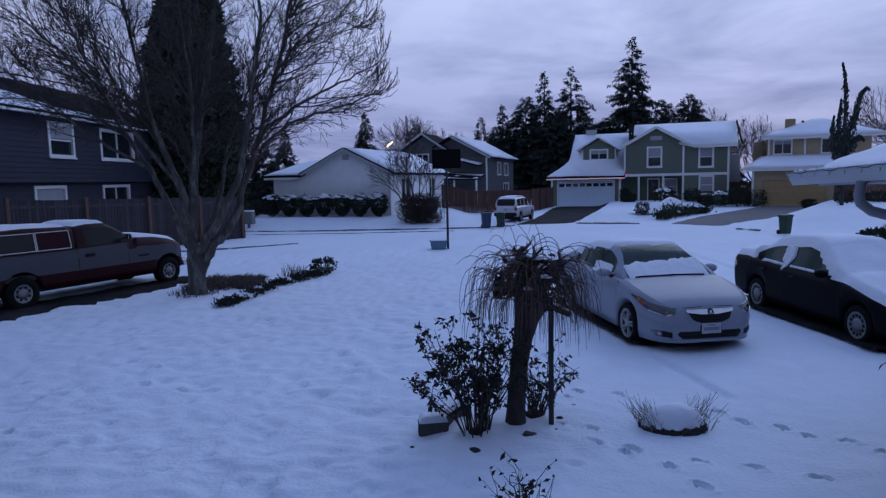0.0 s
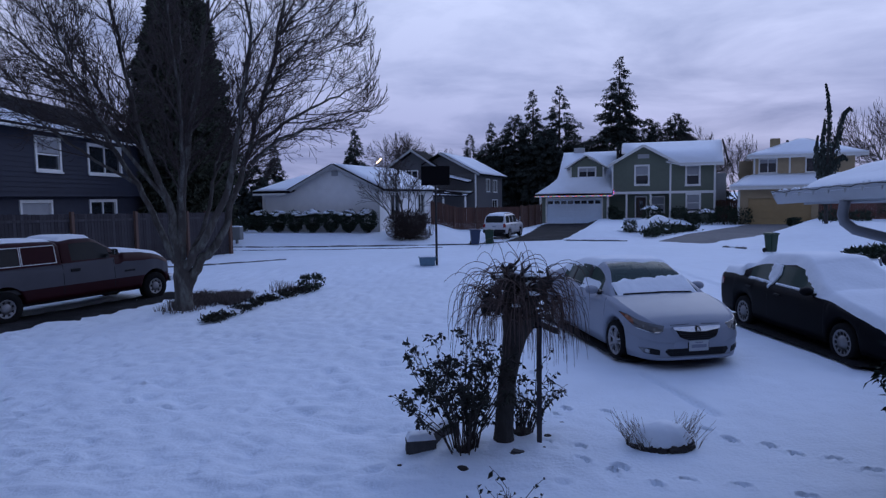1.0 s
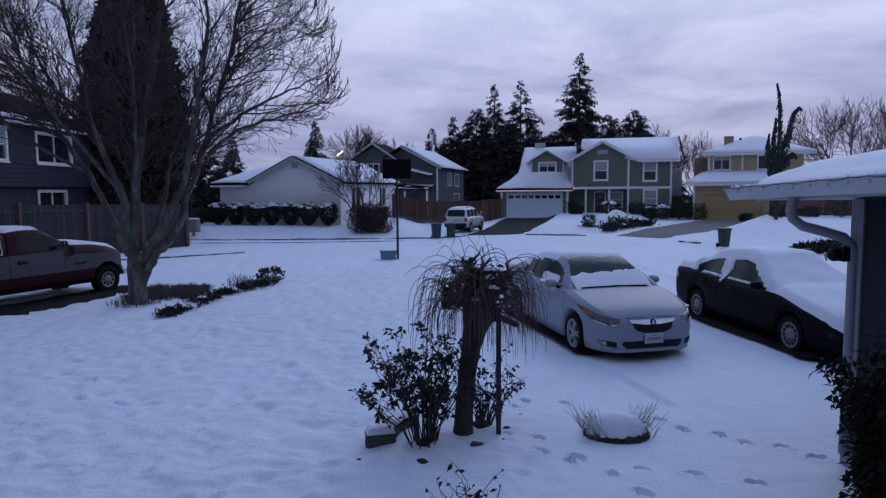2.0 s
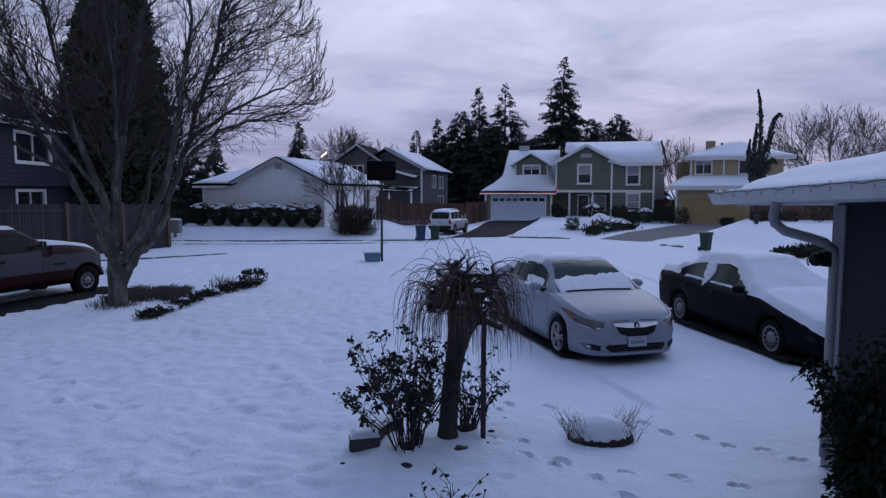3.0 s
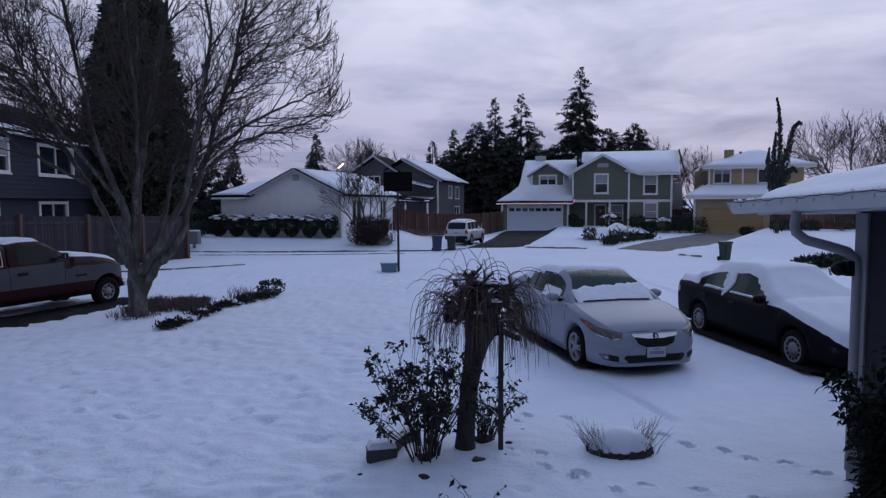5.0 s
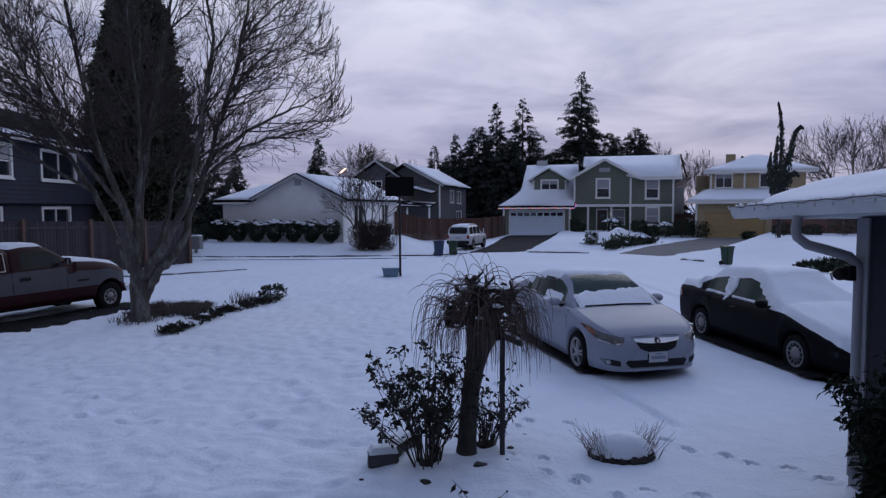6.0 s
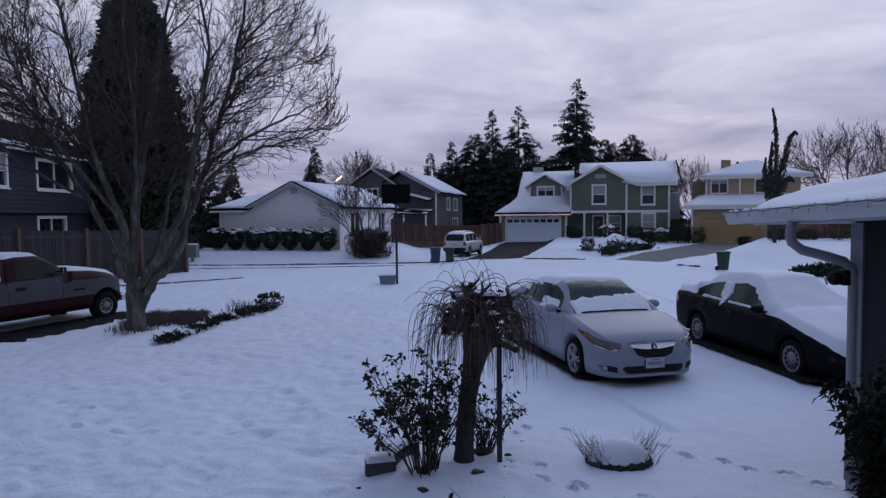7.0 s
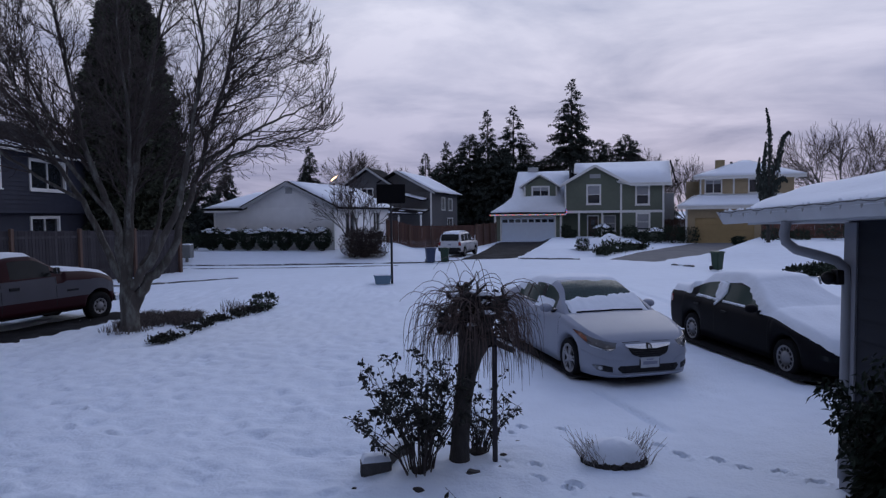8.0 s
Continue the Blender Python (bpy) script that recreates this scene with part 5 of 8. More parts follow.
    for x in D["handles"]:
        for s in (-1, 1):
            y = s * (hw(x) - 0.006)
            part("door_handle", B(x - 0.09, x + 0.09, y - 0.022, y + 0.022, zt(x) - 0.16, zt(x) - 0.125, 0.008), paint if not D.get("dark") else PLASTIC, body)
    # mirrors
    for s in (-1, 1):
        x = D["mirror"]
        bm = bmesh.new()
        bmesh.ops.create_uvsphere(bm, u_segments=16, v_segments=10, radius=1.0)
        for v in bm.verts:
            v.co = Vector((max(v.co.x, -0.35) * 0.11, v.co.y * 0.115, v.co.z * 0.075))
        xf(bm, Matrix.Translation((x, s * (W + 0.055), zt(x) + 0.07)))
        mi = part("mirror", bm, paint, car, smooth=True)
        part("mirror_glass", B(x - 0.05, x - 0.042, s * (W + 0.055) - 0.085, s * (W + 0.055) + 0.085, zt(x) + 0.02, zt(x) + 0.12), CHROME, mi)
        part("mirror_stalk", B(x - 0.02, x + 0.05, s * (W - 0.10) - 0.06, s * (W - 0.10) + 0.10, zt(x) - 0.01, zt(x) + 0.035, 0.008), PLASTIC, mi)
    wheel_set(car, R, 0.21, D["rim"], (fa, ra), W - 0.125, D["rim_mat"], D["spokes"], D["style"])
    return car, tr, body


SILVER_DIMS = dict(front_axle=1.35, rear_axle=-1.355, R=0.325, rim=0.225, rim_mat=ALLOY, spokes=10, style="alloy",
    hw=[(-2.42, .55), (-2.38, .70), (-2.2, .83), (-1.6, .905), (0, .92), (1.35, .92), (1.75, .885), (2.0, .81), (2.15, .70), (2.24, .56), (2.30, .40)],
    zt=[(-2.42, .55), (-2.40, .90), (-2.3, 1.02), (-1.75, 1.05), (-1.0, 1.0), (0.5, .95), (1.05, .965), (1.4, .91), (1.75, .835), (2.0, .765), (2.14, .70), (2.22, .64), (2.28, .54), (2.30, .47)],
    sill=[(-2.42, .35), (-2.2, .25), (-1.8, .2), (2.1, .165), (2.24, .165), (2.30, .175)],
    zr=[(-1.78, 1.05), (-1.3, 1.26), (-0.95, 1.37), (-0.55, 1.425), (-0.1, 1.44), (0.2, 1.415), (0.45, 1.325), (0.75, 1.16), (1.08, .965)],
    hr=[(-1.78, .66), (-0.9, .60), (0.2, .61), (1.08, .74)], screen=(0.24, 1.05), rear=(-1.72, -0.98), side_glass=[(-1.2, -0.75), (-0.7, -0.1), (0.0, 0.62)],
    seams=(1.0, -0.05, -0.95), handles=(-0.80, 0.12), mirror=0.62, bonnet_label="silver bonnet with a light dusting of frost")


def silver_sedan():
    car, tr, body = sedan("sedan", pose(3.55, 11.80, -0.03, 0, 0, -81), "silver four-door sedan with thin snow on roof and windscreen", SILVER, SILVER_DIMS, 1.0)
    f = (-1, 0, 0)
    # pressed on from the front: sideways runs to +y for this direction
    surround = part("grille_surround", conform(tr, [(-.42, .672), (.42, .672), (.35, .50), (.20, .435), (-.20, .435), (-.35, .50)], f, 0.008, 0.03), SILVER, car, "raised silver grille surround")
    grille = part("grille", conform(tr, [(-.345, .612), (-.12, .585), (.12, .585), (.345, .612), (.29, .515), (.16, .465), (-.16, .465), (-.29, .515)], f, 0.014, 0.025), PLASTIC, car, "black mesh grille under a bright shield bar")
    part("grille_bar", conform(tr, [(-.385, .660), (.385, .660), (.355, .618), (.13, .590), (-.13, .590), (-.355, .618)], f, 0.026, 0.025), CHROME, grille, "bright shield-shaped grille bar")
    for q in (.55, .52, .49):
        part("mesh_bar", conform(tr, [(-.30 + (.55 - q), q), (.30 - (.55 - q), q), (.30 - (.55 - q), q + .006), (-.30 + (.55 - q), q + .006)], f, 0.019, 0.05), METALDARK, grille)
    part("badge", conform(tr, [(.047 * math.cos(a * math.pi / 8), .622 + .047 * math.sin(a * math.pi / 8)) for a in range(16)], f, 0.032, 0.03), METALDARK, grille, "plain round dark badge")
    part("badge_mark", conform(tr, [(-.022, .595), (-.006, .645), (.006, .645), (.022, .595), (.010, .595), (0, .625), (-.010, .595)], f, 0.037, 0.02), CHROME, grille)
    intake = part("lower_intake", conform(tr, [(-.47, .345), (.47, .345), (.51, .30), (.44, .235), (-.44, .235), (-.51, .30)], f, 0.005, 0.03), PLASTIC, car, "wide black lower intake")
    part("intake_bar", conform(tr, [(-.47, .282), (.47, .282), (.47, .292), (-.47, .292)], f, 0.012, 0.05), PLASTIC, intake)
    part("chin_lip", conform(tr, [(-.62, .222), (.62, .222), (.58, .192), (-.58, .192)], f, 0.022, 0.04), SILVER, car, "body-coloured chin lip")
    pl = part("licence_plate", B(2.308, 2.32, -.155, .155, .305, .46, 0.004), PLATE, car, "white licence plate in a dark frame")
    part("plate_frame", B(2.296, 2.3075, -.170, .170, .292, .473, 0.004), PLASTIC, pl)
    part("plate_bar", B(2.3202, 2.3222, -.12, .12, .352, .402), PLATEBAR, pl)
    part("plate_bar", B(2.3202, 2.3222, -.06, .06, .422, .44), PLATEBAR, pl)
    for s in (-1, 1):
        d = Vector((-0.72, -0.69 * s, 0))
        # sideways axis of that direction
        a = Vector((0, 0, 1)).cross(d).normalized()
        def side_of(x, y):
            return a.x * x + a.y * y
        p1, p2, p3 = side_of(2.17, .47 * s), side_of(1.93, .80 * s), side_of(1.56, .91 * s)
        hl = part("headlamp", conform(tr, [(p1, .600), (side_of(2.13, .55 * s), .565), (p2, .625), (side_of(1.75, .87 * s), .715), (p3, .80), (p3, .815), (side_of(1.75, .87 * s), .795), (p2, .745), (p1, .675)], d, 0.008, 0.025), LENS_DARK, car, "swept-back clear headlamp")
        for px, py, zc, rz in ((2.12, .58, .625, .038), (2.01, .70, .662, .034)):
            c = side_of(px, py * s)
            lamp = part("projector", conform(tr, [(c + rz * 1.15 * math.cos(b * math.pi / 6), zc + rz * math.sin(b * math.pi / 6)) for b in range(12)], d, 0.014, 0.02), LENS_DARK, hl, "round reflector lamp")
            part("bulb_eye", conform(tr, [(c + rz * .5 * math.cos(b * math.pi / 4), zc + rz * .5 * math.sin(b * math.pi / 4)) for b in range(8)], d, 0.018, 0.02), LENS_MID, lamp)
        part("lamp_trim", conform(tr, [(p1, .600), (side_of(2.13, .55 * s), .565), (p2, .625), (p2, .635), (side_of(2.13, .55 * s), .577), (p1, .610)], d, 0.013, 0.03), CHROME, hl)
        part("indicator", conform(tr, [(side_of(1.90, .82 * s), .665), (side_of(1.88, .83 * s), .735), (side_of(1.75, .87 * s), .783), (p3, .808), (side_of(1.75, .87 * s), .727)], d, 0.014, 0.025), AMBER, hl, "amber side indicator")
        fog = part("fog_recess", conform(tr, [(side_of(2.22, .56 * s), .245), (side_of(2.22, .56 * s), .325), (side_of(2.15, .66 * s), .345), (side_of(2.0, .80 * s), .335), (side_of(2.07, .74 * s), .262)], d, 0.005, 0.025), PLASTIC, car)
        part("fog_chrome", conform(tr, [(side_of(2.135, .675 * s), .268), (side_of(2.135, .675 * s), .332), (side_of(2.0, .80 * s), .335), (side_of(2.06, .745 * s), .272)], d, 0.010, 0.02), LENS_MID, fog, "bright fog lamp bezel")
        part("fog_lamp", conform(tr, [(side_of(2.10, .70 * s) + .030 * math.cos(b * math.pi / 6), .302 + .030 * math.sin(b * math.pi / 6)) for b in range(12)], d, 0.016, 0.02), LENS_CLEAR, fog)
        # pressed line from the lamp's foot along the bumper
        part("bumper_crease", conform(tr, [(side_of(2.27, .40 * s), .425), (side_of(2.16, .60 * s), .445), (side_of(1.78, .89 * s), .535), (side_of(1.78, .89 * s), .515), (side_of(2.16, .60 * s), .425), (side_of(2.27, .40 * s), .405)], d, 0.010, 0.03), SILVER, body)
        part("bonnet_gap", conform(tr, [(s * .40, .676), (s * .40, .682), (s * .10, .690), (s * .10, .684)], f, 0.004, 0.03), PLASTIC, body)
        # black pillar trim round the side glass
        k = s
        for x0, x1, z0, z1 in ((-.12, .02, 1.0, 1.33), (-.765, -.685, 1.03, 1.30)):
            part("door_pillar", conform(tr, [(k * x0, z0), (k * x1, z0), (k * (x1 - .03), z1), (k * (x0 - .03), z1)], (0, -s, 0), 0.004, 0.05), PLASTIC, car, "black door pillar")
        part("waist_trim", conform(tr, [(k * -1.25, 1.035), (k * .72, .985), (k * .72, 1.0), (k * -1.25, 1.052)], (0, -s, 0), 0.006, 0.06), CHROME, car)
    for y0, y1 in ((-.62, .02), (-.02, .58)):
        bm = conform(tr, [(y0, 1.078), (y0, 1.088), (y1, 1.111), (y1, 1.101)], (0, 0, -1), 0.025, 0.04)
        part("wiper", bm, PLASTIC, car)
    snow_on(tr, -1.15, 0.30, -.66, .66, lambda x, y: 0.035 * min(1, (0.66 - abs(y)) / 0.10, (x + 1.15) / 0.1, (0.26 + 0.05 * noise.noise(Vector((y * 4, 1, 0))) - 0.32 * max(0, -y) - x) / 0.06) + 0.006 * noise.noise(Vector((x * 6, y * 6, 2))), parent=car, label="thin even snow on the car roof")
    snow_on(tr, 0.45, 1.10, -.76, .76, lambda x, y: 0.032 * min(1, (0.70 - abs(y)) / 0.04, (1.09 - x) / 0.05, (x - 0.70 + 0.10 * y - 0.10 * noise.noise(Vector((y * 3.5, 7, 0))) - .04 * noise.noise(Vector((y * 13, 2, 0)))) / 0.05) + .008 * noise.noise(Vector((x * 9, y * 9, 3))), parent=car, step=0.025, label="snow slid down the lower windscreen")
    snow_on(tr, -2.35, -1.0, -.74, .74, lambda x, y: 0.04 * min(1, (0.72 - abs(y)) / 0.08, (x + 2.33) / 0.06, (-1.05 - x) / 0.1), parent=car, label="snow on the boot lid and rear window")
    # a little drifted snow under the side glass
    for s in (-1,):
        snow_on(tr, -0.3, 0.55, -.86, -.74, lambda x, y: 0.03 * min(1, (x + 0.3) / 0.2, (0.5 - x) / 0.1) + 0.01 * noise.noise(Vector((x * 8, y * 8, 5))) - 0.004, parent=car, step=0.02, label="snow along the side window sill")
    return car


DARK_DIMS = dict(front_axle=1.35, rear_axle=-1.35, R=0.315, rim=0.205, rim_mat=HUBCAP, spokes=12, style="cap", dark=True,
    hw=[(-2.35, .66), (-2.32, .76), (-2.15, .83), (-1.5, .865), (0, .875), (1.35, .875), (1.8, .85), (2.1, .78), (2.22, .70), (2.28, .58)],
    zt=[(-2.35, .60), (-2.33, .92), (-2.22, 1.0), (-1.65, 1.02), (-1.0, .97), (0.6, .93), (0.95, .92), (1.4, .82), (1.9, .67), (2.15, .56), (2.24, .49), (2.28, .42)],
    sill=[(-2.35, .36), (-2.2, .28), (-1.8, .22), (2.0, .2), (2.28, .24)],
    zr=[(-1.72, 1.01), (-1.3, 1.22), (-1.05, 1.33), (-0.6, 1.395), (-0.1, 1.405), (0.12, 1.38), (0.5, 1.17), (0.97, .92)],
    hr=[(-1.72, .64), (-0.9, .58), (0.2, .59), (0.97, .70)], screen=(0.16, 0.95), rear=(-1.66, -1.02), side_glass=[(-1.28, -0.62), (-0.5, 0.58)],
    seams=(0.95, -0.56, -1.2), handles=(-1.15, -0.25), mirror=0.62)


def black_sedan():
    car, tr, body = sedan("sedan", pose(7.02, 11.38, -0.03, 0, 0, -86.3), "black four-door sedan under thick smooth snow", BLACKCAR, DARK_DIMS, 0.98, 1.08)

    def n2(x, y, s):
        return noise.noise(Vector((x * s, y * s, 4)))
    edge = curve_of(DARK_DIMS["hw"])
    lying = lambda x, y: (0.13 if -1.8 < x < 0.25 else 0.115) * max(-0.2, min(1.0,
        ((0.80 if x < -1.5 else 0.61 if x < 0.15 else 0.61 + 0.22 * min(1, (x - 0.15) / 0.6)) - 0.05 * n2(x, 3, 3) - abs(y) + (0.0 if x < 1.0 else min(.06, (x - 1.0) * 0.12))) / 0.13, (edge(x) - .075 - abs(y)) / .06, (x + 2.33) / 0.1, (2.24 + 0.06 * n2(1, y, 4) - x) / 0.12)) + 0.022 * n2(x, y, 2.3)
    snow_on(tr, -2.52, 2.42, -.90, .90, lambda x, y: lying(x / 1.08, y), step=0.04, parent=car, label="thick rounded snow over roof, bonnet and boot")
    # clumps that slid down the pillar between the doors, on both sides
    for s in (-1, 1):
        k = s
        ol = [(k * -0.778, 1.33), (k * -0.475, 1.32), (k * -0.432, 1.14), (k * -0.540, 0.99), (k * -0.605, 0.88), (k * -0.670, 0.98), (k * -0.756, 1.06)]
        bm = conform(tr, ol, (0, -s, 0), 0.035, 0.035, rough=0.03)
        part("snow_clump", bm, SNOW_CLEAN, car, "clump of snow slid down the door pillar", smooth=True)
        ol = [(k * -1.350, 1.02), (k * -0.670, 1.0), (k * -0.670, .955), (k * -1.350, .975)]
        part("sill_snow", conform(tr, ol, (0, -s, 0), 0.02, 0.03, rough=0.03), SNOW_CLEAN, car, smooth=True)
        ol = [(k * -0.486, .995), (k * 0.432, .985), (k * 0.324, .945), (k * -0.486, .955)]
        part("sill_snow", conform(tr, ol, (0, -s, 0), 0.02, 0.03, rough=0.03), SNOW_CLEAN, car, smooth=True)
        d = Vector((0.7, -0.7 * s, 0))
        a = Vector((0, 0, 1)).cross(d).normalized()
        so = lambda x, y: a.x * x + a.y * y
        part("tail_lamp", conform(tr, [(so(-2.52, .55 * s), .74), (so(-2.52, .55 * s), .90), (so(-2.28, .84 * s), .90), (so(-2.28, .84 * s), .76)], d, 0.008, 0.04), REDLENS, car)
        d = Vector((-0.8, -0.6 * s, 0))
        a = Vector((0, 0, 1)).cross(d).normalized()
        so2 = lambda x, y: a.x * x + a.y * y
        part("headlamp", conform(tr, [(so2(2.42, .45 * s), .40), (so2(2.42, .45 * s), .47), (so2(2.16, .80 * s), .51), (so2(2.16, .80 * s), .43)], d, 0.008, 0.04), SMOKED, car)
    part("front_bumper_trim", conform(tr, [(-.55, .30), (.55, .30), (.55, .35), (-.55, .35)], (-1, 0, 0), 0.015, 0.05), PLASTIC, car)
    return car


def bare_shadow_strip(place, x0, x1, hw, seed):
    """Dark sheet under a parked car: wet paving free of snow, and painted shadow."""
    o = thing("bare_shadowed_paving", Matrix.Identity(4), "dark sheet under the parked car, bare wet paving and painted shadow", "paving", kind="structure")
    v, f = [], []
    n, m = 60, 16
    for i in range(n + 1):
        x = x0 + (x1 - x0) * i / n
        for j in range(m + 1):
            k = 2 * j / m - 1
            w = hw + .06 * noise.noise(Vector((x * 2.2, seed + (5 if k > 0 else 0), 0))) + .03 * noise.noise(Vector((x * 9, seed, k)))
            taper = min(1, .75 + 1.2 * min(x - x0, x1 - x))
            p = place @ Vector((x + .05 * noise.noise(Vector((k * 4, x, seed))), k * w * taper, 0))
            v.append((p.x, p.y, gz(p.x, p.y) + .048))
    for i in range(n):
        for j in range(m):
            a = i * (m + 1) + j
            f.append((a, a + m + 1, a + m + 2, a + 1))
    raw("surface", v, f, ASPHALT, o)


silver_sedan()
black_sedan()
# the silver car's sheet is its shadow put into a dark colour
bare_shadow_strip(pose(3.55, 11.80, 0, 0, 0, -81), -2.35, 1.85, .98, 3)
bare_shadow_strip(pose(7.02, 11.38, 0, 0, 0, -86.3), -2.4, 2.15, 1.05, 7)


def pickup_truck():
    place = pose(-9.17, 16.33, gz(-9.1, 16.3) - 0.02, 0, 0, 63.95)
    car = thing("pickup_truck", place, "maroon and silver pickup truck with a windowed bed cap", "truck")
    fa, ra, R = 1.96, -1.96, 0.375
    hw = curve_of([(-3.28, .84), (-3.2, .95), (-0.6, .98), (1.9, .98), (2.25, .94), (2.48, .86), (2.56, .76), (2.6, .7)])
    zt = curve_of([(-3.28, 1.18), (-3.2, 1.22), (-0.6, 1.22), (0.9, 1.25), (1.0, 1.33), (1.6, 1.29), (2.1, 1.20), (2.36, 1.11), (2.50, 1.02), (2.6, .90)])
    sill = curve_of([(-3.28, .55), (-3.0, .45), (-2.4, .40), (2.3, .38), (2.5, .42), (2.6, .50)])
    low = lower_section(hw, zt, [(fa, R + .07, R), (ra, R + .07, R)], sill, crown=0.05, split=0.70)
    sh = Shell()
    st = stations(-3.28, 2.6, 0.06, [fa - R - .07, fa + R + .07, ra - R - .07, ra + R + .07, 0.9, 1.0, -0.6, 2.25, 2.48, 2.56])
    sh.loft(st, low, lambda x, j: "lower" if j < 3 else ("body" if j < (4 if x > .72 else 5) else "top"))
    sh.cap("body", 2.6, low(2.6), True)
    sh.cap("body", -3.28, low(-3.28), False)
    zr = curve_of([(-0.6, 1.66), (-0.55, 1.71), (-0.2, 1.755), (0.25, 1.75), (0.42, 1.69), (1.0, 1.33)])
    up = upper_section(lambda x: 1.22, lambda x: hw(x) - .07, zr, lambda x: .76)
    st2 = stations(-0.6, 1.0, 0.06, [-0.42, 0.30, 0.42, 0.62, 0.96, -0.55])
    sh.loft(st2, up, lambda x, j: "*door" if j == 1 and -0.38 < x < 0.66 else ("screen" if j >= 4 and x > 0.40 else "cab"))
    sh.cap("cab", -0.6, up(-0.6), False)
    # bed cap
    zc = curve_of([(-3.26, 1.60), (-3.1, 1.70), (-1.8, 1.76), (-0.75, 1.73), (-0.66, 1.68)])
    cap = upper_section(lambda x: 1.225, lambda x: hw(x) - .03, zc, lambda x: .84)
    st3 = stations(-3.26, -0.66, 0.08, [-2.9, -1.62, -1.52, -0.80, -3.1])
    sh.loft(st3, cap, lambda x, j: "*cap0" if j == 1 and -2.9 < x < -1.62 else "*cap1" if j == 1 and -1.52 < x < -0.80 else "cap")
    sh.cap("cap", -3.26, cap(-3.26), False)
    sh.cap("cap", -0.66, cap(-0.66), True)
    body = sh.make("body", "body", TRUCKGREY, car, "silver grey side panels")
    sh.make("lower", "lower_body", MAROON, car, "maroon lower panels")
    sh.make("top", "bonnet", MAROON, car, "maroon bonnet")
    sh.make("cab", "cab", MAROON, car, "maroon cab")
    sh.make("screen", "windscreen", SMOKED, car)
    cap_ob = sh.make("cap", "bed_cap", MAROON, car, "maroon bed cap with white-framed windows")
    for k in [k for k in sh.parts if k[0] == "*"]:
        if "cap1" in k:
            sh.make(k, "cap_panel", MAROON, car, "maroon panel framed in white")
        else:
            sh.make(k, "door_window" if "door" in k else "cap_window", SMOKED, car)
    tr = sh.tree()
    # dark box added to keep light out of the truck's open underside
    part("underbody_block", B(-3.0, 2.3, -.68, .68, .30, .62), PLASTIC, car)
    part("bed_floor", B(-3.2, -0.66, -.9, .9, .62, .74), CABIN, car)
    part("bench_seat", box(B(-0.3, 0.3, -.7, .7, .8, 1.0, .05), -0.42, -0.28, -.7, .7, 1.0, 1.45, .05), CABIN, car)
    part("dashboard", B(0.62, 0.92, -.75, .75, .8, 1.24, .04), CABIN, car)
    for s in (-1, 1):
        k = s
        d = (0, -s, 0)
        # white frames round the cap's windows
        for x0, x1 in ((-2.92, -1.60), (-1.54, -0.78)):
            for q in ([(x0 - .02, 1.655), (x1 + .02, 1.655), (x1 + .02, 1.640), (x0 - .02, 1.640)], [(x0 - .02, 1.255), (x1 + .02, 1.255), (x1 + .02, 1.24), (x0 - .02, 1.24)], [(x0 - .02, 1.655), (x0 - .005, 1.655), (x0 - .005, 1.24), (x0 - .02, 1.24)], [(x1 + .005, 1.655), (x1 + .02, 1.655), (x1 + .02, 1.24), (x1 + .005, 1.24)]):
                part("window_trim", conform(tr, [(k * a, b) for a, b in q], d, 0.006, 0.1), TRIM, cap_ob)
        for x in (-0.63, 0.72):
            part("door_seam", conform(tr, [(k * (x - .007), .42), (k * (x + .007), .42), (k * (x + .007), 1.2), (k * (x - .007), 1.2)], d, 0.002, 0.1), PLASTIC, body)
        part("door_handle", B(-0.45, -0.22, s * .985 - .02, s * .985 + .02, 1.00, 1.07, .01), PLASTIC, body)
        part("badge", conform(tr, [(k * 1.0, .84), (k * 1.32, .84), (k * 1.32, .89), (k * 1.0, .89)], d, 0.006, 0.1), PLASTIC, body, "dark fender badge")
        mi = part("mirror", B(0.62, 0.70, s * 1.08 - .08, s * 1.08 + .08, 1.31, 1.46, .03), PLASTIC, car)
        part("mirror_glass", B(0.612, 0.619, s * 1.08 - .065, s * 1.08 + .065, 1.325, 1.445), CHROME, mi)
        part("mirror_arm", B(0.62, 0.68, min(s * .9, s * 1.03), max(s * .9, s * 1.03), 1.33, 1.37), PLASTIC, mi)
        part("headlamp", conform(tr, [(s * .55, .93), (s * .80, .90), (s * .80, 1.06), (s * .55, 1.08)], (-1, 0, 0), 0.01, 0.06), LENS_CLEAR, car)
        part("tail_lamp", B(-3.30, -3.26, s * .76 - .07, s * .76 + .07, .78, 1.15, .01), REDLENS, car)
    part("front_bumper", B(2.45, 2.68, -.92, .92, .42, .62, .05), CHROME, car, "chrome front bumper")
    part("rear_bumper", B(-3.45, -3.28, -.88, .88, .48, .64, .03), CHROME, car)
    part("grille", conform(tr, [(-.5, .80), (.5, .80), (.5, 1.05), (-.5, 1.05)], (-1, 0, 0), 0.01, 0.08), PLASTIC, car)
    wheel_set(car, R, 0.24, 0.195, (fa, ra), .845, HUBCAP, 8, "cap")
    n2 = lambda x, y, s: noise.noise(Vector((x * s, y * s, 8)))
    snow_on(tr, -0.55, 0.42, -.74, .74, lambda x, y: 0.07 * min(1, (.68 - abs(y)) / .12, (x + .52) / .1, (0.32 - x) / .12) + .012 * n2(x, y, 3), parent=car, label="snow on the cab roof")
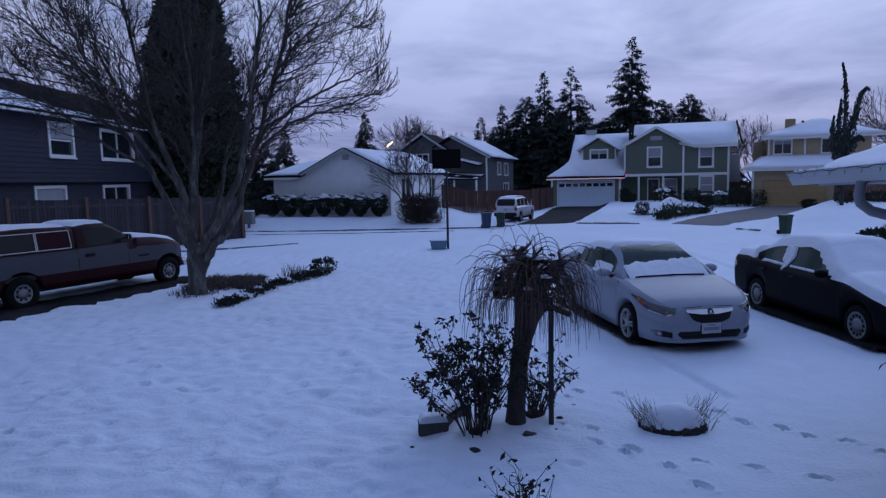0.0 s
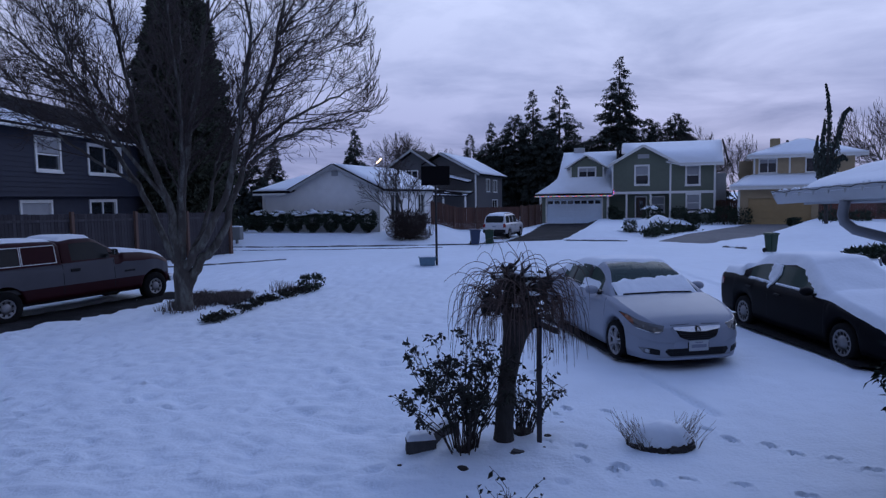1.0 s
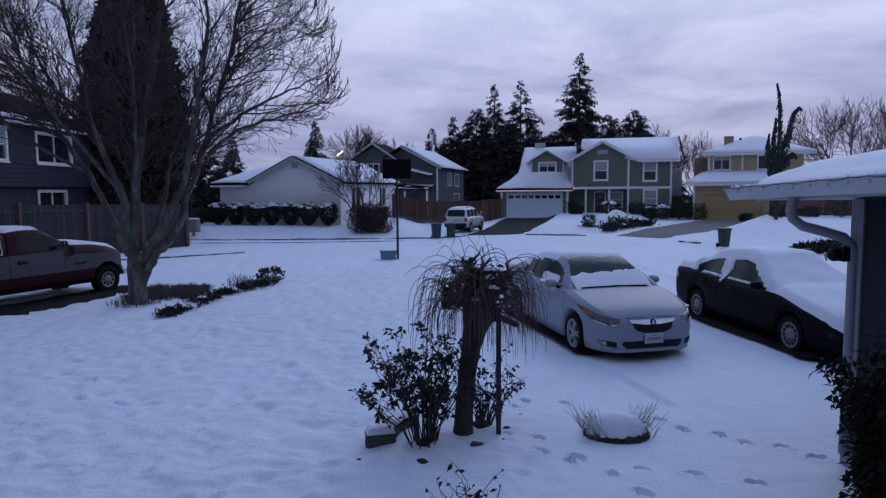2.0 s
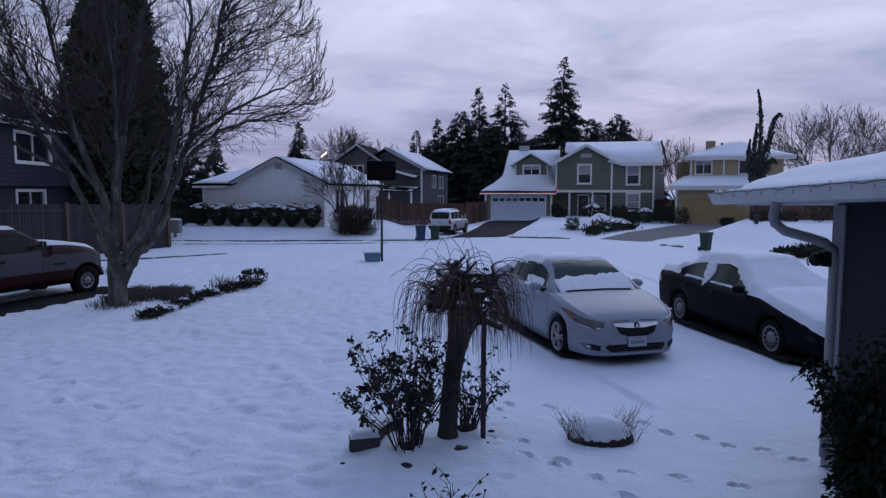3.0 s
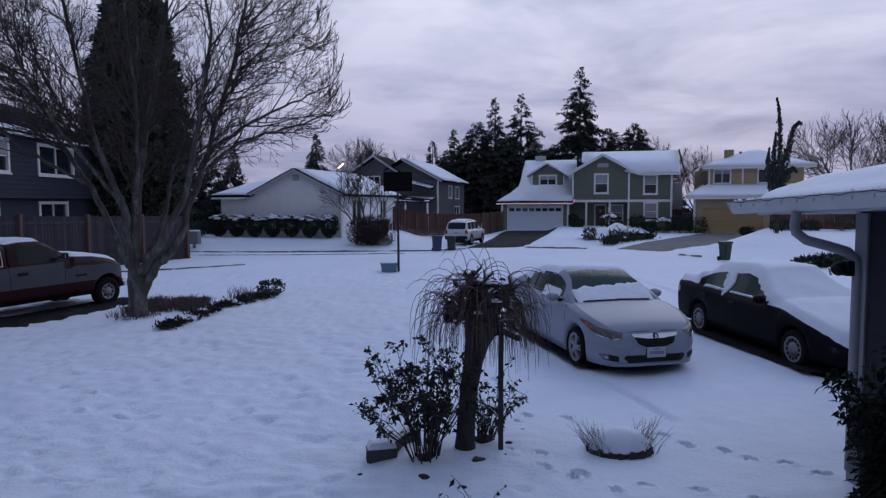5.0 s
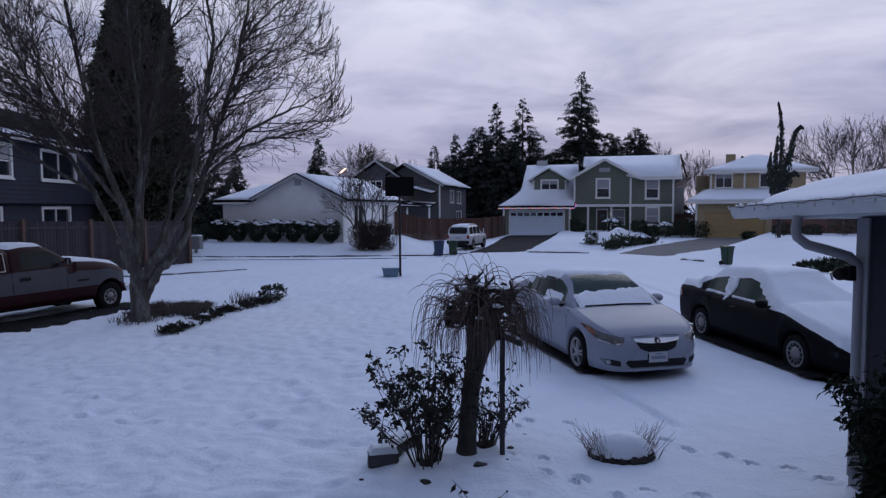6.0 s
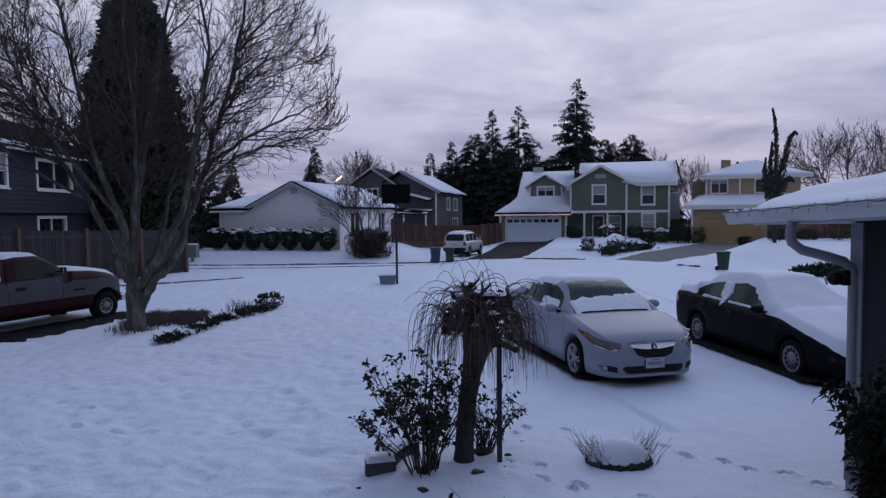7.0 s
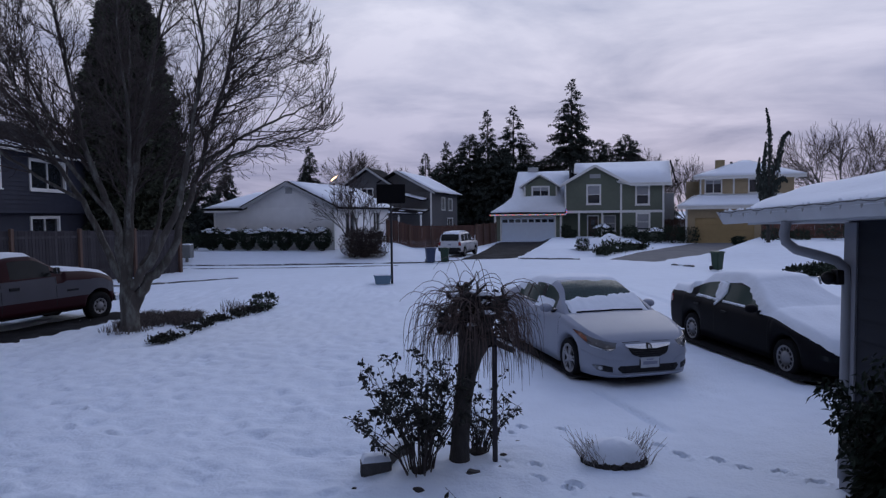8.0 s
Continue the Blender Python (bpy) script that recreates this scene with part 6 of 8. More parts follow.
    snow_on(tr, -3.2, -0.7, -.84, .84, lambda x, y: 0.05 * min(1, (.77 - abs(y)) / .12, (x + 3.15) / .1, (-0.72 - x) / .1) + .012 * n2(x, y, 3), step=0.05, parent=car, label="snow on the bed cap")
    snow_on(tr, 0.95, 2.45, -.95, .95, lambda x, y: 0.065 * min(1, (.86 - abs(y)) / .12, (x - .98) / .08, (2.32 - x) / .15) + .012 * n2(x, y, 3), step=0.045, parent=car, label="snow on the truck's bonnet")
    return car


pickup_truck()


SUV_DIMS = dict(glass=SMOKED, front_axle=1.35, rear_axle=-1.35, R=0.36, rim=0.22, rim_mat=HUBCAP, spokes=6, style="cap", dark=True,
    hw=[(-2.25, .74), (-2.18, .86), (-1.5, .90), (0, .91), (1.4, .91), (1.9, .87), (2.2, .76), (2.3, .6)],
    zt=[(-2.25, .95), (-2.20, 1.08), (-1.0, 1.08), (0.6, 1.06), (0.95, 1.08), (1.5, 1.04), (2.0, .98), (2.2, .86), (2.3, .66)],
    sill=[(-2.25, .42), (-2.0, .36), (2.0, .34), (2.3, .4)],
    zr=[(-2.2, 1.10), (-2.12, 1.40), (-1.95, 1.62), (-1.5, 1.70), (-0.2, 1.73), (0.2, 1.69), (0.95, 1.09)],
    hr=[(-2.2, .74), (-1.8, .68), (0.2, .68), (0.95, .76)], screen=(0.24, 0.93), rear=(-2.17, -1.97), side_glass=[(-1.85, -1.15), (-1.05, -0.35), (-0.25, 0.55)],
    seams=(0.9, -0.3, -1.1), handles=(-1.0, -0.2), mirror=0.6)


def white_suv():
    car, tr, body = sedan("suv", pose(4.45, 41.0, 0.02, 0, 0, 66), "white suv with snow on its roof parked by the road", SUVWHITE, SUV_DIMS, 0.85)
    for s in (-1, 1):
        part("tail_lamp", conform(tr, [(s * .66, .80), (s * .66, 1.06), (s * .84, 1.06), (s * .84, .80)], (1, 0, 0), 0.012, 0.05), REDLENS, car)
        part("roof_rail", B(-1.7, 0.1, s * .60 - .02, s * .60 + .02, 1.735, 1.775, .008), METALDARK, car)
    part("tailgate_glass", conform(tr, [(-.62, 1.14), (.62, 1.14), (.55, 1.50), (-.55, 1.50)], (1, 0, 0), 0.008, 0.06), SMOKED, car)
    part("rear_bumper", B(-2.34, -2.15, -.82, .82, .42, .66, .04), PLASTIC, car)
    pl = part("licence_plate", B(-2.275, -2.262, -.16, .16, .80, .93, .003), PLATE, car)
    part("plate_bar", B(-2.278, -2.2752, -.12, .12, .84, .89), PLATEBAR, pl)
    snow_on(tr, -2.05, 0.3, -.68, .68, lambda x, y: 0.06 * min(1, (.62 - abs(y)) / .12, (x + 2.0) / .1, (0.25 - x) / .1) + .02 * noise.noise(Vector((x * 3, y * 3, 1))), step=0.06, parent=car, label="patchy snow on the suv roof")
    snow_on(tr, 0.9, 2.2, -.8, .8, lambda x, y: 0.05 * min(1, (.74 - abs(y)) / .12, (x - 0.95) / .1, (2.1 - x) / .1), step=0.06, parent=car, label="snow on the bonnet")
    return car


white_suv()


# ---- plants ----
def grow(t, twigs, p, d, length, r, level, rr, spread, up, kids, gravity=0.0, rmin=0.0035, hull=None):
    """One limb with its side limbs. Thick wood goes to t, fine twigs to twigs."""
    n = 5 if level < 3 else 4
    pts, rad = [p.copy()], [r]
    q, dd = p.copy(), d.normalized()
    dirs = [dd.copy()]
    for i in range(n):
        dd = (dd + rv(0.16 if level < 3 else 0.22, rr) + Vector((0, 0, up * 0.12 - gravity * 0.1))).normalized()
        if hull and level > 0:
            e = q + dd * (length / n)
            c, rx, zu, zd = hull
            k = math.sqrt(((e.x - c.x) ** 2 + (e.y - c.y) ** 2) / rx ** 2 + ((e.z - c.z) / (zu if e.z > c.z else zd)) ** 2)
            if k > 1:
                length *= max(0.25, 1 - (k - 1) * 2.5)
                dd = (dd + Vector((0, 0, .35))).normalized()
        q = q + dd * (length / n)
        pts.append(q.copy())
        dirs.append(dd.copy())
        rad.append(max(rmin, r * (1 - 0.70 * (i + 1) / n)))
    tgt = t if level < 2 else twigs
    tgt.add(pts, rad, 8 if level == 0 else 6 if level == 1 else 4 if level == 2 else 3)
    if level >= len(kids):
        return
    m = kids[level]
    for i in range(m):
        lo = (0.40, 0.28, 0.18, 0.15)[min(level, 3)]
        f = lo + (1 - lo) * (i + rr.random() * 0.8) / m
        w = min(f * n, n - 0.01)
        k = int(w)
        base = pts[k].lerp(pts[k + 1], w - k)
        ax = dirs[k]
        perp = ax.cross(rv(1, rr)).normalized()
        cd = (ax + perp * spread * rr.uniform(0.6, 1.3)).normalized()
        cl = length * rr.uniform(0.46, 0.80) * (1.05 - 0.35 * f)
        cr = max(rmin, rad[k] * rr.uniform(0.45, 0.68))
        grow(t, twigs, base, cd, cl, cr, level + 1, rr, spread, up, kids, gravity, rmin, hull)


def bare_tree(name, place, stems, kids, label, seed, spread=0.75, up=0.9, bark=None, twig=None, base_r=0.0, gravity=0.0, rmin=0.0035, hull=None, trunk_h=0.75):
    o = thing(name, place, label, "tree")
    rr = random.Random(seed)
    t, tw = Tubes(), Tubes()
    if base_r:
        t.add([(0, 0, -0.15), (0, 0, 0.02), (0.01, 0, 0.18), (0.02, 0, trunk_h * .6), (0.03, 0.0, trunk_h)], [base_r * 1.35, base_r * 1.15, base_r, base_r * .95, base_r * .8], 14)
    for p, d, L, r in stems:
        grow(t, tw, Vector(p), Vector(d), L, r, 0, rr, spread, up, kids, gravity, rmin, hull)
    t.make("trunk", bark or BARK, o, "grey ridged trunk and limbs" if base_r else "", smooth=True)
    c = tw.make("crown", twig or TWIG, o)
    return o


def smooth_line(pts, n=5):
    """Points on a soft curve through a few control points."""
    pts = [Vector(p) for p in pts]
    out = []
    for i in range(len(pts) - 1):
        a, b = pts[i], pts[i + 1]
        ta = (b - pts[i - 1]) / 2 if i else b - a
        tb = (pts[i + 2] - a) / 2 if i + 2 < len(pts) else b - a
        for k in range(n):
            u = k / n
            out.append(a * (2 * u ** 3 - 3 * u * u + 1) + ta * (u ** 3 - 2 * u * u + u) + b * (3 * u * u - 2 * u ** 3) + tb * (u ** 3 - u * u))
    return out + [pts[-1]]


def yard_tree():
    """The many-stemmed tree by the planting bed: limbs first, then sprays of twigs along them."""
    x, y = -5.92, 15.55
    o = thing("bare_tree", pose(x, y, gz(x, y)), "bare deciduous tree with several grey stems and dense fine twigs", "tree")
    rr = random.Random(11)
    wood, twigs = Tubes(), Tubes()
    right = [(.105, [(.08, 0, .45), (.40, .05, 1.06), (.88, .1, 1.62), (1.17, .1, 2.41), (1.72, .2, 4.08), (2.23, .2, 5.6), (2.8, 0, 8.0)]),
             (.085, [(.08, -.04, .95), (.76, -.15, 1.9), (1.33, -.3, 3.05), (1.65, -.5, 4.46), (2.0, -.7, 6.26), (1.8, -.8, 7.8)]),
             (.040, [(1.68, .15, 3.40), (2.55, 0, 4.0), (3.7, -.2, 4.3), (4.7, -.4, 4.6)]),
             (.040, [(1.62, .2, 3.72), (2.6, .4, 4.46), (3.7, .7, 5.04), (4.4, .9, 5.42)])]
    upper = [(.034, [(1.98, .2, 4.85), (2.55, -.2, 5.36), (3.96, -.5, 5.94)]),
             (.034, [(2.08, .2, 5.2), (2.8, .6, 6.1), (4.0, 1.0, 6.8)]),
             (.030, [(2.45, .1, 6.35), (3.2, -.3, 7.0), (3.96, -.6, 7.45)]),
             (.050, [(.16, .12, 1.2), (.56, .5, 2.4), (.66, .7, 3.4), (1.27, 1.0, 5.1), (2.0, 1.2, 6.65)]),
             (.105, [(-.06, 0, .9), (.05, .1, 2.67), (.24, .2, 4.08), (.56, .4, 6.0), (.9, .5, 8.0)]),
             (.040, [(.12, .1, 2.9), (-.3, 1.2, 4.5), (-.5, 1.9, 6.5), (-.6, 2.2, 7.8)])]
    left = [(.090, [(-.05, .03, .9), (-.2, -.1, 2.41), (-.6, -.3, 3.7), (-.85, -.5, 5.36), (-1.17, -.6, 7.5)]),
            (.065, [(-.14, 0, 1.1), (-.85, .1, 2.67), (-1.68, .3, 3.95), (-2.6, .5, 5.75), (-3.1, .6, 7.15)]),
            (.036, [(-1.55, .27, 3.75), (-2.7, .2, 4.5), (-3.9, .1, 5.1)]),
            (.032, [(-2.15, .4, 4.9), (-3.3, -.4, 6.2), (-4.2, -.7, 6.9)]),
            (.042, [(-.25, -.12, 2.6), (-1.3, -.9, 4.4), (-1.9, -1.5, 6.3), (-2.3, -1.8, 7.6)]),
            (.042, [(.06, 0, 2.3), (.5, -1.0, 4.2), (.6, -1.6, 6.2), (.7, -1.9, 7.6)]),
            (.036, [(-.62, -.3, 3.6), (-1.7, -.2, 5.2), (-2.1, 0, 6.6), (-2.2, .2, 7.9)]),
            (.032, [(-1.0, .15, 2.95), (-2.2, -.5, 3.9), (-3.3, -.9, 4.9), (-4.1, -1.2, 5.7)])]
    wood.add([(0, 0, -.15), (0, 0, .02), (0, 0, .14), (.01, 0, .45), (.0, 0, .8), (-.03, .02, 1.15)], [.30, .235, .205, .20, .205, .12], 16)
    hull = (Vector((.05, 0, 4.9)), 4.5, 5.6, 2.0)
    for r, ctrl in right + upper + left:
        line = smooth_line(ctrl)
        line = [p + rv(.035, rr) if 0 < i < len(line) - 1 else p for i, p in enumerate(line)]
        n = len(line)
        rad = [max(.011, 1.3 * r * (1 - .84 * (i / (n - 1)) ** .9)) for i in range(n)]
        wood.add(line, rad, 9 if r > .06 else 7)
        for i in range(1, n):
            a, b = line[i - 1], line[i]
            if b.z < (2.9 if b.x > 0 else 3.6):
                continue
            k = (b - a).length * (3.3 if b.x > 0 else 4.3)
            for _ in range(int(k) + (rr.random() < k % 1)):
                f = rr.random()
                base, ax = a.lerp(b, f), (b - a).normalized()
                perp = ax.cross(rv(1, rr)).normalized()
                d = (ax + perp * rr.uniform(.45, 1.0) + Vector((base.x, base.y, 0)).normalized() * .25).normalized()
                L = rr.uniform(.7, 2.2) * (1.1 - .35 * i / n)
                grow(wood, twigs, base, d, L, min(.6 * rad[i], .022), 2, rr, .62, .40, (0, 0, 6, 4, 2), 0, .0046, hull)
        grow(wood, twigs, line[-1], line[-1] - line[-2], 1.1, .012, 2, rr, .62, .40, (0, 0, 6, 4, 2), 0, .0046, hull)
    wood.make("trunk", BARK, o, "grey ridged trunk and limbs", smooth=True)
    twigs.make("crown", TWIG, o, "fine dark twigs")
    return o


yard_tree()


def foliage(t, c, n, size, rr, squash=1.0):
    for _ in range(n):
        d = rv(1, rr)
        if d.length < 0.1:
            continue
        p = c + Vector((d.x, d.y, d.z * squash)) * size
        t.leaf(p, rv(1, rr), rv(1, rr), size * rr.uniform(0.5, 0.9), size * rr.uniform(0.3, 0.6))


def conifer(name, x, y, h, r, label, seed, whorl=0.55, droop=0.35, dens=1.0, gaps=0.15, base=0.06, power=0.85, m=None):
    """Trunk with whorls of drooping limbs that carry clumps of needles."""
    rr = random.Random(seed)
    o = thing(name, pose(x, y, gz(x, y)), label, "tree")
    tr, cr = Tubes(), Tubes()
    tr.add([(0, 0, -0.2), (0, 0, h * .5), (0, 0, h * .98)], [h * .017, h * .010, 0.02], 7)
    ph = rr.random() * 6.28
    for i in range(int(h * 13 * dens / (whorl + 0.25))):
        z = h * (base + (0.985 - base) * (i + rr.random()) / int(h * 13 * dens / (whorl + 0.25)))
        f = 1 - z / h
        a = rr.random() * 6.283
        lump = 1 + 0.30 * noise.noise(Vector((math.cos(a) * 1.2, math.sin(a) * 1.2, z * 0.9 + seed))) + 0.09 * math.sin(z * 3.6 / whorl + ph + a)
        if rr.random() < gaps:
            continue
        L = (r * f ** power * lump + 0.10) * rr.uniform(0.6, 1.05)
        d = Vector((math.cos(a), math.sin(a), 0))
        dr = droop * rr.uniform(0.5, 1.3)
        spine = lambda s: Vector((0, 0, z)) + d * L * s + Vector((0, 0, -dr * L * s * s + 0.22 * L * s))
        tr.add([spine(s) for s in (0, .5, 1.0)], [0.03 * f + .012, .015, .006], 3)
        m_ = max(2, int(L / 0.34))
        for k in range(m_):
            s = 0.25 + 0.75 * (k + 0.8) / m_
            c = spine(s)
            sz = (0.15 + 0.16 * (1 - s)) * (0.45 + 0.7 * min(1.0, f * 2.0)) * 1.5
            for _ in range(11):
                sd = d * rr.uniform(.1, 1) + Vector((-d.y, d.x, 0)) * rr.uniform(-1, 1) + Vector((0, 0, rr.uniform(-.9, .3)))
                cr.leaf(c + rv(sz * .5, rr), sd, Vector((rr.uniform(-.5, .5), rr.uniform(-.5, .5), 1)), sz * rr.uniform(1.0, 2.0), sz * rr.uniform(.4, .75))
    tr.make("trunk", TWIG, o)
    cr.make("crown", m or NEEDLE, o)
    return o


G = "tall conifers behind the houses"
tagged(conifer("conifer", 24.1, 85, 20.2, 7.4, "tall dark spruce with layered drooping limbs", 21, whorl=0.8, dens=1.3, gaps=0.16), group=G)
tagged(conifer("conifer", 16.6, 86, 16.8, 6.4, "open dark fir with gaps between limbs", 22, whorl=0.8, dens=1.1, gaps=0.25), group=G)
tagged(conifer("conifer", 12.9, 84, 16.0, 4.8, "narrow dark fir behind the houses", 23, whorl=0.6), group=G)
tagged(conifer("conifer", 8.0, 88, 12.4, 4.2, "narrow dark fir behind the houses", 24, whorl=0.6), group=G)
tagged(conifer("conifer", 4.9, 84, 10.4, 3.6, "small dark fir behind the houses", 25, whorl=0.6), group=G)
for i, (x, y, h, r) in enumerate(((10.3, 82, 12.6, 5.4), (13.6, 80, 11.0, 5.2), (6.7, 82, 9.0, 4.6), (17.5, 82, 10.0, 4.8), (20.5, 84, 10.0, 4.6), (28.8, 88, 12.6, 3.4), (26.8, 90, 12.0, 3.2), (32.4, 88, 13.3, 4.4), (34.3, 90, 12.7, 4.0), (30.5, 90, 12.3, 3.6))):
    tagged(conifer("conifer", x, y, h, r, "dense dark evergreen tree", 40 + i, whorl=0.5, dens=1.35, gaps=0.05, power=0.55, base=0.03), group=G)
conifer("conifer", -8.6, 75, 10.0, 3.4, "ragged dark spruce with drooping top", 61, droop=0.8, whorl=0.5)
conifer("conifer", 27.3, 63.5, 4.4, 2.3, "dark evergreen between the two houses", 63, whorl=0.45, dens=1.3, gaps=0.05, power=0.45, base=0.02)
conifer("conifer", -16.5, 70, 7.8, 2.8, "ragged dark spruce beyond the fence", 62, droop=0.7, whorl=0.5)


def columnar(name, x, y, h, prof, lean, label, seed, limbs, size, m):
    """Tall upright evergreen: rising limbs hung with flat sprays, with a ragged outline."""
    rr = random.Random(seed)
    o = thing(name, pose(x, y, gz(x, y)), label, "tree")
    tr, cr = Tubes(), Tubes()
    tr.add([(0, 0, -.2), (lean * .5, 0, h * .5), (lean, 0, h * .95)], [.26, .16, .03], 8)
    R = curve_of(prof)
    for i in range(limbs):
        z = h * (1 - rr.random() ** .72) * .98 + .3
        a = rr.random() * 6.283
        out = Vector((math.cos(a), math.sin(a), 0))
        reach = max(.18, R(z) * (1 + .20 * noise.noise(Vector((out.x * 1.7, out.y * 1.7, z * .55))) + rr.gauss(0, .09)))
        rise = rr.uniform(.35, .9) * min(1.0, reach)
        foot = Vector((lean * z / h, 0, z - rise * .8))
        tip = foot + out * reach + Vector((0, 0, rise))
        tr.add([foot, foot.lerp(tip, .5) - Vector((0, 0, .08 * reach)), tip], [.035, .022, .008], 3)
        for _ in range(int(16 + 20 * reach)):
            q = 1 - .62 * rr.random() ** 1.7
            p = foot.lerp(tip, q) + rv(.20 * (1.25 - q) + .07, rr)
            d = out * rr.uniform(.2, 1) + Vector((-out.y, out.x, 0)) * rr.uniform(-.8, .8) + Vector((0, 0, rr.uniform(-.7, .8)))
            cr.leaf(p, d, rv(1, rr), size * rr.uniform(.5, 1.3), size * rr.uniform(.22, .5))
    tr.make("trunk", TWIG, o)
    cr.make("crown", m, o)
    return o


columnar("cedar_tree", -14.35, 38.0, 15.6, [(0, 2.4), (4, 2.5), (6.7, 2.35), (9.5, 2.0), (12.2, 1.5), (13.6, 1.1), (14.9, .55), (15.6, .12)], .3, "tall dense dark columnar cedar behind the fence", 71, 1500, .40, CEDAR)
# darker evergreens behind the fence and the pale house
for i, (x, y, h, r) in enumerate(((-17.8, 52, 6.2, 2.4), (-14.8, 55, 5.0, 2.2), (-21, 50, 7.0, 2.6), (-12.2, 47, 3.6, 1.4), (-24.5, 46, 7.5, 2.8))):
    conifer("conifer", x, y, h, r, "dark evergreen beyond the fence", 80 + i, whorl=0.45, dens=1.3, gaps=0.05, power=0.5, base=0.02)

# distant bare trees
for i, (x, y, s) in enumerate(((44.4, 62, 1.12), (54.5, 62, 1.05), (34.1, 72, .93), (30.8, 78, 1.05), (-3.3, 74, .95), (0.5, 78, .8), (-20, 60, 1.1), (-28, 55, 1.2), (57, 60, 1.1))):
    rr = random.Random(200 + i)
    stems = [((0, 0, 1.2 * s), (math.cos(a) * w, math.sin(a) * w, 1), 5.6 * s, .10 * s) for a, w in ((k * 1.05 + rr.random(), rr.uniform(.3, 1.25)) for k in range(7))]
    bare_tree("bare_tree", pose(x, y, gz(x, y)), stems, (8, 7, 5), "bare grey-brown winter tree beyond the houses", 300 + i, spread=0.75, up=0.35, base_r=0.17 * s, rmin=0.014, trunk_h=1.4 * s, hull=(Vector((0, 0, 5.6 * s)), 2.3 if i == 2 else 5.2 * s, 3.9 * s, 4.0 * s))

# bare shrub tree before the pale house, and the rounded bush under it
bare_tree("bare_tree", pose(-1.75, 39.6, gz(-1.75, 39.6)), [((0, 0, 0.1), d, 2.9, .055) for d in ((-.8, 0, 1), (-.3, .3, 1), (.3, -.2, 1), (.8, .1, .9), (.1, .1, 1.2), (-.5, -.4, 1))], (6, 5, 3), "small bare spreading tree before the pale house", 91, spread=0.6, up=0.5, base_r=0.08, rmin=0.010)


def clump_bush(name, x, y, rx, ry, h, n, size, m, label, seed, cap=0.0, group="", stalks=0, base=0.0, vase=0.0):
    """Rounded bush of many small leaves, with stems inside and snow on top."""
    rr = random.Random(seed)
    o = thing(name, pose(x, y, gz(x, y)), label, "bush", group)
    cr, st = Tubes(), Tubes()
    for i in range(max(8, stalks)):
        a, f = rr.random() * 6.283, rr.uniform(.2, .9)
        p = Vector((math.cos(a) * rx * f, math.sin(a) * ry * f, base + (h - base) * rr.uniform(.5, 1.0)))
        st.add([Vector((p.x * .15, p.y * .15, -.05)), Vector((p.x * .6, p.y * .6, p.z * .55)), p], [.014, .01, .004], 4)
    for i in range(n):
        d = rv(1, rr)
        if d.length > 1 or d.length < .25:
            d = d.normalized() * rr.uniform(.6, 1)
        bulge = 1 + .25 * noise.noise(d * 2.2 + Vector((seed, 0, 0)))
        p = Vector((d.x * rx * bulge, d.y * ry * bulge, base + (h - base) * (.5 + .5 * d.z * bulge)))
        if vase:
            k = 1 - vase * max(0, 1 - (p.z - base) / ((h - base) * .62))
            p.x, p.y = p.x * k, p.y * k
        cr.leaf(p, d + rv(.8, rr), rv(1, rr), size * rr.uniform(.6, 1.4), size * rr.uniform(.35, .7))
    st.make("framework", TWIG, o)
    cr.make("foliage", m, o)
    if cap:
        v, f = [], []
        k, rings = 22, 6
        for j in range(rings + 1):
            q = j / rings
            for i in range(k):
                a = 6.283 * i / k
                w = q * (.70 + .34 * noise.noise(Vector((math.cos(a) * 1.5 + seed, math.sin(a) * 1.5, 0))))
                zz = h * (1 - .35 * w * w) + cap * (1 - q ** 3) - (.06 if j == rings else 0) + .05 * noise.noise(Vector((w * math.cos(a) * 4, w * math.sin(a) * 4, seed)))
                v.append((rx * w * math.cos(a), ry * w * math.sin(a), zz))
        for j in range(rings):
            for i in range(k):
                f.append((j * k + i, j * k + (i + 1) % k, (j + 1) * k + (i + 1) % k, (j + 1) * k + i))
        raw("snow", v, f, SNOW_CLEAN, o, "lumpy snow lying on the bush", smooth=True)
    return o


def snow_tufts(o, rx, ry, h, seed):
    """Uneven lumps of snow caught on the top of a bush."""
    rr = random.Random(seed)
    bm = bmesh.new()
    for i in range(rr.randint(12, 18)):
        a, f = rr.random() * 6.283, rr.random() ** .6 * .85
        r = rr.uniform(.08, .19)
        k = len(bm.verts)
        bmesh.ops.create_icosphere(bm, subdivisions=2, radius=1.0)
        bm.verts.ensure_lookup_table()
        c = Vector((rx * f * math.cos(a), ry * f * math.sin(a), h * (1 - .30 * f * f) - .01))
        for v in bm.verts[k:]:
            q = 1 + .35 * noise.noise(v.co * 1.6 + c * 3)
            v.co = c + Vector((v.co.x * r * q * 1.2, v.co.y * r * q, v.co.z * r * .40 * q))
    part("snow", bm, SNOW_CLEAN, o, "lumps of snow caught on the clipped top", smooth=True)


# clipped hedge balls along the pale house
for i in range(7):
    s = -7.88 + i * 1.24
    x, y = -3.27 + .951 * s - .309 * 0.9, 41.0 - .309 * s - .951 * 0.9
    ball = clump_bush("hedge_ball", x, y, .66, .60, 1.42 - .05 * (i * 5 % 3), 2100, .12, HEDGE, "dark clipped vase-shaped hedge plant capped with snow", 400 + i, cap=.0, group="hedge before the pale house", base=.04, vase=.48)
    snow_tufts(ball, .60, .56, 1.42 - .03 * (i % 3), 440 + i)
